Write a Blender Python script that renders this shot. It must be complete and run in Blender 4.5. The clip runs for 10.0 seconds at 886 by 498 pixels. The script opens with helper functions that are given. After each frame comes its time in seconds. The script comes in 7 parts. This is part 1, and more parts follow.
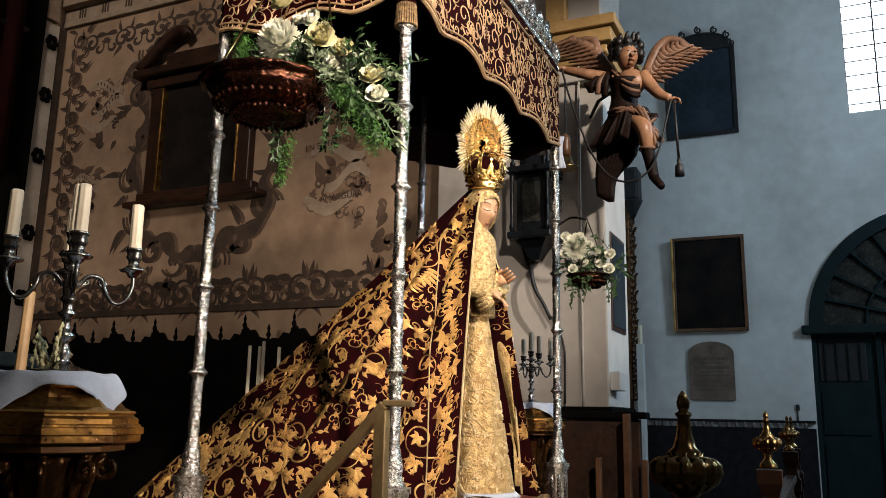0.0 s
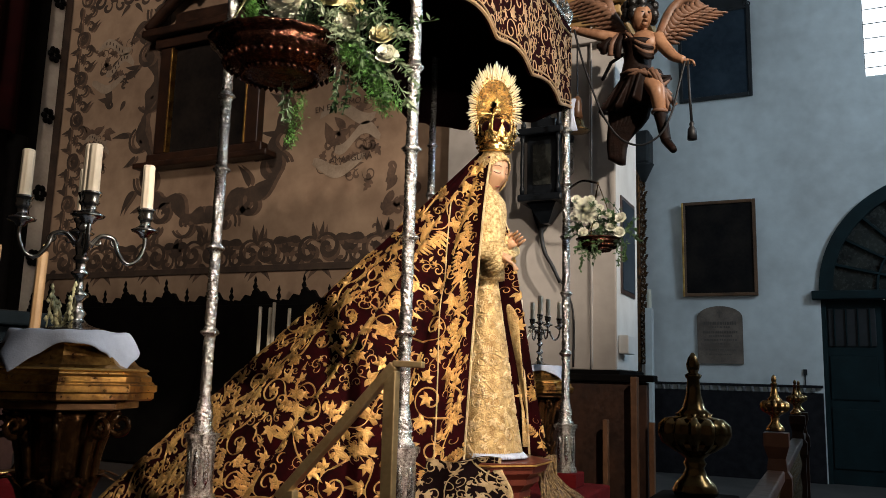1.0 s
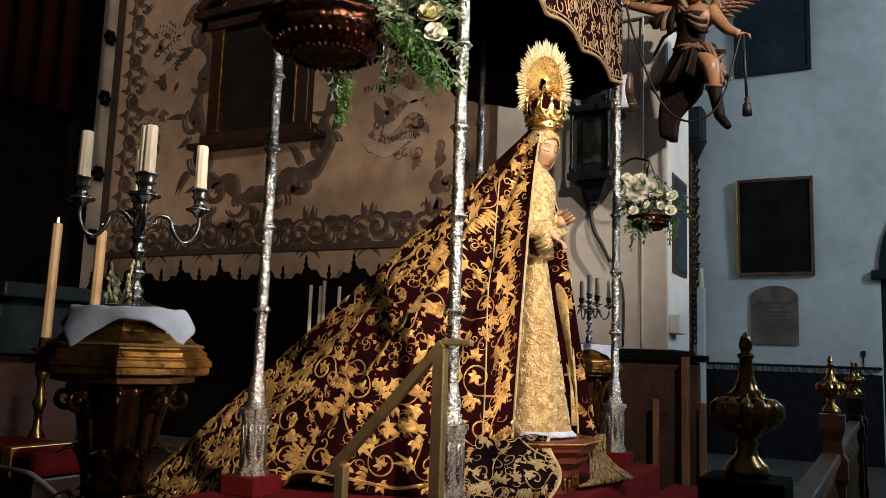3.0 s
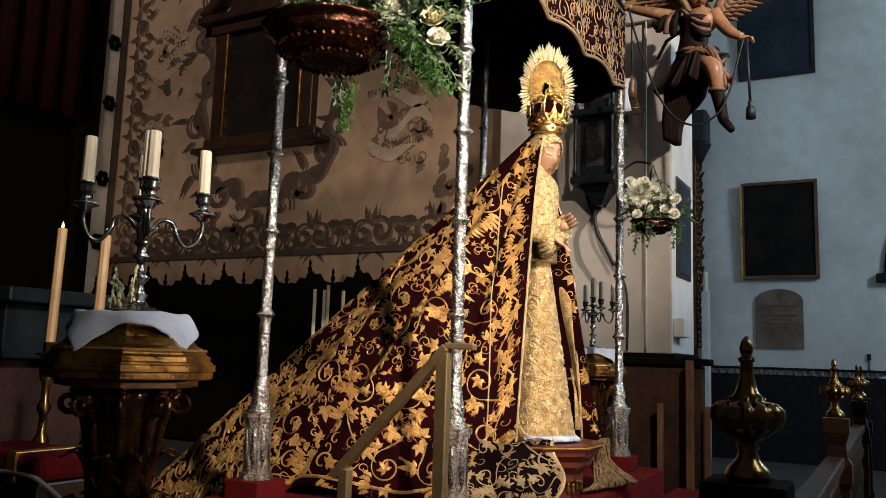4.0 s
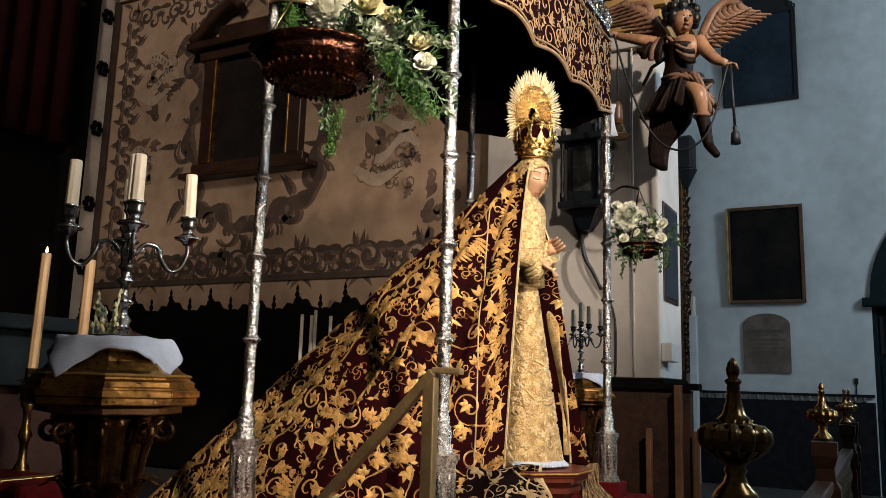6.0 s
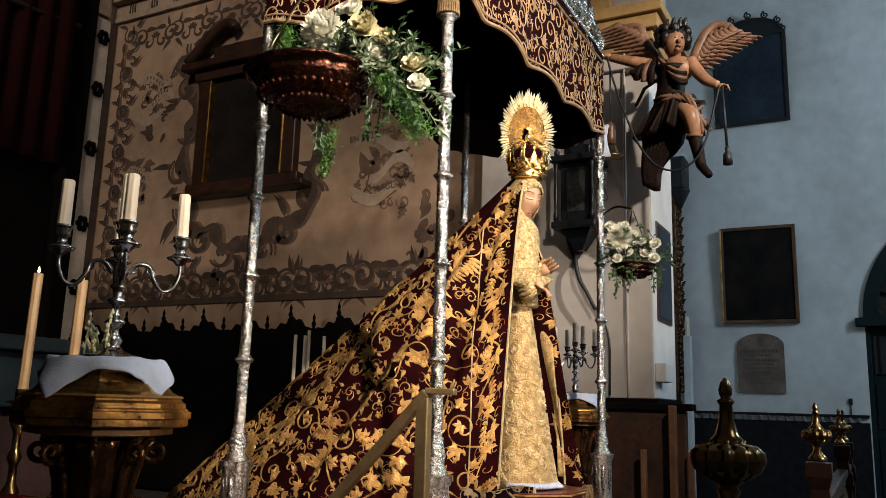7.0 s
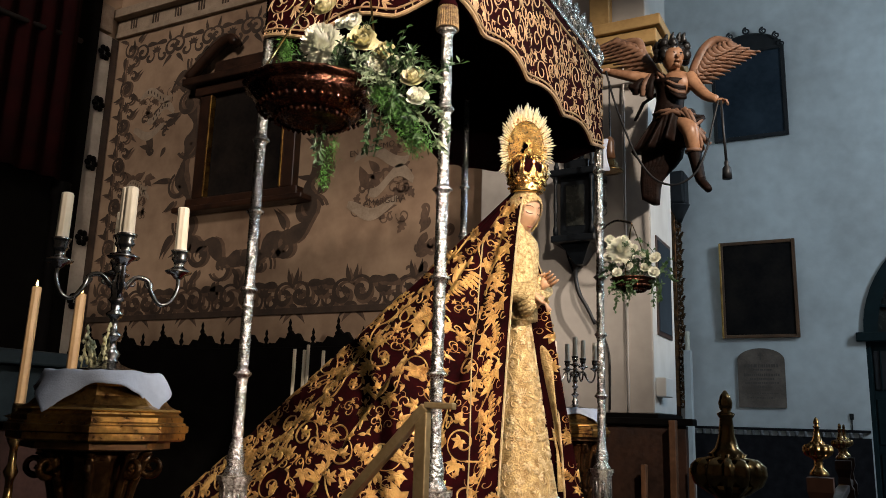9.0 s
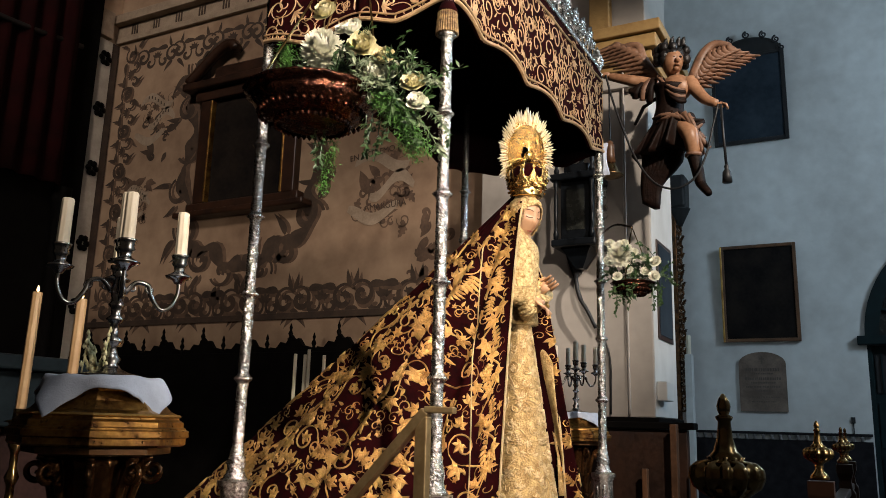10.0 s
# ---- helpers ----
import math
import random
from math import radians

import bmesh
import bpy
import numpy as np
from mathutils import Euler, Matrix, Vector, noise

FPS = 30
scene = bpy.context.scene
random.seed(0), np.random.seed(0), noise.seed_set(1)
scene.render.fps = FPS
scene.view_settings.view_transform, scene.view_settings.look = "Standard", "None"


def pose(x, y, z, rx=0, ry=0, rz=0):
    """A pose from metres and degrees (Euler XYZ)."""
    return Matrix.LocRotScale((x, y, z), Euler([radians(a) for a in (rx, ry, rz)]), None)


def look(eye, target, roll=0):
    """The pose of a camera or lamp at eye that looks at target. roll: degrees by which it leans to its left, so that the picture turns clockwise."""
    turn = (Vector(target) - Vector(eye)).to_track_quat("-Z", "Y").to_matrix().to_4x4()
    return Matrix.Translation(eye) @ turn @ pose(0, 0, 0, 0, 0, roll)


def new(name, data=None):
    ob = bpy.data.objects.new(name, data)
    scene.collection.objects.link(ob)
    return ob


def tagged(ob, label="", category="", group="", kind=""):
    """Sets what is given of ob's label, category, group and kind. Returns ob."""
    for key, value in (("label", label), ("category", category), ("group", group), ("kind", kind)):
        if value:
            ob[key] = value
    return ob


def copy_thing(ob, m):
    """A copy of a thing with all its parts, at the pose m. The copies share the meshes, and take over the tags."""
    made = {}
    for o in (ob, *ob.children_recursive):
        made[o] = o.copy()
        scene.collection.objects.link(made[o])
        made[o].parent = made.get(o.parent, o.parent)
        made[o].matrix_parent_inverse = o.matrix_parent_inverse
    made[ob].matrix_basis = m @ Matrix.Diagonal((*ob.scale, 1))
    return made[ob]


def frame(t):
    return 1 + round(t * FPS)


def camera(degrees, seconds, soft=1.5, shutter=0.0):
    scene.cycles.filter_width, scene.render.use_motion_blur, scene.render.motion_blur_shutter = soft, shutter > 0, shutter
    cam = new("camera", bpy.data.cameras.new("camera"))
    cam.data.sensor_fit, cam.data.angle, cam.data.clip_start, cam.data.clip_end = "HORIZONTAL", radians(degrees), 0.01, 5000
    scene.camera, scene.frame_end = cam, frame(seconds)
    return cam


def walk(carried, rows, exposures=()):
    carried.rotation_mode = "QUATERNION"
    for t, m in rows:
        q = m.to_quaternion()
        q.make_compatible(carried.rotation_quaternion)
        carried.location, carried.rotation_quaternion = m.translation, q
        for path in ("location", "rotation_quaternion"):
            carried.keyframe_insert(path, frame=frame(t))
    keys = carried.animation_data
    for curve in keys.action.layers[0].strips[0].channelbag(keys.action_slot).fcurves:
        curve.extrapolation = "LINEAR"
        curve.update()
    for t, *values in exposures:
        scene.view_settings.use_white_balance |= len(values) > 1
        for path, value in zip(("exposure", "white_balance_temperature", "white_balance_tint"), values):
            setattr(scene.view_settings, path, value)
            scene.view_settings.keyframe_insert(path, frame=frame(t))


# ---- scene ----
cam = camera(57.20, 10.0, soft=0.7)
PATH = [
    (0.0, pose(0.0000, -0.0000, 1.6000, 101.592, -1.065, 24.624)),
    (0.5, pose(0.0009, -0.0035, 1.5991, 100.381, -1.247, 24.689)),
    (1.0, pose(-0.0031, -0.0008, 1.5968, 98.978, -1.526, 25.211)),
    (1.5, pose(-0.0068, -0.0011, 1.5972, 98.143, -1.756, 26.082)),
    (2.0, pose(-0.0029, -0.0040, 1.5955, 97.904, -1.910, 27.506)),
    (2.5, pose(-0.0034, -0.0044, 1.5954, 97.310, -1.990, 28.265)),
    (4.0, pose(0.0038, -0.0051, 1.5962, 97.647, -1.909, 28.907)),
    (4.5, pose(0.0045, -0.0035, 1.5949, 97.684, -1.847, 28.796)),
    (5.0, pose(0.0036, -0.0003, 1.5937, 97.827, -1.813, 28.838)),
    (5.5, pose(0.0041, 0.0025, 1.5927, 98.555, -1.795, 28.467)),
    (7.0, pose(0.0068, 0.0072, 1.5922, 100.886, -1.640, 27.704)),
    (7.5, pose(0.0104, 0.0051, 1.5919, 101.326, -1.631, 27.669)),
    (8.0, pose(0.0111, 0.0078, 1.5904, 101.682, -1.614, 27.712)),
    (8.5, pose(0.0084, 0.0113, 1.5897, 101.726, -1.638, 27.661)),
    (9.0, pose(0.0063, 0.0145, 1.5896, 101.910, -1.671, 27.689)),
    (9.5, pose(0.0073, 0.0149, 1.5876, 101.954, -1.638, 27.847)),
    (10.0, pose(0.0109, 0.0128, 1.5885, 102.221, -1.554, 27.776)),
]
walk(cam, PATH)

# ---- world and light ----
world = bpy.data.worlds.new("world")
world.use_nodes = True
scene.world = world
sky = world.node_tree.nodes.new("ShaderNodeTexSky")
sky.sky_type = "NISHITA"
sky.sun_disc = False
sky.sun_elevation, sky.sun_rotation = radians(40), radians(120)
world.node_tree.links.new(sky.outputs[0], world.node_tree.nodes["Background"].inputs[0])
world.node_tree.nodes["Background"].inputs[1].default_value = 0.1
scene.view_settings.exposure = 0.0


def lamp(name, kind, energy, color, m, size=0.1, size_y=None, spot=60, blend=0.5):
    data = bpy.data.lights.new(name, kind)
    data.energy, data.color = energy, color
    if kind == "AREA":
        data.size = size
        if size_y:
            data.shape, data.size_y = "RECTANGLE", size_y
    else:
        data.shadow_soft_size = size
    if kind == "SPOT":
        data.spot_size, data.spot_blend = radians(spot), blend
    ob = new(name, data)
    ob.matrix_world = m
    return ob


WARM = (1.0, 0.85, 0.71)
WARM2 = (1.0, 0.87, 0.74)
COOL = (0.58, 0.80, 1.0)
# assumed, unseen near-side spotlights, two high and one low, on altar image and pier
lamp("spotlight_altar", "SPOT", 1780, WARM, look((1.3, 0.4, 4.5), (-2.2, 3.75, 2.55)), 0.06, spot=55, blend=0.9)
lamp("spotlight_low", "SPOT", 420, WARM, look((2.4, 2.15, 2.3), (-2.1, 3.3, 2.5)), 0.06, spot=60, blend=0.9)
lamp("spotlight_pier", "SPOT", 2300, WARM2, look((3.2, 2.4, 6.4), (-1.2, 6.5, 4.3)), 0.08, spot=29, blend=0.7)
# added area fills: nave daylight, pier front, fresco wall; no windows stand there
lamp("daylight_fill_nave", "AREA", 450, COOL, look((6.5, 10.2, 7.5), (-1.7, 11.5, 4.0)), 2.0, 3.0)
lamp("fill_light_pier", "AREA", 80, (0.94, 0.96, 1.0), look((6.5, 1.0, 9.0), (-3.5, 7.3, 4.0)), 2.0, 3.0)
lamp("fill_light_fresco", "AREA", 92, (1.0, 0.86, 0.74), look((-4.2, -3.4, 10.6), (-8.7, 7.7, 6.7)), 1.2, 1.8).data.spread = radians(70)


# ---- materials ----
def nodes_of(name):
    m = bpy.data.materials.new(name)
    m.use_nodes = True
    nt = m.node_tree
    return m, nt, nt.nodes["Principled BSDF"]


def mat(name, a, b=None, rough=0.6, metal=0.0, scale=8.0, bump=0.0, bump_scale=40.0, spec=0.5, detail=6.0, sheen=0.0, island=0.0):
    """Two tones mixed by noise at two scales, with relief and uneven gloss."""
    m, nt, p = nodes_of(name)
    N, L = nt.nodes, nt.links
    b = b or tuple(c * 0.75 for c in a)
    co = N.new("ShaderNodeTexCoord")
    n1 = N.new("ShaderNodeTexNoise")
    n1.inputs["Scale"].default_value, n1.inputs["Detail"].default_value = scale, detail
    n2 = N.new("ShaderNodeTexNoise")
    n2.inputs["Scale"].default_value, n2.inputs["Detail"].default_value = scale * 7, 3
    L.new(co.outputs["Object"], n1.inputs["Vector"])
    L.new(co.outputs["Object"], n2.inputs["Vector"])
    ad = N.new("ShaderNodeMath")
    ad.operation = "MULTIPLY_ADD"
    L.new(n2.outputs["Fac"], ad.inputs[0])
    ad.inputs[1].default_value = 0.45
    sub = N.new("ShaderNodeMath")
    sub.operation = "SUBTRACT"
    L.new(n1.outputs["Fac"], sub.inputs[0])
    sub.inputs[1].default_value = 0.22
    L.new(sub.outputs[0], ad.inputs[2])
    fac = ad.outputs[0]
    if island:
        g = N.new("ShaderNodeNewGeometry")
        iso = N.new("ShaderNodeMath")
        iso.operation = "MULTIPLY_ADD"
        L.new(g.outputs["Random Per Island"], iso.inputs[0])
        iso.inputs[1].default_value = island
        L.new(fac, iso.inputs[2])
        fac = iso.outputs[0]
    r = N.new("ShaderNodeValToRGB")
    r.color_ramp.elements[0].position, r.color_ramp.elements[1].position = 0.3, 0.72
    r.color_ramp.elements[0].color, r.color_ramp.elements[1].color = (*b, 1), (*a, 1)
    L.new(fac, r.inputs[0])
    L.new(r.outputs[0], p.inputs["Base Color"])
    mr = N.new("ShaderNodeMapRange")
    mr.inputs[3].default_value, mr.inputs[4].default_value = max(0.03, rough - 0.1), min(1, rough + 0.12)
    L.new(n2.outputs["Fac"], mr.inputs[0])
    L.new(mr.outputs[0], p.inputs["Roughness"])
    p.inputs["Metallic"].default_value = metal
    p.inputs["Specular IOR Level"].default_value = spec
    if sheen:
        p.inputs["Sheen Weight"].default_value = sheen
        p.inputs["Sheen Tint"].default_value = (*a, 1)
    if bump:
        nb = N.new("ShaderNodeTexNoise")
        nb.inputs["Scale"].default_value, nb.inputs["Detail"].default_value = bump_scale, 4
        L.new(co.outputs["Object"], nb.inputs["Vector"])
        bp = N.new("ShaderNodeBump")
        bp.inputs["Strength"].default_value, bp.inputs["Distance"].default_value = bump, 0.01
        L.new(nb.outputs["Fac"], bp.inputs["Height"])
        L.new(bp.outputs[0], p.inputs["Normal"])
    return m


M_PLASTER = mat("white_plaster", (0.65, 0.65, 0.63), (0.46, 0.45, 0.43), 0.85, scale=0.6, bump=0.22, bump_scale=16, detail=9)
M_FRESCO = mat("brown_fresco_plaster", (0.40, 0.275, 0.18), (0.19, 0.115, 0.072), 0.9, scale=0.7, bump=0.2, bump_scale=12)
M_FRESCO_DARK = mat("umber_fresco_paint", (0.075, 0.046, 0.030), (0.035, 0.022, 0.015), 0.85, scale=6)
M_FRESCO_MID = mat("ochre_fresco_paint", (0.15, 0.09, 0.058), (0.07, 0.042, 0.028), 0.85, scale=6)
M_FRESCO_PALE = mat("pale_fresco_paint", (0.36, 0.275, 0.20), (0.24, 0.175, 0.12), 0.85, scale=6)
M_STONE = mat("grey_stone_paint", (0.44, 0.40, 0.36), (0.33, 0.30, 0.27), 0.85, scale=1.2, bump=0.2, bump_scale=10)
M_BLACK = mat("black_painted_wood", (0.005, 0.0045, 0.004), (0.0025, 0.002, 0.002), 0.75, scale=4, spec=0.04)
M_CURTAIN = mat("dark_red_curtain_cloth", (0.020, 0.002, 0.002), (0.007, 0.001, 0.001), 0.9, scale=4, spec=0.1)
M_PALESTRIP = mat("pale_stone_strip", (0.56, 0.50, 0.42), (0.42, 0.36, 0.29), 0.85, scale=3)
M_WOOD = mat("dark_stained_wood", (0.045, 0.018, 0.009), (0.016, 0.007, 0.004), 0.4, scale=5, bump=0.15, bump_scale=30)
M_WOODMID = mat("brown_varnished_wood", (0.15, 0.070, 0.032), (0.07, 0.032, 0.015), 0.4, scale=5, bump=0.1)
M_OCHRE = mat("ochre_capital_paint", (0.40, 0.25, 0.09), (0.26, 0.15, 0.05), 0.7, scale=3, bump=0.2)
M_SILVER = mat("chased_silver", (0.97, 0.95, 0.90), (0.24, 0.21, 0.18), 0.24, 1.0, scale=60, bump=1.0, bump_scale=85)
M_SILVERDK = mat("tarnished_chased_silver", (0.62, 0.57, 0.50), (0.13, 0.09, 0.07), 0.28, 1.0, scale=70, bump=1.0, bump_scale=110)
M_SILVERP = mat("polished_silver", (0.50, 0.49, 0.48), (0.26, 0.25, 0.24), 0.2, 1.0, scale=12, bump=0.12)
M_GOLD = mat("gilded_metal", (0.95, 0.66, 0.26), (0.50, 0.28, 0.08), 0.22, 1.0, scale=20, bump=0.4, bump_scale=80)
M_GILT = mat("gilded_wood", (0.72, 0.45, 0.14), (0.36, 0.19, 0.05), 0.4, 0.75, scale=7, bump=0.3, bump_scale=30)
M_GILTOLD = mat("worn_gilding", (0.52, 0.28, 0.07), (0.10, 0.042, 0.014), 0.3, 0.85, scale=9, bump=0.2)
M_BRASS = mat("aged_brass", (0.46, 0.31, 0.14), (0.22, 0.14, 0.055), 0.2, 1.0, scale=6, bump=0.08)
M_VELVET = mat("burgundy_velvet", (0.020, 0.0012, 0.002), (0.005, 0.0004, 0.0007), 0.95, scale=9, spec=0.06)
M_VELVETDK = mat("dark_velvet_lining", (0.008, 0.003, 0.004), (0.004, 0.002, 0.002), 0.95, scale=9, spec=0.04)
M_THREAD = mat("gold_thread_embroidery", (0.74, 0.46, 0.17), (0.24, 0.115, 0.03), 0.32, 0.8, scale=14, bump=0.8, bump_scale=240, island=0.45)
M_THREADPALE = mat("silver_gold_thread", (0.74, 0.58, 0.34), (0.48, 0.34, 0.16), 0.45, 0.45, scale=14, bump=0.6, bump_scale=220)
M_BROCADE = mat("cream_gold_brocade", (0.68, 0.49, 0.22), (0.27, 0.155, 0.05), 0.45, 0.4, scale=26, bump=0.8, bump_scale=120)
M_LACE = mat("cream_gold_lace", (0.84, 0.66, 0.34), (0.32, 0.19, 0.06), 0.5, 0.35, scale=60, bump=1.0, bump_scale=95)
M_SKIN = mat("painted_carved_skin", (0.52, 0.31, 0.18), (0.44, 0.245, 0.135), 0.42, scale=6)
M_CARPET = mat("red_carpet", (0.115, 0.007, 0.008), (0.075, 0.004, 0.005), 0.95, scale=10, spec=0.1, bump=0.4, bump_scale=200)
M_WAX = mat("cream_candle_wax", (0.80, 0.72, 0.58), (0.70, 0.60, 0.44), 0.5, scale=6)
# white linen with the blue tint of cool daylight put into its colour
M_CLOTH = mat("white_linen_daylight_tint", (0.56, 0.62, 0.74), (0.44, 0.50, 0.62), 0.85, scale=8, bump=0.2, bump_scale=180)
M_FLOOR = mat("worn_stone_floor", (0.06, 0.05, 0.045), (0.03, 0.025, 0.022), 0.7, scale=2)
M_GREENDOOR = mat("dark_green_door_paint", (0.007, 0.018, 0.020), (0.004, 0.010, 0.011), 0.6, scale=4, bump=0.1, spec=0.15)
M_CANVAS = mat("darkened_oil_canvas", (0.022, 0.017, 0.014), (0.009, 0.008, 0.008), 0.9, scale=2.5, spec=0.02)
M_BLUECANVAS = mat("dark_blue_canvas", (0.030, 0.042, 0.055), (0.012, 0.018, 0.026), 0.7, scale=1.6, spec=0.1)
M_MARBLE = mat("pinkish_marble_tablet", (0.19, 0.135, 0.10), (0.10, 0.070, 0.052), 0.75, scale=5)
M_TILE = mat("dark_glazed_dado", (0.016, 0.014, 0.016), (0.006, 0.005, 0.006), 0.6, scale=9, spec=0.15)
M_IRON = mat("black_iron", (0.02, 0.02, 0.022), (0.012, 0.012, 0.012), 0.5, 0.3, scale=8)

M_DADOPALE = mat("greyed_peg_paint", (0.20, 0.19, 0.18), (0.12, 0.11, 0.11), 0.6, scale=6)
M_DIMGLASS = mat("dusty_dark_glass", (0.035, 0.036, 0.030), (0.008, 0.010, 0.010), 0.25, scale=3)
M_GLASS = bpy.data.materials.new("window_glass")
M_GLASS.use_nodes = True
_g = M_GLASS.node_tree.nodes["Principled BSDF"]
_g.inputs["Transmission Weight"].default_value, _g.inputs["Roughness"].default_value, _g.inputs["IOR"].default_value = 1.0, 0.02, 1.1
M_OUTSIDE = bpy.data.materials.new("outside_daylight")
M_OUTSIDE.use_nodes = True
_o = M_OUTSIDE.node_tree.nodes["Principled BSDF"]
_o.inputs["Base Color"].default_value = (0.8, 0.85, 0.9, 1)
_o.inputs["Emission Color"].default_value, _o.inputs["Emission Strength"].default_value = (0.86, 0.93, 1.0, 1), 3.0


# ---- mesh helpers ----
def mesh_of(name, bm, material, smooth=False):
    me = bpy.data.meshes.new(name)
    bm.normal_update()
    if smooth:
        for f in bm.faces:
            f.smooth = True
    bm.to_mesh(me)
    bm.free()
    for m in (material if isinstance(material, (list, tuple)) else [material]):
        me.materials.append(m)
    return me


def thing(name, bm, material, label, category, group="", kind="", smooth=False):
    return tagged(new(name, mesh_of(name, bm, material, smooth)), label, category, group, kind)


def holder(name, label, category, at=(0, 0, 0), group="", kind=""):
    ob = tagged(new(name), label, category, group, kind)
    ob.matrix_basis = pose(*at)
    return ob


def part(name, bm, material, parent, label="", smooth=False, at=None, kind=""):
    ob = new(name, mesh_of(name, bm, material, smooth))
    ob.parent = parent
    if at is not None:
        ob.matrix_basis = at if isinstance(at, Matrix) else pose(*at)
    return tagged(ob, label, kind=kind)


def again(ob, parent, m):
    """Another part on the same mesh."""
    o = new(ob.name.split(".")[0], ob.data)
    o.parent = parent
    o.matrix_basis = m
    return o


def add_box(bm, x0, x1, y0, y1, z0, z1, bevel=0.0, mi=0):
    r = bmesh.ops.create_cube(bm, size=1, matrix=Matrix.Translation(((x0 + x1) / 2, (y0 + y1) / 2, (z0 + z1) / 2)) @ Matrix.Diagonal((x1 - x0, y1 - y0, z1 - z0, 1)))
    fs = {f for v in r["verts"] for f in v.link_faces}
    if bevel:
        es = list({e for v in r["verts"] for e in v.link_edges})
        o = bmesh.ops.bevel(bm, geom=es, offset=bevel, segments=2, affect="EDGES", profile=0.5)
        fs = set(o["faces"]) | {f for f in fs if f.is_valid}
    for f in fs:
        f.material_index = mi
    return bm


def box(x0, x1, y0, y1, z0, z1, bevel=0.0):
    return add_box(bmesh.new(), x0, x1, y0, y1, z0, z1, bevel)


def add_lathe(bm, prof, n=24, m=None, lobes=0, depth=0.0, mi=0, square=False):
    """Turns a list of (radius, height) about z. lobes: gadroons of that depth."""
    m = m or Matrix()
    rings = []
    for r, z in prof:
        ring = []
        for k in range(n):
            a = 2 * math.pi * (k + (0.5 if square else 0)) / n
            q = r * (1 + depth * (abs(math.cos(lobes * a / 2)) - 0.6)) if lobes else r
            ring.append(bm.verts.new(m @ Vector((q * math.cos(a), q * math.sin(a), z))))
        rings.append(ring)
    for a, b in zip(rings, rings[1:]):
        for k in range(n):
            f = bm.faces.new((a[k], a[(k + 1) % n], b[(k + 1) % n], b[k]))
            f.material_index = mi
    for ring, flip in ((rings[0], True), (rings[-1], False)):
        f = bm.faces.new(ring[::-1] if flip else ring)
        f.material_index = mi
    return bm


def lathe(prof, n=24, **k):
    return add_lathe(bmesh.new(), prof, n, **k)


def add_tube(bm, pts, radius, n=8, mi=0):
    """A round bar along points; radius is a number or a function of 0..1."""
    pts = [Vector(p) for p in pts]
    rings = []
    up = None
    for i, p in enumerate(pts):
        d = (pts[min(i + 1, len(pts) - 1)] - pts[max(i - 1, 0)]).normalized()
        if up is None:
            up = Vector((0, 0, 1)) if abs(d.z) < 0.9 else Vector((1, 0, 0))
        a = (up - d * up.dot(d)).normalized()
        b = d.cross(a)
        up = a
        r = radius(i / (len(pts) - 1)) if callable(radius) else radius
        rings.append([bm.verts.new(p + (a * math.cos(2 * math.pi * k / n) + b * math.sin(2 * math.pi * k / n)) * r) for k in range(n)])
    for a, b in zip(rings, rings[1:]):
        for k in range(n):
            f = bm.faces.new((a[k], a[(k + 1) % n], b[(k + 1) % n], b[k]))
            f.material_index = mi
    for ring, flip in ((rings[0], True), (rings[-1], False)):
        f = bm.faces.new(ring[::-1] if flip else ring)
        f.material_index = mi
    return bm


def tube(pts, radius, n=8):
    return add_tube(bmesh.new(), pts, radius, n)


def bez(p0, p1, p2, p3, t):
    s = 1 - t
    return p0 * (s * s * s) + p1 * (3 * s * s * t) + p2 * (3 * s * t * t) + p3 * (t * t * t)


def smooth_path(pts, n):
    """Catmull-Rom through the points, n samples."""
    pts = [Vector(p) for p in pts]
    out = []
    for i in range(n):
        u = i / (n - 1) * (len(pts) - 1)
        k = min(int(u), len(pts) - 2)
        t = u - k
        p0, p1, p2, p3 = pts[max(k - 1, 0)], pts[k], pts[k + 1], pts[min(k + 2, len(pts) - 1)]
        out.append(0.5 * ((2 * p1) + (p2 - p0) * t + (2 * p0 - 5 * p1 + 4 * p2 - p3) * t * t + (3 * p1 - p0 - 3 * p2 + p3) * t * t * t))
    return out


# ---- structure ----
WY, FY = 15.5, 7.75          # nave wall, fresco wall
PY, PX = 7.3, -1.73          # face and corner of the pier
AX, AY, BY, CX = -1.525, 2.87, 5.06, -2.52   # the canopy's poles
TOP = 0.95                   # carpeted platform

thing("floor", box(-14, 8, -6, 20, -0.2, 0.0), M_FLOOR, "worn grey stone church floor", "floor", kind="structure")
thing("presbytery_floor", box(-9.8, -0.4, -3.4, 7.28, 0.0, 0.5), M_FLOOR, "raised stone presbytery floor in shadow", "floor", kind="structure")
thing("ceiling", box(-14, 8, -6, 20, 11.5, 11.8), M_PLASTER, "plain white plaster church vault", "ceiling", kind="structure")
thing("wall_south", box(-14, 8, -6.3, -6.0, 0, 11.5), M_FRESCO, "plain brown plaster church wall", "wall", kind="structure")
thing("wall_back", box(-3.6, -3.45, 8.2, WY, 0, 11.5), M_PLASTER, "plain white plaster church wall", "wall", kind="structure")
thing("wall_west", box(8, 8.3, -6, 15.5, 0, 11.5), M_STONE, "plain grey plaster church wall", "wall", kind="structure")
thing("wall_fresco", box(-10.1, -3.45, FY, FY + 0.5, 0.0, 11.5), M_FRESCO, "brown wall with faded scroll frescoes", "wall", kind="structure")
thing("wall_east", box(-10.1, -9.8, -6, FY, 0.0, 11.5), M_FRESCO, "brown painted wall beside the altarpiece", "wall", kind="structure")


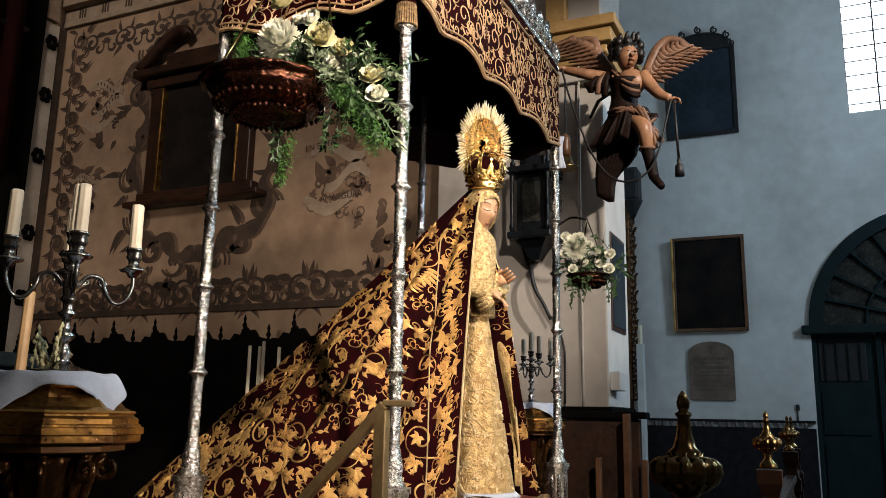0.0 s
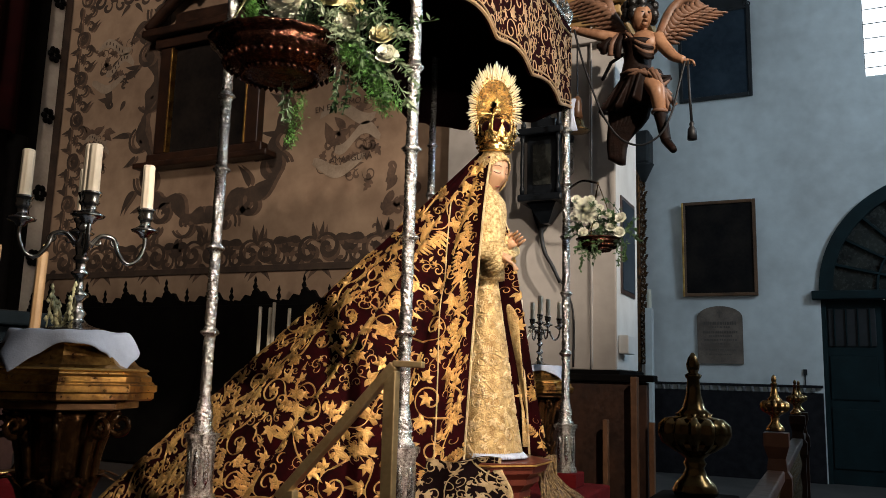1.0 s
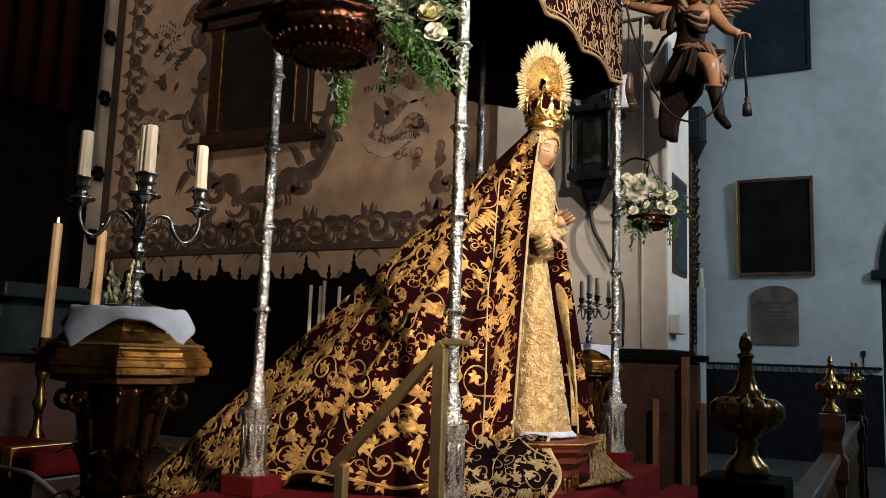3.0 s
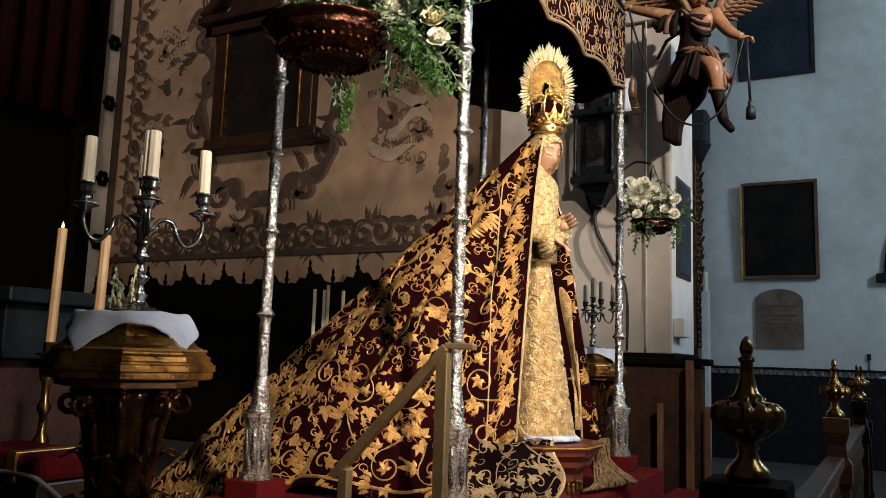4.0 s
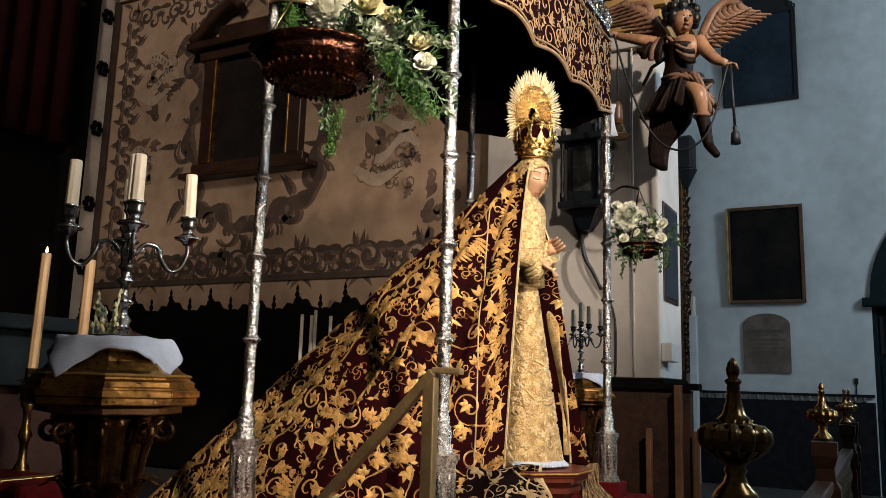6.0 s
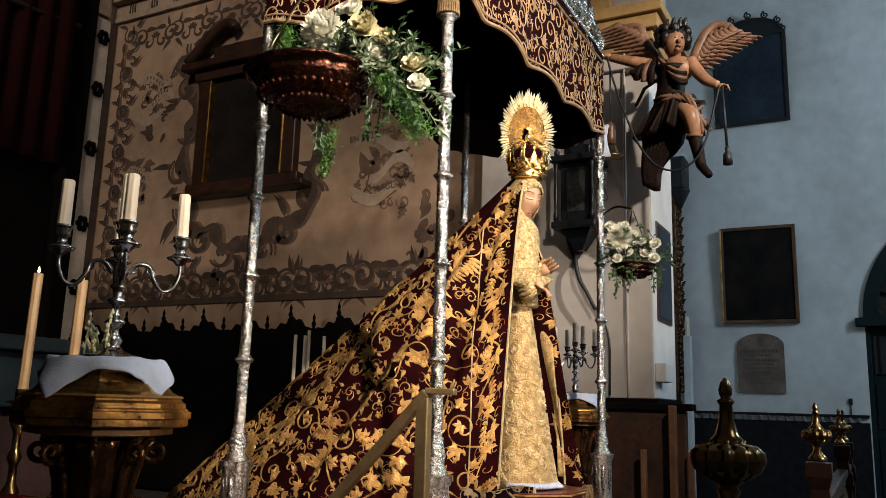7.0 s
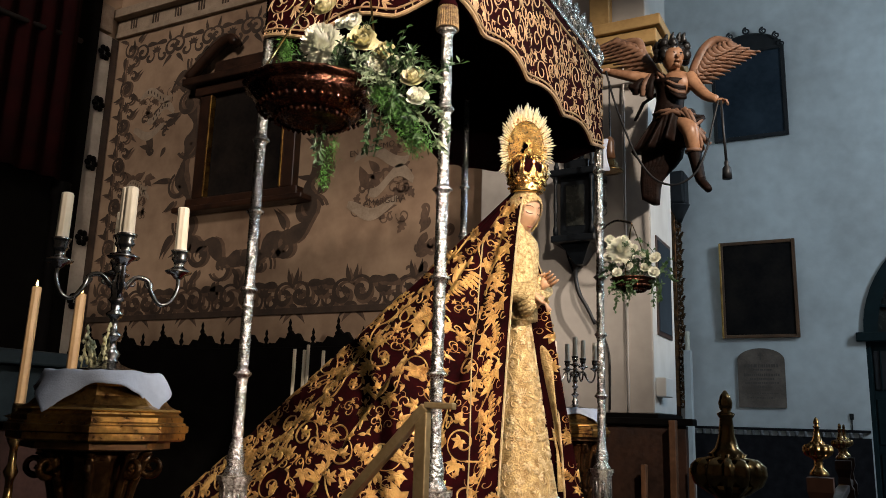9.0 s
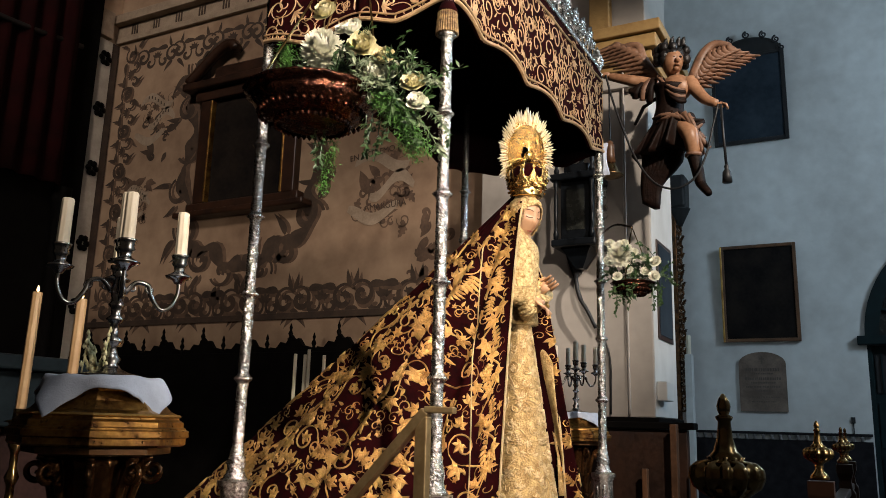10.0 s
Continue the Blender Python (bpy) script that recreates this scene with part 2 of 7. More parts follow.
def wall_with_openings():
    """The nave wall with an arched doorway and a window, in upright strips."""
    bm = bmesh.new()
    x0, x1, thick = -3.6, 8.0, 0.6
    dc, dr, spring = 1.88, 1.98, 3.25
    wx0, wx1, wz0, wz1 = 0.78, 2.38, 7.02, 9.8
    cuts = {x0, x1, wx0, wx1}
    for k in range(25):
        cuts.add(dc - dr * math.cos(math.pi * k / 24))
    cuts = sorted(cuts)
    def arch(x):
        return spring + math.sqrt(max(0.0, dr * dr - (x - dc) ** 2))
    for a, b in zip(cuts, cuts[1:]):
        mid = (a + b) / 2
        lo = 0.0
        if abs(mid - dc) < dr:
            lo = max(arch(a), arch(b))
            vs = [bm.verts.new(q) for q in ((a, WY, arch(a)), (b, WY, arch(b)), (b, WY, lo), (a, WY, lo), (a, WY + thick, arch(a)), (b, WY + thick, arch(b)), (b, WY + thick, lo), (a, WY + thick, lo))]
            for f in ((0, 1, 2, 3), (7, 6, 5, 4), (0, 4, 5, 1)):
                bm.faces.new([vs[i] for i in f])
        if wx0 < mid < wx1:
            add_box(bm, a, b, WY, WY + thick, lo, wz0)
            add_box(bm, a, b, WY, WY + thick, wz1, 11.5)
        else:
            add_box(bm, a, b, WY, WY + thick, lo, 11.5)
    bmesh.ops.remove_doubles(bm, verts=bm.verts, dist=0.0005)
    return bm


thing("wall_nave", wall_with_openings(), M_PLASTER, "white plastered nave wall with an arched doorway", "wall", kind="structure")

bm = box(-3.45, PX, PY, 8.2, 1.70, 11.5, 0.012)
add_box(bm, -3.0, -1.95, PY - 0.06, PY + 0.02, 1.70, 4.95, 0.01)
thing("wall_pier", bm, M_STONE, "grey plastered pier with a shallow pilaster", "pier", kind="structure")
thing("pier_side_facing", box(PX + 0.0005, PX + 0.006, PY + 0.012, 8.188, 1.71, 4.77), M_PLASTER, "white painted side of the pier", "wall", kind="structure")
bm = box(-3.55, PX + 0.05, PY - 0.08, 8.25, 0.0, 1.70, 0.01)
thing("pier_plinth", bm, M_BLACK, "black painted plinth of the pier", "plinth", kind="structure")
bm = bmesh.new()
for (z0, z1, o) in ((4.96, 5.02, 0.04), (5.02, 5.11, 0.09), (5.11, 5.25, 0.15), (5.25, 5.36, 0.20)):
    add_box(bm, -3.5, PX + o, PY - 0.06 - o, 8.2 + o, z0, z1, 0.012)
add_box(bm, -2.25, -2.05, PY - 0.12, PY, 5.36, 11.4, 0.01)
bm2 = box(-3.5, PX + 0.05, PY - 0.11, 8.25, 4.78, 4.85, 0.012)
thing("pier_astragal", bm2, M_STONE, "grey plaster astragal below the capital", "moulding", kind="structure")
thing("pier_capital", bm, M_OCHRE, "ochre painted moulded capital of the pier", "capital", kind="structure")

# platform under the image
bm = box(-2.72, -1.30, 2.42, 5.30, 0.5, TOP, 0.015)
thing("platform", bm, M_CARPET, "red carpeted altar platform", "platform", kind="structure")
bm = box(-1.297, -0.85, 2.75, 5.6, 0.5, 0.80, 0.015)
thing("platform_step", bm, M_CARPET, "red carpeted step of the altar platform", "step", kind="structure")


# ---- canopy poles ----
def pole_profile():
    pr = []
    def seg(z0, z1):
        n = max(2, int((z1 - z0) / 0.0085))
        for k in range(n + 1):
            pr.append((0.0245, z0 + (z1 - z0) * k / n))
    def ring(z):
        pr.extend([(0.024, z - 0.022), (0.030, z - 0.017), (0.030, z - 0.012), (0.036, z - 0.008), (0.041, z), (0.036, z + 0.008), (0.029, z + 0.012), (0.029, z + 0.018), (0.024, z + 0.022)])
    lo = 0.0
    for z in (1.768, 2.153, 2.522, 2.877, 3.236):
        if lo:
            seg(lo + 0.025, z - 0.025)
        else:
            pr.extend([(0.052, 1.325), (0.054, 1.335), (0.045, 1.345), (0.036, 1.37), (0.042, 1.40), (0.034, 1.43), (0.030, 1.46)])
            seg(1.47, z - 0.025)
        ring(z)
        lo = z
    seg(3.262, 3.93)
    pr.extend([(0.03, 3.94), (0.034, 3.96), (0.018, 3.975), (0.03, 4.0), (0.042, 4.03), (0.044, 4.06), (0.034, 4.09), (0.018, 4.11), (0.02, 4.125), (0.008, 4.15), (0.002, 4.165)])
    return pr


def canopy_pole():
    ob = holder("canopy_pole", "chased silver canopy pole with ringed joints on a red block", "pole", group="poles of the canopy")
    bm = lathe(pole_profile(), 24)
    for v in bm.verts:
        if 1.46 < v.co.z < 3.93:
            n1 = noise.noise(Vector((v.co.x * 60, v.co.y * 60, v.co.z * 45)))
            n2 = math.sin(math.atan2(v.co.y, v.co.x) * 5 + v.co.z * 95) * math.sin(v.co.z * 140)
            k = 1 + 0.16 * n1 + 0.06 * n2
            v.co.x *= k
            v.co.y *= k
    part("shaft", bm, M_SILVER, ob, "chased silver shaft with rings", smooth=True)
    bm = bmesh.new()
    for (z0, z1, r) in ((1.035, 1.05, 0.076), (1.05, 1.065, 0.070), (1.29, 1.305, 0.068), (1.305, 1.325, 0.077)):
        add_lathe(bm, [(r, z0), (r, z1)], 8)
    add_lathe(bm, [(0.061, 1.065), (0.058, 1.18), (0.061, 1.29)], 8)
    part("pedestal", bm, M_SILVERDK, ob, "silver mounted octagonal pedestal")
    for k in range(8):
        a = math.pi / 4 * (k + 0.5)
        b2 = bmesh.new()
        add_lathe(b2, [(0.001, 0.0), (0.018, 0.002), (0.024, 0.006), (0.012, 0.010), (0.001, 0.012)], 8)
        m = Matrix.Translation((0.0545 * math.cos(a), 0.0545 * math.sin(a), 1.18)) @ Euler((math.pi / 2, 0, a + math.pi / 2)).to_matrix().to_4x4() @ Matrix.Diagonal((0.60, 3.4, 0.55, 1))
        part("relief_panel", b2, M_SILVER, ob, smooth=True, at=m)
    return ob


pole = canopy_pole()
pole.matrix_basis = pose(AX, AY, 0)
for x, y in ((AX, BY), (CX, AY), (CX, BY)):
    copy_thing(pole, pose(x, y, 0))
for x, y in ((AX, AY), (AX, BY), (CX, AY), (CX, BY)):
    thing("pole_block", box(x - 0.095, x + 0.095, y - 0.095, y + 0.095, TOP, 1.035, 0.006), M_CARPET, "red cloth covered block under a canopy pole", "block", group="blocks under the poles")


# ---- scroll ornament drawn in two dimensions, laid on any surface ----
def rnd(a, b):
    return random.uniform(a, b)


def scroll(turns=1.45, r=0.08, w=0.0135, n=18, lead=0.06):
    """A tapering spiral ribbon: pairs of points left and right of its line."""
    out = []
    for i in range(n + 1):
        t = i / n
        a = turns * 2 * math.pi * (1 - t)
        q = r * (0.16 + 0.84 * t)
        x, y = q * math.cos(a), q * math.sin(a)
        ww = w * (0.55 + 0.6 * math.sin(math.pi * min(t * 1.15, 1)))
        d = Vector((math.cos(a), math.sin(a)))
        out.append(((x - d.x * ww / 2, y - d.y * ww / 2), (x + d.x * ww / 2, y + d.y * ww / 2)))
    return out


def leaf(length=0.1, width=0.066, lobes=4, n=20):
    """A lobed acanthus leaf along +x: pairs of points across its rib, gently curved."""
    out = []
    for i in range(n + 1):
        t = i / n
        env = math.sin(math.pi * min(1, t ** 0.75)) * (1 - 0.25 * t)
        ph = (t * lobes) % 1.0
        cut = 0.42 + 0.58 * math.sin(math.pi * min(1.0, ph * 1.15 + 0.02)) ** 0.6
        h = width * 0.5 * env * cut + 0.001
        x = length * t
        y = 0.16 * length * math.sin(math.pi * t * 0.9)
        sweep = -0.18 * h * 2
        out.append(((x + sweep * 0 + 0.3 * h, y - h), (x + 0.3 * h, y + h)))
    return out


def disc(r, n=8):
    return [((-r + 2 * r * i / n, -math.sqrt(max(0, r * r - (-r + 2 * r * i / n) ** 2))), (-r + 2 * r * i / n, math.sqrt(max(0, r * r - (-r + 2 * r * i / n) ** 2)))) for i in range(n + 1)]


def moved(strip, x, y, ang, s=1.0, flip=False):
    c, d = math.cos(ang), math.sin(ang)
    def q(p):
        px, py = p[0] * s, p[1] * s * (-1 if flip else 1)
        return (x + c * px - d * py, y + d * px + c * py)
    return [(q(a), q(b)) for a, b in strip]


def drop(length, width, bend=0.0, n=7):
    """A pointed petal along +x, bending to one side."""
    out = []
    for i in range(n + 1):
        t = i / n
        h = width * 0.5 * math.sin(math.pi * t ** 0.72) + 0.0004
        out.append(((length * t, bend * length * t * t - h), (length * t, bend * length * t * t + h)))
    return out


def palm(s=1.0):
    """A five pointed vine leaf."""
    return [moved(drop(0.088 * k, 0.036 * (0.75 + 0.25 * k), b), 0.012, 0, a, s) for a, k, b in ((0.0, 1.0, 0.0), (0.72, 0.80, 0.18), (-0.72, 0.80, -0.18), (1.45, 0.56, 0.3), (-1.45, 0.56, -0.3))]


def feather_leaf(s=1.0, n=5, turn=0.9):
    """A long acanthus leaf: petals on both sides of a curving rib."""
    out = []
    rib = []
    x = y = 0.0
    a = 0.0
    for i in range(n * 2 + 1):
        t = i / (n * 2)
        rib.append(((x - 0.003 * math.sin(a), y + 0.003 * math.cos(a)), (x + 0.003 * math.sin(a), y - 0.003 * math.cos(a))))
        if i % 2 == 0 and i < n * 2:
            k = 0.95 - 0.55 * abs(t - 0.35)
            out.append(moved(drop(0.052 * k, 0.026, 0.25), x, y, a + 0.85))
            out.append(moved(drop(0.052 * k, 0.026, -0.25), x, y, a - 0.85))
        x += 0.014 * math.cos(a)
        y += 0.014 * math.sin(a)
        a += turn / (n * 2)
    out.append(moved(drop(0.05, 0.026), x, y, a))
    out.append(rib)
    return [moved(m, 0, 0, 0, s) for m in out]


SCROLL, LEAF, DOT = scroll(1.35, 0.085, 0.0085, 26), leaf(), disc(0.012)
SMALL = scroll(1.2, 0.045, 0.0075, 14)
TENDRIL = scroll(0.8, 0.045, 0.0055, 10)


def put_in(out, strips, x, y, ang, s=1.0, flip=False):
    out.extend(moved(m, x, y, ang, s, flip) for m in strips)


def motif_big(flip=False):
    """A vine scroll that closes on a leaf, with leaves and curls springing from its stem."""
    out = [SCROLL]
    put_in(out, palm(), -0.02, 0.0, rnd(0, 6.28), 0.62)
    out.append([((0.085 + 0.10 * t - 0.004 * (1 - t), -0.085 * math.sin(t * 2.6)), (0.085 + 0.10 * t + 0.004 * (1 - t), -0.085 * math.sin(t * 2.6) + 0.008)) for t in (0, 0.15, 0.3, 0.45, 0.6, 0.75, 0.9, 1.0)])
    out.append(moved(SMALL, 0.185, -0.005, 2.2, 0.85, True))
    put_in(out, palm(), 0.15, -0.085, -0.9 + rnd(-0.3, 0.3), 0.7)
    for a, q in ((0.6, 0.72), (3.3, 0.66)):
        a += rnd(-0.3, 0.3)
        put_in(out, palm(), 0.088 * math.cos(a), 0.088 * math.sin(a), a + 0.5, q)
    a = 1.75 + rnd(-0.2, 0.2)
    put_in(out, feather_leaf(), 0.088 * math.cos(a), 0.088 * math.sin(a), a + 0.8, 0.78)
    a = 4.5 + rnd(-0.2, 0.2)
    out.append(moved(TENDRIL, 0.125 * math.cos(a), 0.125 * math.sin(a), a, 0.8))
    out.append(moved(TENDRIL, -0.115, 0.04, 2.6, 0.75, True))
    out.append(moved(DOT, 0.13, 0.055, 0, 0.6))
    return [moved(m, 0, 0, 0, 1, flip) for m in out]


def motif_spray(flip=False):
    out = palm(1.05)
    out.append(moved(SMALL, -0.050, 0.03, 1.0, 0.8))
    out.append(moved(SMALL, -0.050, -0.04, 4.0, 0.7, True))
    out.append(moved(drop(0.06, 0.007), -0.055, 0.0, 0.0))
    return [moved(m, 0, 0, 0, 1, flip) for m in out]


def motif_small(flip=False):
    out = [SMALL]
    put_in(out, palm(), 0.040, 0.0, 1.1, 0.42)
    out.append(moved(TENDRIL, -0.03, 0.03, 2.4, 0.6))
    return [moved(m, 0, 0, 0, 1, flip) for m in out]


def motif_leaf(flip=False):
    out = [moved(drop(0.055, 0.024, 0.3), -0.03, 0, 0, 1, flip), moved(drop(0.032, 0.014, -0.3), -0.02, 0, -0.8, 1, flip), moved(DOT, 0.032, 0.02, 0, 0.4)]
    return out


def vine(length, width, period=0.27):
    """A vine that winds along +x with leaves, curls and small blossoms in its bends."""
    out = []
    n = int(length / 0.012)
    stem = []
    for i in range(n + 1):
        x = length * i / n
        y = 0.30 * width * math.sin(2 * math.pi * x / period)
        d = 0.30 * width * 2 * math.pi / period * math.cos(2 * math.pi * x / period)
        w = 0.0042 / math.hypot(1, d)
        stem.append(((x + w * d, y - w), (x - w * d, y + w)))
    out.append(stem)
    k = 0
    x = period * 0.25
    while x < length - period * 0.3:
        sg = 1 if k % 2 == 0 else -1
        yc = 0.30 * width * sg
        put_in(out, palm(), x - 0.01, yc * 0.4, sg * 0.4 + rnd(-0.2, 0.2), 0.80)
        put_in(out, palm(), x + 0.045, yc * 0.2, -sg * 1.1 + rnd(-0.2, 0.2), 0.72)
        put_in(out, feather_leaf(), x - 0.055, -yc * 0.15, -sg * 0.55, 0.62, sg < 0)
        out.append(moved(SMALL, x + 0.035, -yc * 0.9, 1.0, 0.62, sg > 0))
        out.append(moved(TENDRIL, x - 0.045, yc * 1.15, 2.0, 0.6, sg < 0))
        out.append(moved(TENDRIL, x + 0.075, yc * 1.1, 0.6, 0.55, sg > 0))
        if k % 3 == 1:
            for j in range(6):
                out.append(moved(drop(0.020, 0.013), x + 0.005, -yc * 1.25, j * 1.047))
        x += period * 0.5
        k += 1
    return out


def lay(bm, strips, put, lift=0.004, mi=0):
    """Lays strips on a surface: put(x, y, h) gives the point h above it. The ribbons are raised in the middle."""
    for s in strips:
        wide = max(math.hypot(b[0] - a[0], b[1] - a[1]) for a, b in s) > 0.018
        cross = ((0, 0.0008), (0.27, lift), (0.5, lift * 0.15), (0.73, lift), (1, 0.0008)) if wide else ((0, 0.0008), (0.5, lift), (1, 0.0008))
        rows = []
        for a, b in s:
            rows.append([bm.verts.new(put(a[0] + (b[0] - a[0]) * t, a[1] + (b[1] - a[1]) * t, h)) for t, h in cross])
        for r, q in zip(rows, rows[1:]):
            for k in range(len(cross) - 1):
                try:
                    f = bm.faces.new((r[k], q[k], q[k + 1], r[k + 1]))
                    f.material_index = mi
                    f.smooth = True
                except ValueError:
                    pass


class Sheet:
    """A surface P(u, v) over 0..1 x 0..1 on which ornament is strewn at true size."""
    def __init__(self, fn, side=1, least=0.02, base=0.0):
        self.fn, self.side, self.least, self.base = fn, side, least, base

    def frame_at(self, u, v):
        e = 0.004
        p = self.fn(u, v)
        du = (self.fn(min(u + e, 1), v) - self.fn(max(u - e, 0), v)) / (min(u + e, 1) - max(u - e, 0))
        dv = (self.fn(u, min(v + e, 1)) - self.fn(u, max(v - e, 0))) / (min(v + e, 1) - max(v - e, 0))
        return p, du, dv

    def placer(self, u, v, ang, s):
        p, du, dv = self.frame_at(u, v)
        t1 = du.normalized()
        n = du.cross(dv).normalized()
        t2 = n.cross(t1)
        a, b, c = du.dot(t1), dv.dot(t1), dv.dot(t2)
        if abs(c) < self.least or abs(a) < self.least:
            return None
        ca, sa = math.cos(ang) * s, math.sin(ang) * s
        side = self.side
        def put(x, y, h):
            X, Y = ca * x - sa * y, sa * x + ca * y
            vv = Y / (c if abs(c) > 1e-4 else 1e-4)
            uu = (X - vv * b) / (a if abs(a) > 1e-4 else 1e-4)
            U, V = min(max(u + uu, 0.0), 1.0), min(max(v + vv, 0.0), 1.0)
            q = self.fn(U, V)
            return q + self.normal(U, V) * (side * (h * max(0.6, s) + self.base))
        return put

    def normal(self, u, v):
        _, du, dv = self.frame_at(u, v)
        return du.cross(dv).normalized()


def strew(sheet, layers, tries, area=None, seed=1):
    """Ornament in layers (motif, clearance, scale range), largest first. Returns the bmesh."""
    random.seed(seed)
    bm = bmesh.new()
    kept = []
    for motif, gap, s0, s1, lift, mi in layers:
        for _ in range(tries):
            u, v = random.random(), random.random()
            if area and not area(u, v):
                continue
            p = sheet.fn(u, v)
            if any((p - q).length < gap * 0.5 + g * 0.5 for q, g in kept):
                continue
            put = sheet.placer(u, v, random.uniform(0, 6.283), random.uniform(s0, s1))
            if put is None:
                continue
            kept.append((p, gap))
            lay(bm, motif(random.random() < 0.5), put, lift, mi)
    return bm


def sheet_mesh(fn, nu, nv, thick=0.0, mi=0, side=1):
    """The sheet as a cloth with a back face and a rim."""
    bm = bmesh.new()
    sh = Sheet(fn)
    pts = [[fn(i / nu, j / nv) for j in range(nv + 1)] for i in range(nu + 1)]
    g = [[bm.verts.new(p) for p in row] for row in pts]
    grids = [g]
    if thick:
        grids.append([[bm.verts.new(pts[i][j] - sh.normal(i / nu, j / nv) * thick * side) for j in range(nv + 1)] for i in range(nu + 1)])
    for k, q in enumerate(grids):
        for i in range(nu):
            for j in range(nv):
                v = (q[i][j], q[i + 1][j], q[i + 1][j + 1], q[i][j + 1])
                f = bm.faces.new(v if k == 0 else v[::-1])
                f.smooth = True
                f.material_index = mi
    if thick:
        h = grids[1]
        for i in range(nu):
            bm.faces.new((g[i + 1][0], g[i][0], h[i][0], h[i + 1][0]))
            bm.faces.new((g[i][nv], g[i + 1][nv], h[i + 1][nv], h[i][nv]))
        for j in range(nv):
            bm.faces.new((g[0][j], g[0][j + 1], h[0][j + 1], h[0][j]))
            bm.faces.new((g[nu][j + 1], g[nu][j], h[nu][j], h[nu][j + 1]))
    return bm


# ---- the mantle ----
Y0 = 3.88
HEM = [(-1.575, 3.60, 1.215), (-1.70, 3.44, 1.06), (-1.86, 3.29, 0.965), (-2.14, 3.15, 0.965), (-2.48, 3.07, 0.965), (-2.80, 3.10, 0.82), (-3.20, 3.20, 0.68), (-3.70, 3.38, 0.63), (-4.16, 3.56, 0.62)]
HEM_LINE = smooth_path(HEM, 60)


def along(line, t):
    t = min(max(t, 0.0), 1.0) * (len(line) - 1)
    k = min(int(t), len(line) - 2)
    return line[k].lerp(line[k + 1], t - k)


def mantle_point(u, v):
    """u: from the near front edge over the train's ridge to the far one; v: from the head to the hem."""
    far = u > 0.5
    h = 2 * (1 - u if far else u)
    hem = along(HEM_LINE, h)
    c = h ** 0.8
    top = Vector((-1.545 - 0.105 * c, 3.788 + 0.092 * c, 2.735 + 0.055 * math.sin(c * math.pi / 2)))
    s1 = Vector((-1.545, 3.70, 2.54)).lerp(Vector((-1.88, 3.83, 2.56)), c)
    s2 = Vector((-1.53, 3.56, 1.9)).lerp(hem.lerp(top, 0.40) - Vector((0, 0, 0.045 * c)), min(1, 0.1 + 1.4 * c))
    p = bez(top, s1, s2, hem, v)
    # folds running from the shoulders to the hem
    out = Vector((-0.25, -1.0 + 0.4 * h, 0.35 + 0.3 * h)).normalized()
    env = v ** 1.3
    fold = 0.030 * math.sin(h * 34) * env * min(1, 0.15 + 1.6 * h)
    fold -= 0.62 * v ** 0.9 * math.exp(-((h - 0.585) / 0.058) ** 2) * (1 - 0.40 * v)
    fold -= 0.09 * env * math.exp(-((h - 0.33) / 0.035) ** 2)
    fold += 0.13 * env * math.exp(-((h - 0.45) / 0.085) ** 2)
    fold += 0.02 * env * math.exp(-((h - 0.80) / 0.12) ** 2)
    p = p + out * fold * (1 - 0.6 * v ** 6)
    p.z = max(p.z, hem.z - 0.01)
    if far:
        mid = mantle_point(0.5, v).y
        p.y = 2 * (Y0 + (mid - Y0) * h) - p.y
        p.x += 0.40 * (1 - h) ** 7 * v ** 2.2 * min(1, 0.22 + h / 0.07)
        p.x -= 0.15 * (1 - h) ** 3 * math.exp(-((v - 0.06) / 0.20) ** 2)
    return p


BAND = {}


def arc_table(v):
    """Distances across the cloth from its near front edge, at height v."""
    key = round(v * 80)
    if key not in BAND:
        us = [0.004 + 0.008 * k for k in range(46)]
        ps = [mantle_point(u, key / 80) for u in us]
        ds = [0.0]
        for a, b in zip(ps, ps[1:]):
            ds.append(ds[-1] + (b - a).length)
        BAND[key] = (us, ds)
    return BAND[key]


def across(d, v):
    """The u that lies d metres from the front edge at height v."""
    k = v * 80
    lo, hi = arc_table(math.floor(k) / 80), arc_table(math.ceil(k) / 80)
    a, b = float(np.interp(d, lo[1], lo[0])), float(np.interp(d, hi[1], hi[0]))
    return a + (b - a) * (k - math.floor(k))


def off_band(u, v):
    us, ds = arc_table(v)
    return u > us[-1] or float(np.interp(u, us, ds)) > 0.222


mantle = holder("mantle", "burgundy velvet mantle with dense gold embroidery spread into a long train", "mantle")
part("cloth", sheet_mesh(mantle_point, 240, 60, 0.005), M_VELVET, mantle, "burgundy velvet cloth")
MANTLE = Sheet(mantle_point, least=0.8)
part("embroidery", strew(MANTLE, ((motif_big, 0.182, 0.86, 1.0, 0.010, 0), (motif_spray, 0.108, 0.68, 0.82, 0.009, 0), (motif_small, 0.055, 0.62, 0.80, 0.007, 0), (motif_leaf, 0.036, 0.62, 0.80, 0.006, 0)), 9000,
     area=lambda u, v: 0.012 < u < 0.55 and 0.05 < v < 0.965 and off_band(u, v), seed=5), M_THREAD, mantle, "raised gold thread scrolls and acanthus leaves", kind="stuff")
part("embroidery", strew(MANTLE, ((motif_big, 0.15, 0.6, 0.75, 0.010, 0), (motif_small, 0.06, 0.6, 0.8, 0.006, 0)), 900,
     area=lambda u, v: 0.86 < u < 0.99 and 0.05 < v < 0.965, seed=6), M_THREAD, mantle, "raised gold thread scrolls", kind="stuff")
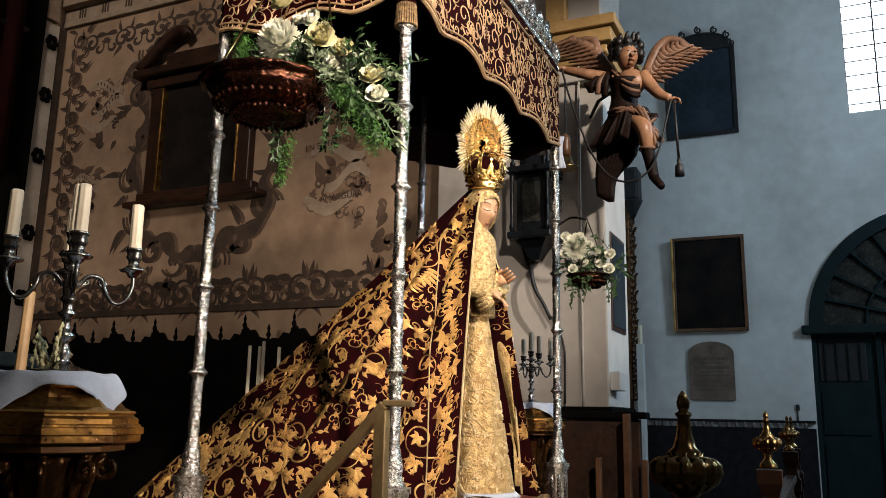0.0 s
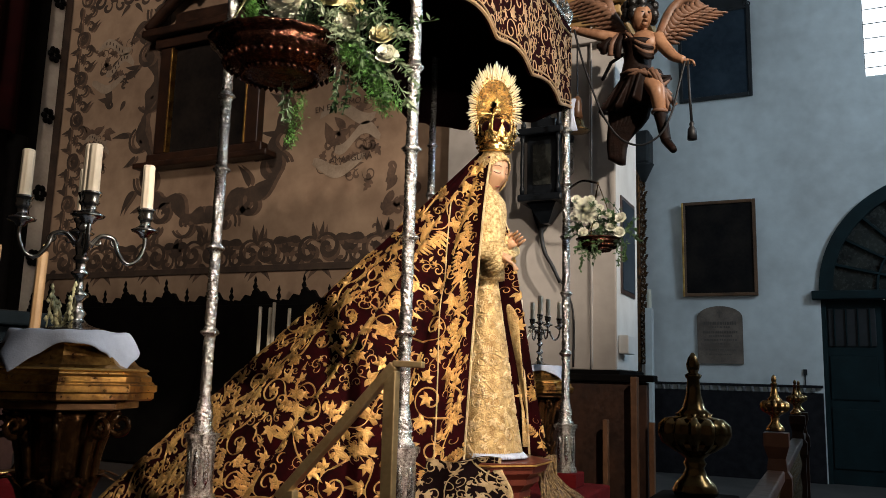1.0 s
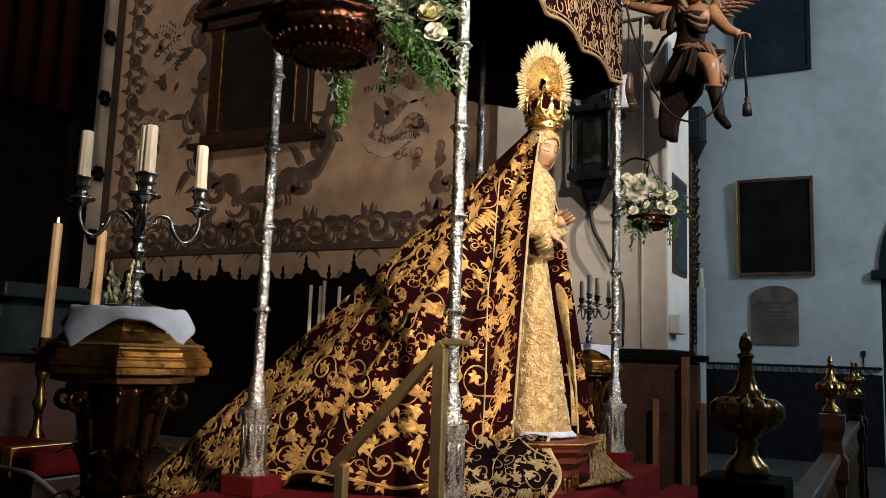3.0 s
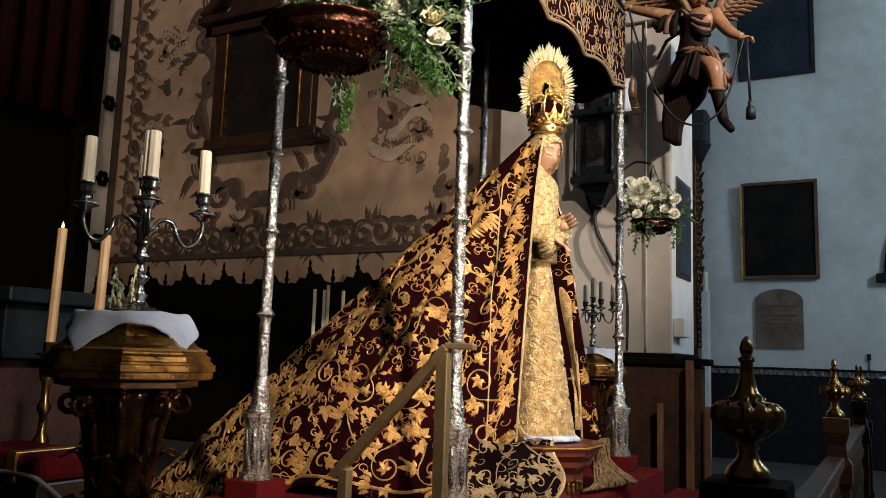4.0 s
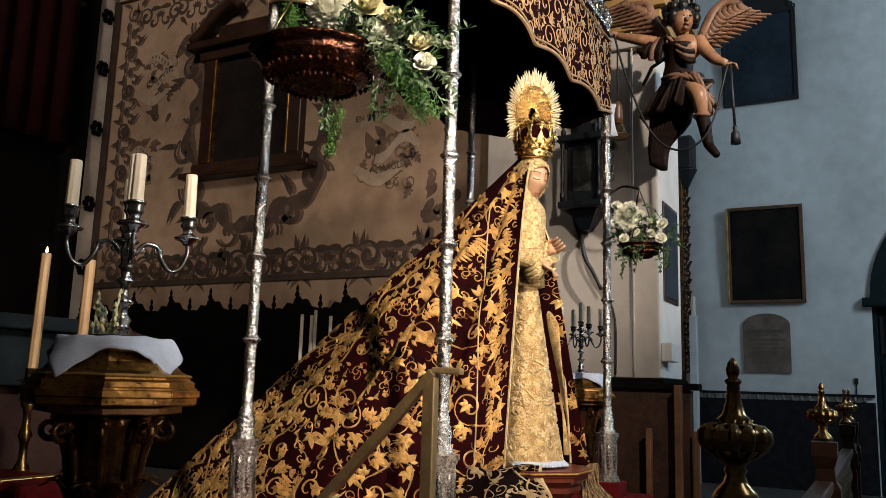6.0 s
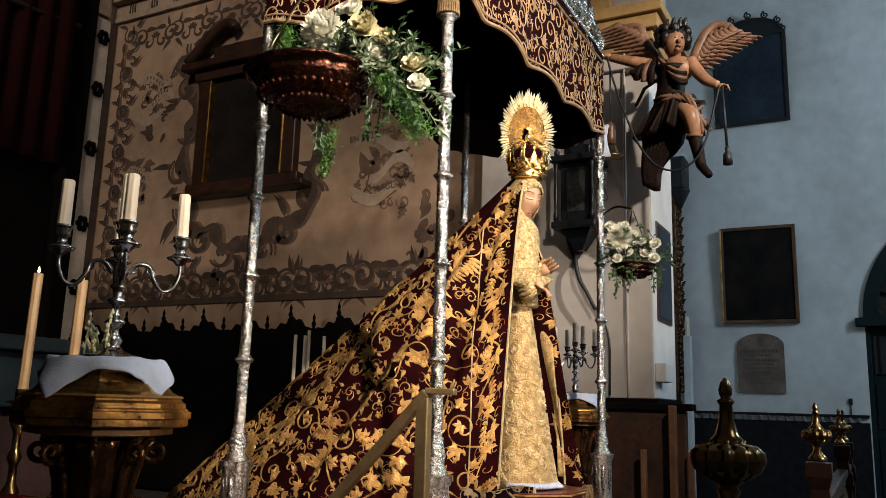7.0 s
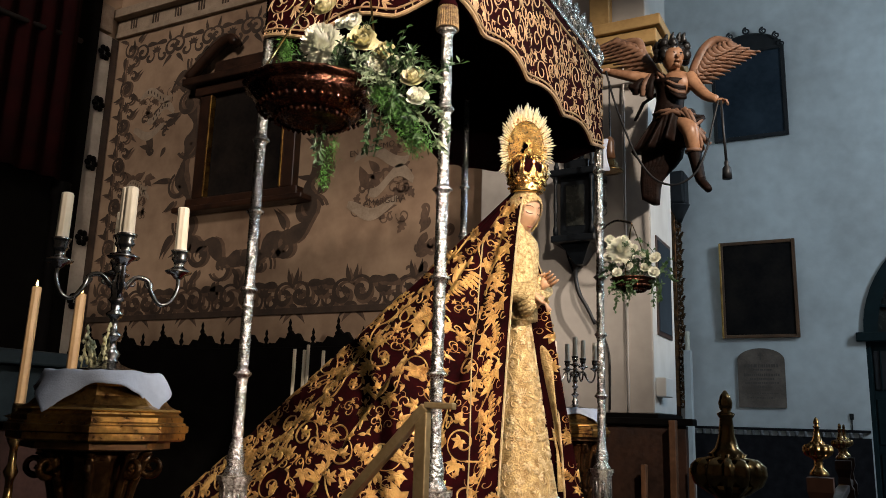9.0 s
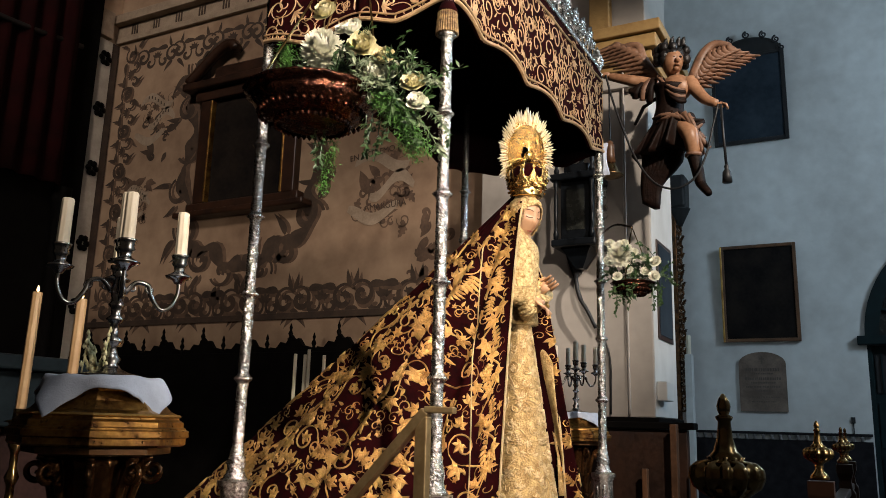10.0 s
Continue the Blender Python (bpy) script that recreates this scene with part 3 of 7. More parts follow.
part("embroidery", strew(Sheet(mantle_point, -1, 0.3, 0.0065), ((motif_spray, 0.10, 0.55, 0.7, 0.010, 0), (motif_small, 0.05, 0.6, 0.8, 0.007, 0), (motif_leaf, 0.032, 0.6, 0.8, 0.006, 0)), 900,
     area=lambda u, v: 0.955 < u < 0.995 and 0.3 < v < 0.97, seed=7), M_THREAD, mantle, "gold thread scrolls on the turned edge", kind="stuff")
random.seed(15)
bm = bmesh.new()
EDGE = 1.50
def on_band(x, y, h):
    v = min(max(0.05 + 0.93 * x / EDGE, 0.0), 0.985)
    u = across(max(0.006, 0.102 - y), v)
    return mantle_point(u, v) + MANTLE.normal(u, v) * h
lay(bm, vine(EDGE, 0.19, 0.30), on_band, 0.009)
part("embroidery", bm, M_THREAD, mantle, "gold vine winding down the front border", kind="stuff")
part("border_braid", tube([mantle_point(across(0.205, 0.06 + 0.92 * k / 60), 0.06 + 0.92 * k / 60) + Vector((0.003, -0.004, 0)) for k in range(61)], 0.0035, 5), M_THREADPALE, mantle, "thin pale braid along the border")
for u in (0.004, 0.996):
    part("edge_braid", tube([mantle_point(u, k / 50) + Vector((0.004, 0, 0)) for k in range(51)], 0.006, 6), M_THREADPALE, mantle, "pale gold edge braid")
def turned_point(u, v):
    """Gold lining turned outwards along the far front edge."""
    t = 0.16 + 0.82 * v
    p = mantle_point(0.995, t)
    wide = 0.030 + 0.050 * math.sin(math.pi * min(1, v * 1.15)) ** 0.7
    return p + Vector((-wide * u, -0.012 - 0.016 * math.sin(u * 2.6 + v * 11), 0))


part("turned_edge", sheet_mesh(turned_point, 8, 50, 0.003, side=-1), M_BROCADE, mantle, "gold brocade turned edge", smooth=True)
part("embroidery", strew(Sheet(turned_point, -1), ((motif_small, 0.04, 0.4, 0.5, 0.007, 0), (motif_leaf, 0.022, 0.4, 0.5, 0.006, 0)), 700, seed=27), M_THREADPALE, mantle, "raised gold scrolls on the turned edge", kind="stuff")
part("hem_braid", tube([mantle_point(k / 160, 0.985) + Vector((0, -0.004, 0.006)) for k in range(90)], 0.008, 6), M_THREAD, mantle, "gold braid along the hem")


def fringe(path, length, step, material, parent, name="fringe"):
    """A row of hanging threads below a line."""
    bm = bmesh.new()
    tot = 0.0
    for a, b in zip(path, path[1:]):
        d = (b - a).length
        k = max(1, int(d / step))
        for i in range(k):
            p = a.lerp(b, i / k)
            o = Vector((rnd(-0.004, 0.004), rnd(-0.004, 0.004), 0))
            add_tube(bm, [p, p + o + Vector((0, 0, -length * rnd(0.8, 1.05)))], 0.0022, 4)
    return part(name, bm, material, parent, "gold bullion fringe", kind="stuff")


# ---- gown and figure ----
GX = -1.595
SX = -1.56


def gown_point(u, v):
    a = math.radians(-150 + 300 * u)
    z = 2.40 - 1.185 * v
    r = max(0.048, 0.052 + 0.158 * (2.1 - z))
    wave = 1 + 0.03 * math.sin(a * 9 + 1.0) * v
    return Vector((GX + r * wave * math.cos(a), Y0 + r * wave * math.sin(a), z))


gown = holder("gown", "cream and gold brocade gown with lace cuffs and train", "gown")
part("skirt", sheet_mesh(gown_point, 90, 40, 0.004, side=-1), M_BROCADE, gown, "gold brocade skirt")
part("embroidery", strew(Sheet(gown_point, -1), ((motif_big, 0.125, 0.5, 0.6, 0.014, 0), (motif_spray, 0.085, 0.42, 0.55, 0.014, 0), (motif_small, 0.045, 0.5, 0.65, 0.009, 0), (motif_leaf, 0.028, 0.45, 0.6, 0.008, 0)), 2500,
     area=lambda u, v: 0.2 < u < 0.85 and v > 0.03, seed=9), M_THREADPALE, gown, "raised pale gold scrolls", kind="stuff")
bm = bmesh.new()
add_lathe(bm, [(0.095, 2.10), (0.088, 2.22), (0.090, 2.32), (0.098, 2.40), (0.100, 2.46), (0.090, 2.51), (0.065, 2.545), (0.046, 2.56)], 48, Matrix.Translation((-1.585, Y0 - 0.01, 0)) @ Matrix.Diagonal((0.92, 1.0, 1, 1)), lobes=20, depth=0.07)
part("bodice", bm, M_LACE, gown, "cream lace bodice", smooth=True)
for sgn, wrist in ((-1, (-1.468, 3.78, 2.225)), (1, (-1.50, 3.96, 2.285))):
    el = (-1.585, Y0 + sgn * 0.135, 2.24)
    pts = smooth_path([(-1.60, Y0 + sgn * 0.075, 2.45), (-1.61, Y0 + sgn * 0.125, 2.34), el, wrist], 14)
    part("sleeve", tube(pts, lambda t: 0.034 + 0.030 * t ** 1.5, 14), M_LACE, gown, "wide lace sleeve", smooth=True)
    bm = bmesh.new()
    w, e = Vector(wrist), Vector(el)
    for k in range(16):
        a0 = k / 16 * 2 * math.pi
        ofs = Vector((0, math.cos(a0), math.sin(a0))) * 0.058
        back = 0.5 + 0.5 * math.cos(a0)
        add_tube(bm, [w + ofs * 0.9, w + ofs * 1.0 + Vector((-0.02, 0, -0.025)), w + ofs * 0.95 + Vector((-0.07, 0, -0.045 - 0.03 * back))], lambda t: 0.017 * (1 - 0.3 * t), 6)
    part("cuff", bm, M_LACE, gown, "hanging gold lace cuff", smooth=True, kind="stuff")
bm = bmesh.new()
for k in range(60):
    p = gown_point(0.2 + 0.65 * k / 59, 0.99)
    add_tube(bm, [p + Vector((0.004, 0, 0.012)), p + Vector((0.02, 0, 0.0)), p + Vector((0.022 + rnd(0, 0.012), rnd(-0.01, 0.01), -0.010))], 0.0055, 5)
part("hem_ruffle", bm, M_CLOTH, gown, "white lace ruffle along the hem", smooth=True)


def statue_mesh():
    """Head and hands of the carved figure, plain."""
    bm = bmesh.new()
    turn = Matrix.Translation((-1.574, Y0 - 0.012, 2.672)) @ Euler((0, radians(22), radians(-27))).to_matrix().to_4x4() @ Matrix.Scale(1.0, 4)
    r = bmesh.ops.create_uvsphere(bm, u_segments=40, v_segments=28, radius=1.0)
    for v in r["verts"]:
        x, y, z = v.co
        sx = 0.098 * (1 - 0.16 * max(0, -z) ** 2)
        sy = 0.077 * (1 - 0.30 * max(0, -z) ** 1.5)
        p = Vector((x * sx, y * sy, z * 0.118))
        if x > 0.2:
            p.x += 0.017 * math.exp(-(y / 0.13) ** 2 - ((z + 0.12) / 0.20) ** 2)
            p.x += 0.008 * math.exp(-(y / 0.10) ** 2 - ((z - 0.15) / 0.25) ** 2)
            p.x -= 0.020 * math.exp(-((abs(y) - 0.40) / 0.20) ** 2 - ((z - 0.18) / 0.10) ** 2)
            p.x += 0.008 * math.exp(-((abs(y) - 0.40) / 0.16) ** 2 - ((z - 0.07) / 0.09) ** 2)
            p.x += 0.007 * math.exp(-(y / 0.24) ** 2 - ((z + 0.50) / 0.06) ** 2)
            p.x -= 0.005 * math.exp(-(y / 0.26) ** 2 - ((z + 0.56) / 0.025) ** 2)
            p.x += 0.006 * math.exp(-(y / 0.22) ** 2 - ((z + 0.63) / 0.05) ** 2)
            p.x += 0.007 * math.exp(-(y / 0.25) ** 2 - ((z + 0.86) / 0.12) ** 2)
        v.co = turn @ p
    for sg in (-1, 1):
        # brow and closed lid in darker paint
        for zz, rr, off, arch in ((0.36, 0.0022, -0.001, 0.05), (0.11, 0.0030, -0.003, -0.04)):
            pts = []
            for t in (0, 0.25, 0.5, 0.75, 1):
                y, z = 0.20 + 0.42 * t, zz + arch * math.sin(math.pi * t)
                x = math.sqrt(1 - y * y - z * z)
                pts.append(turn @ Vector((x * 0.098 + off * math.sin(math.pi * (0.2 + 0.6 * t)) + 0.001, sg * y * 0.077, z * 0.118)))
            add_tube(bm, pts, rr, 5, mi=1)
    add_tube(bm, [turn @ Vector((0.079, -0.015, -0.062)), turn @ Vector((0.090, 0, -0.060)), turn @ Vector((0.079, 0.015, -0.062))], 0.0040, 6, mi=2)
    add_tube(bm, [(-1.60, Y0, 2.50), (-1.575, Y0, 2.63)], 0.045, 14)
    for sg, w in ((-1, (-1.487, 3.78, 2.215)), (1, (-1.515, 3.955, 2.283))):
        add_tube(bm, smooth_path([(-1.60, Y0, 2.51), (-1.60, Y0 + sg * 0.07, 2.44), (-1.60, Y0 + sg * 0.115, 2.30), (-1.58, Y0 + sg * 0.12, 2.245), w], 14), lambda q: 0.030 - 0.012 * q, 10)
    for wrist, tip, up in (((-1.487, 3.78, 2.215), (-1.40, 3.80, 2.150), (0, 0, 1)), ((-1.515, 3.955, 2.283), (-1.44, 3.93, 2.325), (0, 1, 0.3))):
        w, t = Vector(wrist), Vector(tip)
        d = (t - w).normalized()
        sd = d.cross(Vector(up)).normalized()
        nn = sd.cross(d)
        add_tube(bm, [w - d * 0.05, w, w + d * 0.03, w + d * 0.06], lambda q: 0.020 + 0.010 * q, 10)
        for k in range(4):
            o = sd * (0.019 * (k - 1.5))
            a = w + d * 0.055 + o
            add_tube(bm, [a, a + d * 0.035 + nn * 0.003, a + d * 0.062 - nn * 0.010 * (k + 1) * 0.5], lambda q: 0.0095 - 0.004 * q, 7)
        a = w + d * 0.02 + sd * 0.028
        add_tube(bm, [a, a + d * 0.03 + sd * 0.014, a + d * 0.055 + sd * 0.012], lambda q: 0.0095 - 0.003 * q, 7)
    return bm


M_BROW = mat("painted_brow", (0.16, 0.07, 0.035), None, 0.5)
M_LIP = mat("painted_lip", (0.42, 0.13, 0.10), None, 0.4)
thing("statue", statue_mesh(), [M_SKIN, M_BROW, M_LIP], "carved and painted figure with lowered eyes under a gold crown", "statue", smooth=True)




HEAD = Matrix.Translation((-1.574, Y0 - 0.012, 2.672)) @ Euler((0, radians(22), radians(-27))).to_matrix().to_4x4() @ Matrix.Scale(1.0, 4)


def on_head(x, y, z, k=1.0):
    return HEAD @ Vector((x * 0.098 * k, y * 0.077 * k, z * 0.118 * k))


veil = holder("veil", "cream and gold lace veil framing the face", "veil")
bm = bmesh.new()
r = bmesh.ops.create_uvsphere(bm, u_segments=48, v_segments=36, radius=1.0)
gone = [f for f in bm.faces if f.calc_center_median().x > 0.12 and f.calc_center_median().z < 0.62]
bmesh.ops.delete(bm, geom=gone, context="FACES")
for v in bm.verts:
    k = 1.05 + 0.012 * noise.noise(v.co * 9)
    v.co = on_head(v.co.x, v.co.y, v.co.z, k)
part("cap", bm, M_LACE, veil, "lace cap", smooth=True)


def ruffle_point(u, v):
    """Gathered lace round the face, open at the chin."""
    a = radians(-158 + 316 * u)
    sy, cz = math.sin(a), math.cos(a)
    y = sy * (0.90 + 0.20 * v)
    z = cz * ((0.66 if cz > 0 else 1.02) + 0.20 * v)
    x = math.sqrt(max(0.02, 1 - min(0.97, (y / 1.06) ** 2 + (z / 1.06) ** 2)))
    wave = 0.05 * math.sin(a * 23 + 3 * v) + 0.04 * math.sin(a * 41)
    k = 1.10 + wave * (1 - 0.5 * v)
    return on_head(x * k, y * (1 + 0.3 * wave), z * (1 + 0.3 * wave), 1.04)


def fall_point(u, v):
    """Lace falling from the cheeks over the neck to the breast."""
    a = radians(-120 + 240 * u)
    r = 0.083 + 0.007 * math.cos(a * 13) * math.sin(math.pi * v) + 0.020 * math.sin(math.pi * v) - 0.004 * v
    z = 2.635 - 0.20 * v - 0.03 * math.cos(a)
    return Vector((-1.600 + r * 0.9 * math.cos(a) * (0.55 + 0.45 * v), Y0 - 0.012 + r * math.sin(a), z))


part("lace_edge", sheet_mesh(ruffle_point, 150, 8, 0.002), M_LACE, veil, "ruffled gold lace edge", smooth=True)
part("neck_lace", sheet_mesh(fall_point, 90, 16, 0.002, side=-1), M_LACE, veil, "lace gathered over the neck", smooth=True)


def cap_point(u, v):
    az, el = radians(-175 + 130 * u), radians(75 - 110 * v)
    return on_head(math.cos(el) * math.cos(az), math.cos(el) * math.sin(az), math.sin(el), 1.105)


part("lace_pattern", strew(Sheet(cap_point, 1), ((motif_small, 0.035, 0.32, 0.42, 0.006, 0), (motif_leaf, 0.02, 0.3, 0.4, 0.005, 0)), 500, seed=19), M_THREADPALE, veil, "raised lace pattern", kind="stuff")

# ---- crown ----
def crown():
    ob = holder("crown", "gilded openwork crown with an oval halo of rays", "crown")
    ob.matrix_basis = pose(-1.557, Y0 - 0.01, 2.775, 0, 6, -50)
    random.seed(3)
    ry, rz, cz = 0.118, 0.185, 0.245
    def oval(a, k=1.0):
        return Vector((-0.05, ry * k * math.sin(a), cz + rz * k * math.cos(a)))
    n = 150
    for grp in range(2):
        for i in range(n):
            if i % 2 != grp:
                continue
            bm = bmesh.new()
            a = math.radians(-150 + 300 * i / (n - 1)) + rnd(-0.012, 0.012)
            tuft = abs((i % 10) - 4.5) / 4.5
            ln = 1.42 - 0.17 * tuft + rnd(-0.05, 0.05) if grp else 1.20 - 0.10 * tuft + rnd(-0.05, 0.05)
            p, q = oval(a, 0.86 if grp else 0.90), oval(a, ln)
            p.x += 0.012 * (grp - 0.5) + rnd(-0.006, 0.006)
            q.x += 0.030 * (grp - 0.5) + rnd(-0.014, 0.014)
            t = Vector((0, math.cos(a), -math.sin(a)))
            w = 0.0040
            front, back = Vector((0.006, 0, 0)), Vector((-0.006, 0, 0))
            m1 = p.lerp(q, 0.72)
            vs = [bm.verts.new(c) for c in (p - t * w, p + front, p + t * w, m1 + t * w * 1.5, m1 + front, m1 - t * w * 1.5, q)]
            bk = [bm.verts.new(c + back) for c in (p, m1)]
            for f in ((0, 1, 4, 5), (1, 2, 3, 4), (4, 3, 6), (5, 4, 6)):
                bm.faces.new([vs[k] for k in f])
            bm.faces.new((vs[0], vs[5], bk[1], bk[0]))
            bm.faces.new((vs[3], vs[2], bk[0], bk[1]))
            bm.faces.new((vs[5], vs[6], bk[1]))
            bm.faces.new((vs[6], vs[3], bk[1]))
            part("ray", bm, M_CROWNPALE, ob)
    bm = bmesh.new()
    add_tube(bm, [oval(math.radians(-150 + 300 * k / 60), 1.0) for k in range(61)], 0.008, 7)
    part("halo_rim", bm, M_GOLD, ob, smooth=True)
    bm = bmesh.new()
    for i in range(34):
        a = math.radians(-145 + 290 * i / 33)
        for k in (0.30, 0.44, 0.58, 0.70, 0.82, 0.93):
            c = oval(a, k)
            def put(x, y, h, c=c):
                return c + Vector((0.004 + h * 1.6, x, y))
            lay(bm, [moved(m, 0, 0, rnd(0, 6), 0.30, i % 2) for m in motif_small()], put, 0.004)
            add_lathe(bm, [(0.001, -0.007), (0.007, 0), (0.001, 0.007)], 7, Matrix.Translation(c + Vector((0.006, rnd(-.006, .006), rnd(-.006, .006)))))
    part("openwork", bm, M_GOLD, ob, "openwork scrolls and beads", kind="stuff")
    # the basket of the crown
    bm = bmesh.new()
    add_lathe(bm, [(0.084, 0.0), (0.090, 0.006), (0.086, 0.016), (0.091, 0.028), (0.086, 0.038), (0.090, 0.046), (0.084, 0.050), (0.081, 0.048), (0.079, 0.0)], 32)
    part("band", bm, M_GOLD, ob, "chased gold band", smooth=True)
    bm = bmesh.new()
    for i in range(10):
        a = 2 * math.pi * i / 10
        d = Vector((math.cos(a), math.sin(a), 0))
        s = Vector((-d.y, d.x, 0))
        def put(x, y, h, d=d, s=s):
            return d * (0.088 + 0.20 * y - 0.7 * y * y + h) + s * x + Vector((0, 0, 0.042 + y))
        lay(bm, [moved(m, 0, 0, 1.571, 1.0) for m in palm()] + [moved(DOT, 0, 0.108, 0, 0.8), moved(SMALL, 0.03, 0.02, 0.5, 0.45), moved(SMALL, -0.03, 0.02, 2.4, 0.45, True)], put, 0.008)
        add_lathe(bm, [(0.001, -0.009), (0.009, 0), (0.001, 0.009)], 8, Matrix.Translation(d * 0.094 + Vector((0, 0, 0.023))))
    part("leaf_crest", bm, M_GOLD, ob, "crest of upright leaves", kind="stuff")
    for i in range(6):
        a = 2 * math.pi * (i + 0.5) / 6
        d = Vector((math.cos(a), math.sin(a), 0))
        pts = smooth_path([d * 0.088 + Vector((0, 0, 0.05)), d * 0.104 + Vector((0, 0, 0.11)), d * 0.092 + Vector((0, 0, 0.175)), d * 0.045 + Vector((0, 0, 0.205)), Vector((0, 0, 0.195))], 14)
        bm = tube(pts, 0.005, 7)
        for p in pts[1:-1:2]:
            add_lathe(bm, [(0.001, -0.009), (0.009, 0), (0.001, 0.009)], 7, Matrix.Translation(p + d * 0.005))
        part("arch", bm, M_GOLD, ob, "beaded gold arch", smooth=True)
    part("cap_lining", lathe([(0.078, 0.004), (0.080, 0.05), (0.084, 0.11), (0.072, 0.155), (0.035, 0.18), (0.004, 0.186)], 20), M_VELVET, ob, "dark red velvet lining", smooth=True)
    bm = lathe([(0.002, 0.19), (0.010, 0.195), (0.020, 0.212), (0.023, 0.224), (0.020, 0.236), (0.010, 0.247), (0.004, 0.25)], 16)
    add_box(bm, -0.003, 0.003, -0.003, 0.003, 0.247, 0.29)
    add_box(bm, -0.003, 0.003, -0.015, 0.015, 0.268, 0.275)
    part("orb", bm, M_GOLD, ob, "gold orb with a small cross")
    return ob


M_CROWNPALE = mat("pale_gilded_metal", (1.0, 0.95, 0.80), (0.86, 0.74, 0.50), 0.38, 0.75, scale=30, bump=0.4, bump_scale=90)
crown()

# ---- stand under the figure ----
M_STANDRED = mat("dark_red_lacquered_wood", (0.15, 0.035, 0.02), (0.08, 0.018, 0.012), 0.35, scale=6)
stand = holder("stand", "dark red carved wooden stand with gilt mouldings", "stand")
for (z0, z1, r0, r1) in ((0.952, 0.985, 0.19, 0.19), (0.985, 1.03, 0.16, 0.185), (1.03, 1.06, 0.20, 0.205), (1.06, 1.10, 0.195, 0.235), (1.10, 1.125, 0.245, 0.25), (1.125, 1.155, 0.24, 0.27), (1.155, 1.180, 0.28, 0.285), (1.180, 1.206, 0.295, 0.305)):
    bm = bmesh.new()
    add_lathe(bm, [(r0, z0), (r1, z1)], 8, Matrix.Translation((SX, Y0, 0)) @ Euler((0, 0, radians(22.5))).to_matrix().to_4x4())
    part("moulding", bm, M_STANDRED, stand, "moulded reddish wood")
bm = bmesh.new()
for k in range(40):
    a = 2 * math.pi * k / 40
    p = Vector((SX + 0.196 * math.cos(a), Y0 + 0.196 * math.sin(a), 1.012 - 0.008 * (k % 3)))
    add_lathe(bm, [(0.002, -0.032), (0.008, -0.020), (0.009, -0.004), (0.005, 0.008), (0.010, 0.018), (0.003, 0.026)], 6, Matrix.Translation(p))
part("gilt_carving", bm, M_GILTOLD, stand, "gilt carved leaf frieze", smooth=True, kind="stuff")
bm = tube([(SX + 0.306 * math.cos(radians(22.5 + 45 * k)), Y0 + 0.306 * math.sin(radians(22.5 + 45 * k)), 1.196) for k in range(9)], 0.005, 6)
part("gilt_moulding", bm, M_GILT, stand, "gilt top moulding")


# drapery that spills from the stand onto the carpet
def spill_point(u, v):
    x = -1.86 + 0.46 * u
    y = 3.52 - 0.10 * math.sin(u * 2.6) - 0.13 * v ** 1.5 + 0.02 * math.sin(u * 17)
    z = 1.225 - 0.262 * v + 0.012 * math.sin(u * 9)
    y += 0.22 * u * u
    x += 0.05 * v + 0.03 * math.sin(v * 6 + u * 4)
    return Vector((x, y, z))


# pale gold thread again, its colour darkened for the shade on this fold
M_THREADSHADE = mat("shaded_silver_gold_thread", (0.50, 0.38, 0.22), (0.28, 0.19, 0.09), 0.45, 0.45, scale=14, bump=0.6, bump_scale=220)
spill = holder("mantle_front_fold", "fold of embroidered burgundy velvet spilling over the stand", "drapery")
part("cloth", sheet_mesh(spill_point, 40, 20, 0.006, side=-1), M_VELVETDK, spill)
part("embroidery", strew(Sheet(spill_point, -1), ((motif_big, 0.16, 0.62, 0.75, 0.010, 0), (motif_small, 0.055, 0.65, 0.85, 0.007, 0), (motif_leaf, 0.034, 0.6, 0.8, 0.006, 0)), 1500, seed=11), M_THREADSHADE, spill, "pale gold thread scrolls", kind="stuff")
part("edge_braid", tube([spill_point(1, k / 20) for k in range(21)], 0.009, 6), M_THREADPALE, spill)
fringe([spill_point(k / 30, 0.9) + Vector((0, -0.004, 0)) for k in range(31)], 0.035, 0.006, M_THREAD, spill)

bm = bmesh.new()
random.seed(8)
for j in range(75):
    k = j * 0.29
    t = k / 21
    pts = smooth_path([(-1.40 + 0.05 * math.sin(k), 4.10 + 0.010 * k, 1.20), (-1.36 + 0.02 * math.sin(k * 2), 4.08 + 0.012 * k, 1.08), (-1.33 + 0.10 * t, 4.0 + 0.018 * k, 0.985), (-1.34 + 0.16 * t - 0.1, 3.95 + 0.025 * k, 0.958)], 8)
    pts = [p + Vector((rnd(-0.016, 0.016), rnd(-0.016, 0.016), rnd(-0.004, 0.010) if i < len(pts) - 1 else 0)) * (0.3 + 0.7 * i / len(pts)) for i, p in enumerate(pts)]
    add_tube(bm, pts[:len(pts) - j % 3], lambda q, w=rnd(0.003, 0.008): w + 0.002 * math.sin(q * 9), 5)
M_TAIL = mat("tarnished_gold_fringe", (0.36, 0.24, 0.10), (0.05, 0.02, 0.015), 0.55, 0.4, scale=60, bump=0.8, bump_scale=150)
ob = holder("mantle_tail", "gathered gold fringed edge of the mantle lying on the carpet", "drapery")
part("fringe", bm, M_TAIL, ob, smooth=True, kind="stuff")
bm = bmesh.new()
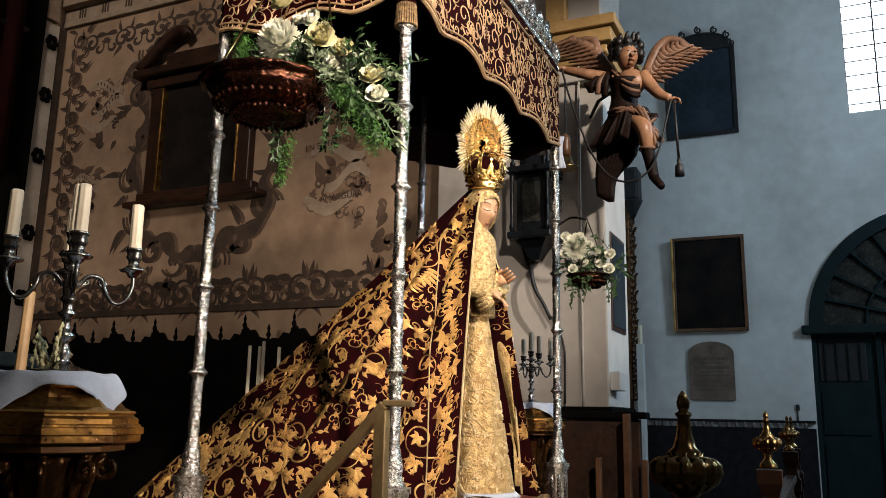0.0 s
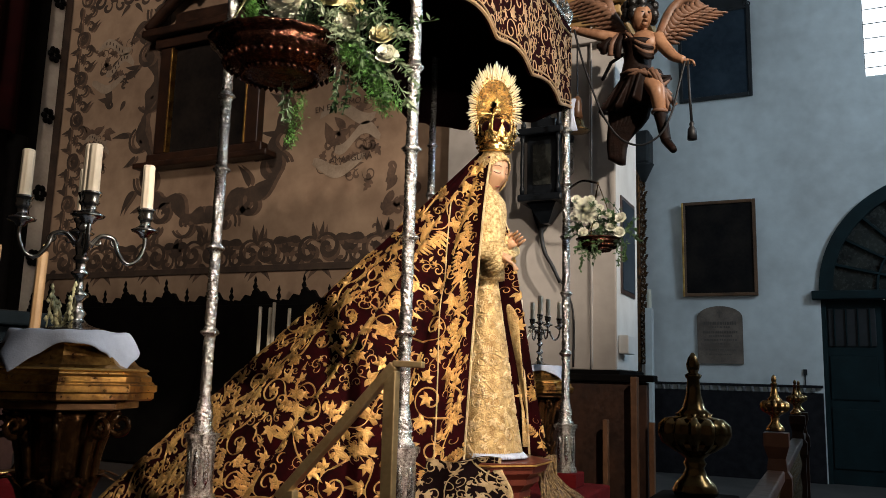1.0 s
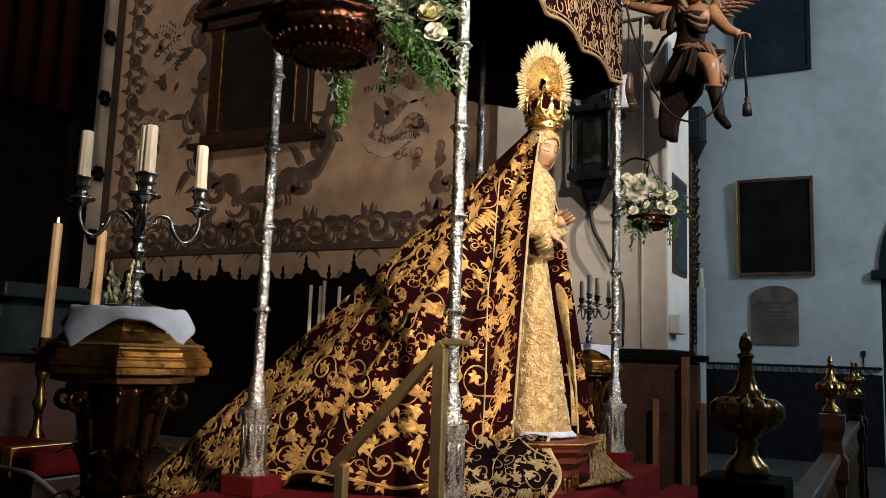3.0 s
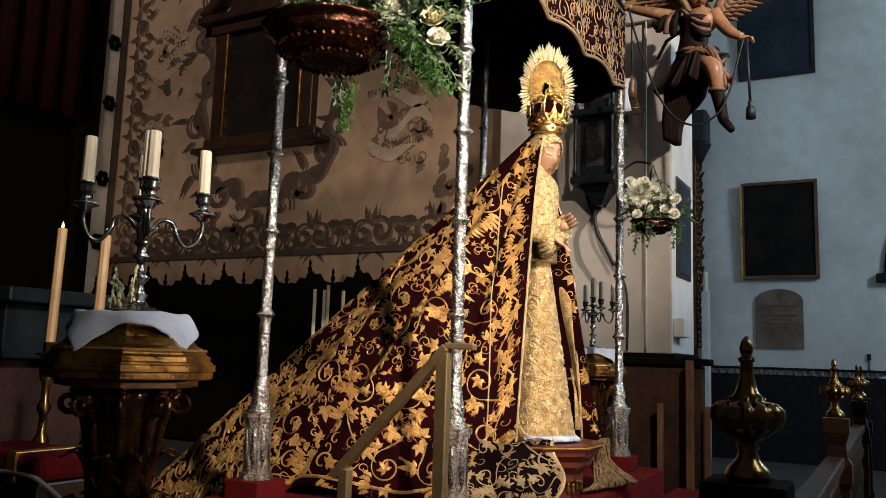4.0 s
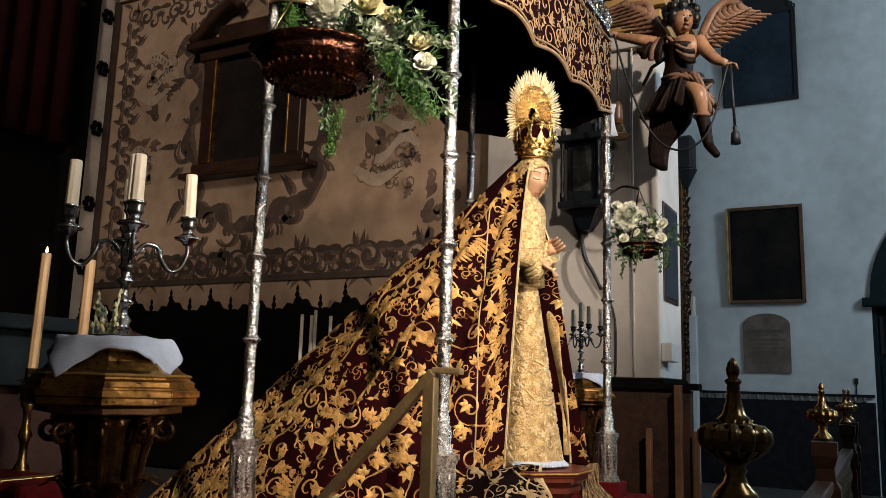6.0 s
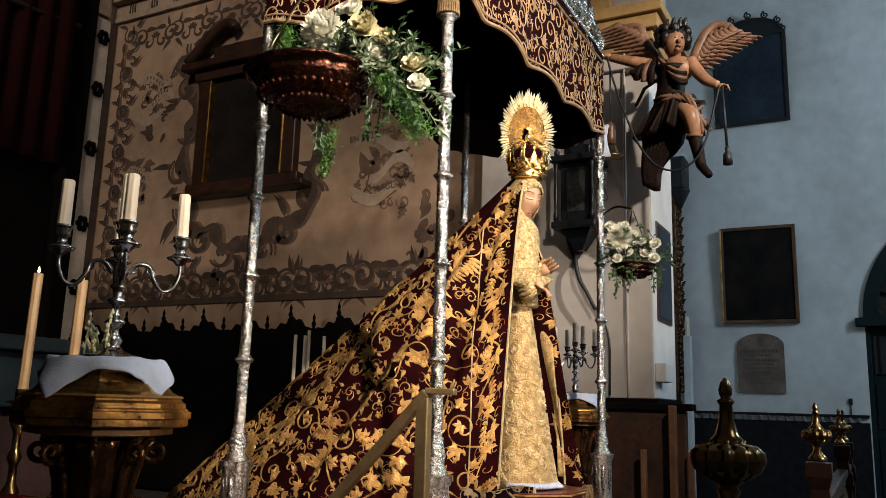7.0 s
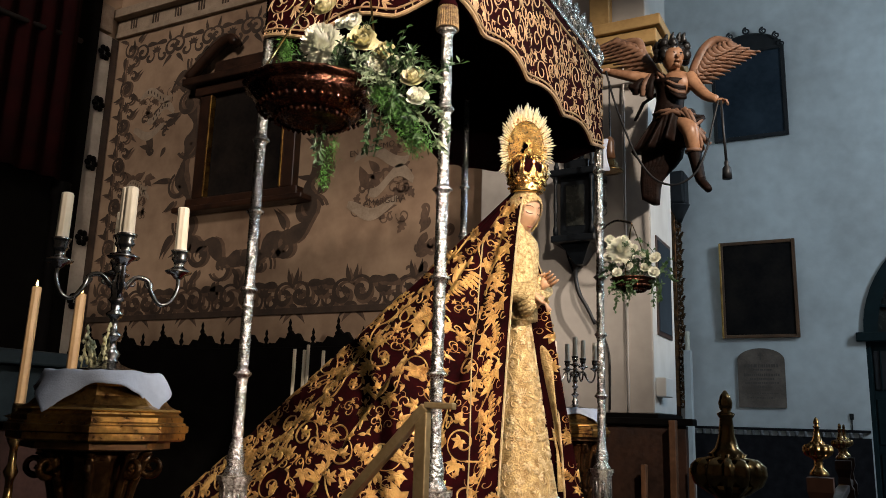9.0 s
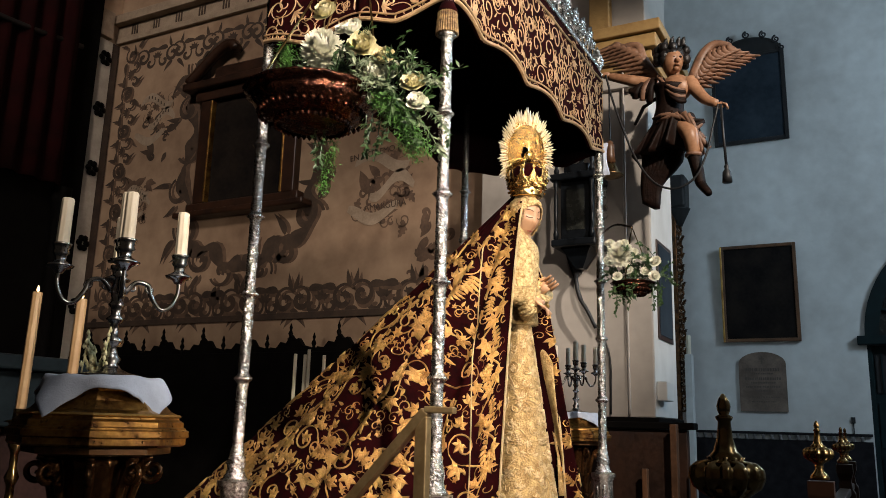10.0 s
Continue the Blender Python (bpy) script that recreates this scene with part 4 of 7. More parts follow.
for k in range(26):
    a, b2 = k * 2.4, 0.3 + 0.05 * k
    add_lathe(bm, [(0.001, -0.012), (0.012, 0), (0.001, 0.012)], 6, Matrix.Translation((-1.44 + 0.018 * math.cos(a), 3.80 + 0.018 * math.sin(a), 0.975 + 0.02 * (k % 3) / 3)))
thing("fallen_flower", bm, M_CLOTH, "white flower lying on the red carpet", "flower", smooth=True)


# ---- canopy ----
VTOP, VLOW = 3.955, 3.335


def valance_motif(flip=False):
    """Two slim scrolls back to back with a spray of petals between."""
    out = [SCROLL, moved(SCROLL, -0.03, -0.15, 3.0, 0.8, True), moved(TENDRIL, 0.115, 0.02, 0.5, 0.9), moved(TENDRIL, -0.12, 0.02, 2.6, 0.9, True)]
    for a in (-0.9, -0.45, 0.0, 0.45, 0.9):
        out.append(moved(drop(0.07 - 0.015 * abs(a), 0.013, a * 0.3), 0.0, 0.088, 1.57 + a))
    for a in (0.2, 2.9, 3.7, 5.4):
        out.append(moved(drop(0.055, 0.012, 0.4), 0.09 * math.cos(a), 0.09 * math.sin(a), a + 0.7))
    return [moved(m, 0, 0, 0, 1, flip) for m in out]


def valance_curl(flip=False):
    return [moved(m, 0, 0, 0, 1, flip) for m in (SMALL, moved(TENDRIL, 0.05, 0.03, 1.0, 0.9), moved(drop(0.05, 0.010), -0.02, 0.04, 2.0), moved(DOT, 0.0, -0.06, 0, 0.4))]


def valance_panel(p0, p1, outward, scallops, name_label, dress, seed):
    """A hanging valance from p0 to p1, scalloped below."""
    p0, p1, o = Vector(p0), Vector(p1), Vector(outward)
    ln = (p1 - p0).length
    def fn(u, v):
        low = VLOW + 0.055 * abs(math.cos(math.pi * scallops * u)) ** 1.4
        z = VTOP + (low - VTOP) * v
        q = p0.lerp(p1, u) + o * (0.012 * math.sin(u * scallops * 6.283) * v)
        return Vector((q.x, q.y, z))
    ob = holder("canopy_valance", name_label, "valance", group="valances of the canopy")
    s = 1 if ((fn(0.5, 0.5) - fn(0.49, 0.5)).cross(Vector((0, 0, -1)))).dot(o) > 0 else -1
    part("cloth", sheet_mesh(fn, 60, 10, 0.012, side=s), M_VELVET, ob, "burgundy velvet")
    part("lining", sheet_mesh(lambda u, v: fn(u, 0.02 + 0.96 * v) - o * 0.016, 40, 8, 0.004, side=s), M_VELVETDK, ob, "dark lining")
    if dress:
        part("embroidery", strew(Sheet(fn, s), ((valance_motif, 0.165, 0.80, 0.92, 0.006, 0), (valance_curl, 0.085, 0.7, 0.9, 0.006, 0), (valance_curl, 0.045, 0.36, 0.46, 0.005, 0)), 1100,
             area=lambda u, v: 0.12 < v < 0.96, seed=seed), M_VALTHREAD, ob, "raised gold thread scrolls", kind="stuff")
        for v, r in ((0.985, 0.010), (0.93, 0.005), (0.10, 0.006)):
            part("braid", tube([fn(i / 60, v) + o * 0.006 for i in range(61)], r, 6), M_VALTHREAD, ob, "gold braid")
    return ob


M_VALTHREAD = mat("dull_gold_embroidery", (0.62, 0.42, 0.24), (0.40, 0.25, 0.12), 0.5, 0.4, scale=14, bump=0.6, bump_scale=200)
valance_panel((AX + 0.03, AY, 0), (AX + 0.03, BY, 0), (1, 0, 0), 4, "burgundy velvet front valance with gold scrolls and scalloped edge", True, 21)
valance_panel((CX, AY - 0.03, 0), (AX, AY - 0.03, 0), (0, -1, 0), 2, "burgundy velvet side valance with gold scrolls and scalloped edge", True, 22)
valance_panel((CX, BY + 0.03, 0), (AX, BY + 0.03, 0), (0, 1, 0), 2, "burgundy velvet valance seen from its dark lining", False, 23)
valance_panel((CX - 0.03, AY, 0), (CX - 0.03, BY, 0), (-1, 0, 0), 4, "burgundy velvet rear valance seen from its dark lining", False, 24)
thing("canopy_roof", box(CX, AX, AY, BY, 3.90, 3.95, 0.005), M_VELVETDK, "dark velvet canopy roof", "canopy")
bm = bmesh.new()
random.seed(31)
for k in range(14):
    yy = AY + 0.08 + (BY - AY - 0.34) * k / 13
    def put(x, y, h, yy=yy):
        return Vector((AX + 0.03 + h * 1.5, yy + x, 4.04 + y))
    lay(bm, [moved(SCROLL, 0, 0, 1.2, 0.9, k % 2), moved(LEAF, 0, 0.02, 1.57, 1.2), moved(LEAF, 0.03, 0.0, 0.8, 0.9), moved(LEAF, -0.03, 0, 2.3, 0.9), moved(SMALL, 0.0, 0.10, 2, 0.8)], put, 0.012)
    def put2(x, y, h, yy=yy):
        return Vector((AX + 0.026 - h, yy + x, 4.04 + y))
    lay(bm, [moved(SCROLL, 0, 0, 1.2, 0.9, k % 2), moved(LEAF, 0, 0.02, 1.57, 1.2)], put2, 0.01)
add_box(bm, AX + 0.015, AX + 0.04, AY, BY - 0.09, 3.955, 3.985, 0.004)
thing("canopy_cresting", bm, M_SILVER, "openwork silver leaf cresting along the canopy front", "cresting")
for x, y in ((AX, AY),):
    ob = holder("tassel", "red and gold tassel hanging at a canopy pole", "tassel", (x, y, 3.24), group="canopy tassels")
    part("head", lathe([(0.026, 0.09), (0.040, 0.10), (0.044, 0.115), (0.036, 0.13), (0.028, 0.15)], 16), M_VELVET, ob, smooth=True)
    bm = bmesh.new()
    for k in range(26):
        a = 2 * math.pi * k / 26
        add_tube(bm, [(0.040 * math.cos(a), 0.040 * math.sin(a), 0.10), (0.047 * math.cos(a), 0.047 * math.sin(a), 0.0)], 0.005, 5)
    part("skirt", bm, M_TAIL, ob, "gold bullion skirt", kind="stuff")

# ---- pedestals with candelabra ----
M_CARVED = mat("dark_gilded_carving", (0.22, 0.10, 0.035), (0.016, 0.008, 0.005), 0.2, 0.75, scale=9, bump=0.3, bump_scale=40)
# wax of the tall candles, with their shade put into the tan
M_WAXSHADE = mat("candle_wax_shaded_tan", (0.46, 0.30, 0.15), (0.34, 0.21, 0.10), 0.5, scale=6)
M_FLAME = bpy.data.materials.new("candle_flame")
M_FLAME.use_nodes = True
M_FLAME.node_tree.nodes["Principled BSDF"].inputs["Emission Color"].default_value = (1.0, 0.62, 0.22, 1)
M_FLAME.node_tree.nodes["Principled BSDF"].inputs["Emission Strength"].default_value = 5


def leaf_blade(bm, base, d, up, length, width, curl, mi=0):
    """A carved leaf that rises from base and curls outward along d."""
    d, up = Vector(d).normalized(), Vector(up).normalized()
    s = d.cross(up).normalized()
    rows = []
    for i in range(9):
        t = i / 8
        c = Vector(base) + up * (length * (t - 0.25 * t ** 3)) + d * (curl * t ** 2.4) - up * (curl * 0.5 * max(0, t - 0.75) * 4)
        w = width * 0.5 * (math.sin(math.pi * (0.15 + 0.85 * t) ** 0.8) + 0.12) * (0.78 + 0.22 * math.cos(t * 25))
        rows.append([bm.verts.new(c - s * w - d * 0.2 * w), bm.verts.new(c + d * 0.006), bm.verts.new(c + s * w - d * 0.2 * w), bm.verts.new(c - d * 0.008)])
    for a, b in zip(rows, rows[1:]):
        for k in range(4):
            f = bm.faces.new((a[k], a[(k + 1) % 4], b[(k + 1) % 4], b[k]))
            f.material_index = mi
            f.smooth = True
    bm.faces.new(rows[0][::-1])
    bm.faces.new(rows[-1])


def volute(bm, c, d, r, mi=0):
    d = Vector(d).normalized()
    pts = []
    for i in range(26):
        t = i / 25
        a = 1.6 + t * 9.5
        q = r * (1 - 0.85 * t)
        pts.append(Vector(c) + d * (q * math.cos(a)) + Vector((0, 0, q * math.sin(a))))
    add_tube(bm, pts, lambda t: r * (0.30 - 0.15 * t), 7, mi)


def pedestal():
    ob = holder("pedestal", "dark carved capital pedestal with gilt octagonal top", "pedestal", group="candelabra pedestals")
    bm = bmesh.new()
    add_lathe(bm, [(0.250, 1.500), (0.258, 1.506), (0.258, 1.524), (0.266, 1.528), (0.266, 1.546), (0.256, 1.550), (0.256, 1.554), (0.248, 1.558), (0.248, 1.572), (0.234, 1.580), (0.232, 1.586)], 8)
    part("cornice", bm, M_GILTOLD, ob, "moulded cornice with worn gilding")
    part("fillet", lathe([(0.234, 1.586), (0.240, 1.590), (0.234, 1.596)], 8), M_GILT, ob, "bright gilt fillet")
    bm = lathe([(0.228, 1.595), (0.205, 1.606), (0.182, 1.632), (0.166, 1.660), (0.170, 1.668), (0.170, 1.694)], 8)
    part("top", bm, M_GILTOLD, ob, "gilded coved top")
    # one gilt face on each moulding
    bm = lathe([(0.18, 1.472), (0.215, 1.478), (0.215, 1.497)], 8)
    part("abacus", bm, M_PEDWOOD, ob)
    bm = lathe([(0.175, 0.5), (0.175, 0.62), (0.15, 0.66), (0.11, 0.72), (0.115, 0.96), (0.135, 0.985), (0.135, 1.01), (0.100, 1.03), (0.088, 1.16), (0.090, 1.32), (0.105, 1.43), (0.120, 1.47)], 48, lobes=16, depth=0.12)
    part("bell", bm, M_CARVED, ob, "fluted carved bell", smooth=True)
    for tier, (z, n, ln, w, cu, r, o) in enumerate(((1.02, 8, 0.19, 0.10, 0.075, 0.102, 0), (1.14, 8, 0.22, 0.10, 0.085, 0.096, 0.5))):
        for k in range(n):
            a = 2 * math.pi * (k + o) / n
            b2 = bmesh.new()
            d = (math.cos(a), math.sin(a), 0)
            leaf_blade(b2, (r * d[0], r * d[1], z), d, (0, 0, 1), ln, w, cu)
            part("carved_leaf", b2, M_CARVED, ob, smooth=True)
    for k in range(8):
        a = 2 * math.pi * k / 8
        b2 = bmesh.new()
        d = Vector((math.cos(a), math.sin(a), 0))
        volute(b2, d * 0.165 + Vector((0, 0, 1.425)), d, 0.042)
        add_tube(b2, smooth_path([d * 0.10 + Vector((0, 0, 1.25)), d * 0.115 + Vector((0, 0, 1.36)), d * 0.150 + Vector((0, 0, 1.458))], 8), lambda t: 0.010 + 0.006 * t, 6)
        part("volute", b2, M_CARVED, ob, smooth=True)
    part("base_ring", lathe([(0.145, 0.978), (0.155, 0.985), (0.158, 0.996), (0.150, 1.008)], 24), M_GILT, ob, "gilt ring", smooth=True)
    return ob


M_PEDWOOD = mat("brown_gilded_moulding", (0.24, 0.115, 0.04), (0.06, 0.028, 0.013), 0.32, 0.55, scale=4, bump=0.15)


def cloth_point(u, v):
    """A small square cloth whose corners hang down past the octagonal top."""
    a, b = (u - 0.5) * 0.415, (v - 0.5) * 0.415
    d = math.hypot(a, b)
    R = 0.172
    ang = math.atan2(b, a)
    over = max(0.0, d - R)
    wave = 0.022 * math.sin(ang * 6 + 0.9) * min(1, over * 14)
    hor = (min(d, R) + over * 0.40 + wave) / max(d, 1e-6)
    wrinkle = 0.0025 * math.sin(a * 45 + 2 * math.sin(b * 30)) + 0.002 * math.sin(b * 70 + a * 25)
    return Vector((a * hor, b * hor, 1.703 - over * 1.02 + wrinkle * min(1, d * 8)))


def candle_bm(r, h):
    """A fluted candle with a sunken tip."""
    return lathe([(r * 0.98, 0), (r, 0.004), (r * 0.97, h * 0.5), (r * 0.95, h - 0.006), (r * 0.82, h), (r * 0.5, h - 0.005), (r * 0.1, h - 0.003)], 32, lobes=8, depth=0.13)


def candelabrum():
    ob = holder("candelabrum", "five branched silver candelabrum with cream candles on a white cloth", "candelabrum", group="silver candelabra")
    bm = lathe([(0.105, 0), (0.105, 0.008), (0.085, 0.014), (0.06, 0.02), (0.035, 0.032), (0.022, 0.05), (0.030, 0.068), (0.018, 0.085), (0.014, 0.11), (0.030, 0.128), (0.032, 0.135), (0.014, 0.15), (0.013, 0.19), (0.026, 0.205), (0.028, 0.212), (0.014, 0.225), (0.017, 0.25), (0.026, 0.262), (0.018, 0.275), (0.022, 0.30), (0.026, 0.32), (0.018, 0.335), (0.014, 0.36), (0.024, 0.372), (0.014, 0.385), (0.013, 0.40)], 20)
    bmesh.ops.scale(bm, vec=(1, 1, 0.885), verts=bm.verts)
    part("stem", bm, M_SILVERP, ob, "turned silver stem", smooth=True)
    cup = [(0.012, -0.045), (0.022, -0.032), (0.040, -0.026), (0.044, -0.020), (0.030, -0.014), (0.016, -0.004), (0.018, 0.010), (0.026, 0.020), (0.022, 0.030), (0.028, 0.044), (0.030, 0.050), (0.022, 0.052)]
    seats = [(0, 0, 0.392, 0.165)]
    for k in range(4):
        a = math.pi / 2 * k
        d = Vector((math.cos(a), math.sin(a), 0))
        z = 0.362
        seats.append((0.180 * d.x, 0.180 * d.y, z, 0.152))
        pts = smooth_path([d * 0.02 + Vector((0, 0, 0.272)), d * 0.050 + Vector((0, 0, 0.308)), d * 0.088 + Vector((0, 0, 0.302)), d * 0.100 + Vector((0, 0, 0.268)), d * 0.130 + Vector((0, 0, 0.228)), d * 0.162 + Vector((0, 0, 0.238)), d * 0.182 + Vector((0, 0, 0.285)), d * 0.180 + Vector((0, 0, 0.328))], 30)
        bm = tube(pts, lambda t: 0.0085 - 0.002 * t, 8)
        volute(bm, d * 0.094 + Vector((0, 0, 0.290)), d, 0.015)
        volute(bm, d * 0.042 + Vector((0, 0, 0.290)), d, 0.013)
        part("arm", bm, M_SILVERP, ob, "scrolled silver arm", smooth=True)
    for i, (x, y, z, h) in enumerate(seats):
        c = part("cup", lathe(cup, 16), M_SILVERP, ob, smooth=True, at=(x, y, z))
        part("candle", candle_bm(0.019 if i else 0.021, h), M_WAX, c, "cream wax candle", smooth=True, at=(0, 0, 0.046, rnd(-1, 1), rnd(-1, 1)))
    return ob


random.seed(12)
ped = pedestal()
ped.matrix_basis = pose(-2.128, 1.795, 0)
copy_thing(ped, pose(-1.99, 5.93, 0))
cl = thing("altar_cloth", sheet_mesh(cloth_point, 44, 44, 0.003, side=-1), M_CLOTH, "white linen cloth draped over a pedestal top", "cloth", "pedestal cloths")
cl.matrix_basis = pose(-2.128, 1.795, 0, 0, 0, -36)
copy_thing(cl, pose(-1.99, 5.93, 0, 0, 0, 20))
cand = candelabrum()
cand.matrix_basis = pose(-2.120, 1.802, 1.703, 0, 0, 53)
copy_thing(cand, pose(-1.99, 5.93, 1.703, 0, 0, 40) @ Matrix.Scale(0.88, 4))

# dried flower sprig beside the candelabrum
bm = bmesh.new()
random.seed(14)
for k in range(9):
    b = Vector((-2.22 + 0.012 * k, 1.80 + rnd(-0.03, 0.03), 1.702))
    t = b + Vector((rnd(-0.05, 0.03), rnd(-0.03, 0.03), rnd(0.05, 0.15)))
    add_tube(bm, [b, b.lerp(t, 0.5), t], 0.003, 4)
    for j in range(8):
        p = b.lerp(t, 0.3 + 0.7 * j / 7)
        add_lathe(bm, [(0.001, -0.008), (0.007, 0.0), (0.001, 0.012)], 5, Matrix.Translation(p + Vector((rnd(-.008, .008), rnd(-.008, .008), 0))))
thing("flower_sprig", bm, mat("pale_yellow_sprig", (0.80, 0.76, 0.50), (0.60, 0.55, 0.30), 0.7), "small pale yellow dried flower sprig on the cloth", "flowers", smooth=True)

# ---- lit candles on tall brass sticks, and the side altar ----
for x, y, z0, h in ((-3.66, 2.6, 1.60, 0.58), (-3.325, 2.6, 1.60, 0.53)):
    ob = holder("altar_candlestick", "turned brass candlestick with a tall lit candle", "candlestick", (x, y, 0), group="lit altar candles")
    part("stick", lathe([(0.13, 0.5), (0.13, 0.53), (0.07, 0.58), (0.03, 0.66), (0.045, 0.74), (0.022, 0.80), (0.020, 0.98), (0.04, 1.02), (0.022, 1.06), (0.04, 1.13), (0.02, 1.17), (0.018, 1.25), (0.034, 1.29), (0.018, 1.33), (0.018, 1.40), (0.036, 1.44), (0.018, 1.48), (0.022, 1.52), (0.05, 1.545), (0.07, 1.55), (0.03, 1.56), (0.03, 1.61)], 18), M_BRASS, ob, "turned brass stick", smooth=True)
    c = part("candle", candle_bm(0.0235, h), M_WAXSHADE, ob, "tall tan candle, darkened for shade", smooth=True, at=(0, 0, z0, 0, 1.2, 0))
    part("flame", lathe([(0.001, h), (0.007, h + 0.008), (0.006, h + 0.018), (0.001, h + 0.034)], 8), M_FLAME, c, "small candle flame", smooth=True)
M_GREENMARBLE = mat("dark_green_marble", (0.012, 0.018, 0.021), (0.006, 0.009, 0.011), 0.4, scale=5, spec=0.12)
ob = holder("side_altar", "dark green marble side altar on a pinkish stone base", "altar")
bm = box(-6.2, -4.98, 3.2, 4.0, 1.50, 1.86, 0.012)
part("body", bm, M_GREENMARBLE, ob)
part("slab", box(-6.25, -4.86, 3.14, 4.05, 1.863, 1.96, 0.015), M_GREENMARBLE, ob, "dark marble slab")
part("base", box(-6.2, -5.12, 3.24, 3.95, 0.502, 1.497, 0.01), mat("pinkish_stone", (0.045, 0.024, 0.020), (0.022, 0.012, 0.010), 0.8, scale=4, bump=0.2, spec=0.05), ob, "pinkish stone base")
ob = holder("kneeler", "red upholstered kneeler with a gold strap", "kneeler")
part("cushion", box(-3.5, -2.92, 2.08, 2.40, 1.06, 1.165, 0.03), M_CARPET, ob, "red velvet cushion")
part("frame", box(-3.5, -2.95, 2.10, 2.40, 0.5, 1.055, 0.01), M_WOOD, ob)
part("strap", box(-3.12, -3.06, 2.07, 2.41, 1.05, 1.17, 0.004), M_GILTOLD, ob, "gold braid strap")
bm = tube(smooth_path([(-3.45, 2.06, 1.09), (-2.98, 2.06, 1.09), (-2.92, 2.10, 1.06), (-2.92, 2.2, 0.98)], 20), 0.010, 8)
part("roll", bm, M_DADOPALE, ob, "pale piping", smooth=True)

# three slim candles in the shade behind the train
for x, z in ((-5.08, 2.24), (-4.96, 2.23), (-4.915, 2.28), (-4.73, 2.22)):
    ob = holder("slim_candle", "slim unlit candle on a dark stand", "candle", (x, 6.5, 0), group="slim candles behind the train")
    part("candle", candle_bm(0.017, z - 1.5), M_WAX, ob, smooth=True, at=(0, 0, 1.5))
    part("stand", lathe([(0.12, 0.5), (0.12, 0.53), (0.03, 0.6), (0.02, 1.0), (0.04, 1.3), (0.02, 1.4), (0.06, 1.46), (0.03, 1.5)], 14), M_IRON, ob, smooth=True)

# ---- stair handrail ----
M_RAIL = mat("brushed_bronze_rail", (0.55, 0.40, 0.20), (0.38, 0.26, 0.12), 0.38, 0.8, scale=10)
ob = holder("stair_handrail", "square bronze stair handrail on two posts", "handrail")
def bar(name, p, q, w, h):
    """A square bar from p to q."""
    p, q = Vector(p), Vector(q)
    m = Matrix.Translation((p + q) / 2) @ (q - p).to_track_quat("X", "Z").to_matrix().to_4x4()
    bm = box(-(q - p).length / 2, (q - p).length / 2, -w / 2, w / 2, -h / 2, h / 2, 0.004)
    bmesh.ops.transform(bm, matrix=m, verts=bm.verts)
    return part(name, bm, M_RAIL, ob)
bar("rail", (-1.385, 2.54, 1.634), (-1.835, 2.52, 1.150), 0.045, 0.034)
bar("rail", (-1.390, 2.54, 1.640), (-1.285, 2.56, 1.638), 0.045, 0.022)
part("post", box(-1.42, -1.375, 2.52, 2.56, 0.5, 1.615, 0.004), M_RAIL, ob)
part("post", box(-1.805, -1.765, 2.50, 2.54, 0.5, 1.18, 0.004), M_RAIL, ob)

# ---- communion rail with brass urns ----
URN = [(0.027, 1.455), (0.030, 1.460), (0.026, 1.470), (0.016, 1.480), (0.012, 1.490), (0.015, 1.496), (0.012, 1.502), (0.022, 1.510), (0.038, 1.522), (0.043, 1.534), (0.042, 1.546), (0.034, 1.554), (0.020, 1.557), (0.022, 1.561), (0.015, 1.568), (0.010, 1.585), (0.008, 1.606), (0.0105, 1.609), (0.0115, 1.612), (0.0060, 1.615), (0.0082, 1.620), (0.0090, 1.626), (0.0065, 1.635), (0.0015, 1.642)]
def urn():
    ob = holder("brass_urn", "polished brass lobed urn finial on a rail post", "urn", group="urns on the rail")
    bm = lathe([p for p in URN[7:14]], 48, lobes=12, depth=0.28)
    part("bowl", bm, M_BRASS, ob, "lobed brass bowl", smooth=True)
    part("foot", lathe(URN[:9], 24), M_BRASS, ob, smooth=True)
    part("neck", lathe(URN[11:19], 24), M_BRASS, ob, smooth=True)
    part("tip", lathe(URN[18:], 20), M_BRASS, ob, "bud shaped tip", smooth=True)
    return ob
u1 = urn()
u1.matrix_basis = pose(-0.171, 1.15, -0.003, 0, 0, 8)
for y in (3.0, 4.9, 5.5):
    copy_thing(u1, pose(-0.17 - 0.008 * y * 0.3, y, -0.006))
ob = holder("communion_rail", "dark wooden communion rail with turned gilt balusters", "railing")
for y in (1.15, 3.0, 4.9, 5.5):
    b2 = bmesh.new()
    if y == 1.15:
        add_box(b2, -0.225, -0.12, 1.10, 1.20, 0.0, 1.45, 0.004)
    else:
        add_lathe(b2, [(0.06, 0), (0.06, 0.9), (0.05, 0.93), (0.05, 1.22), (0.062, 1.24), (0.062, 1.30), (0.045, 1.32), (0.038, 1.36), (0.055, 1.40), (0.055, 1.444)], 4, Matrix.Translation((-0.175, y, 0)), square=True)
    part("post", b2, M_BLACK if y == 1.15 else M_WOOD, ob)
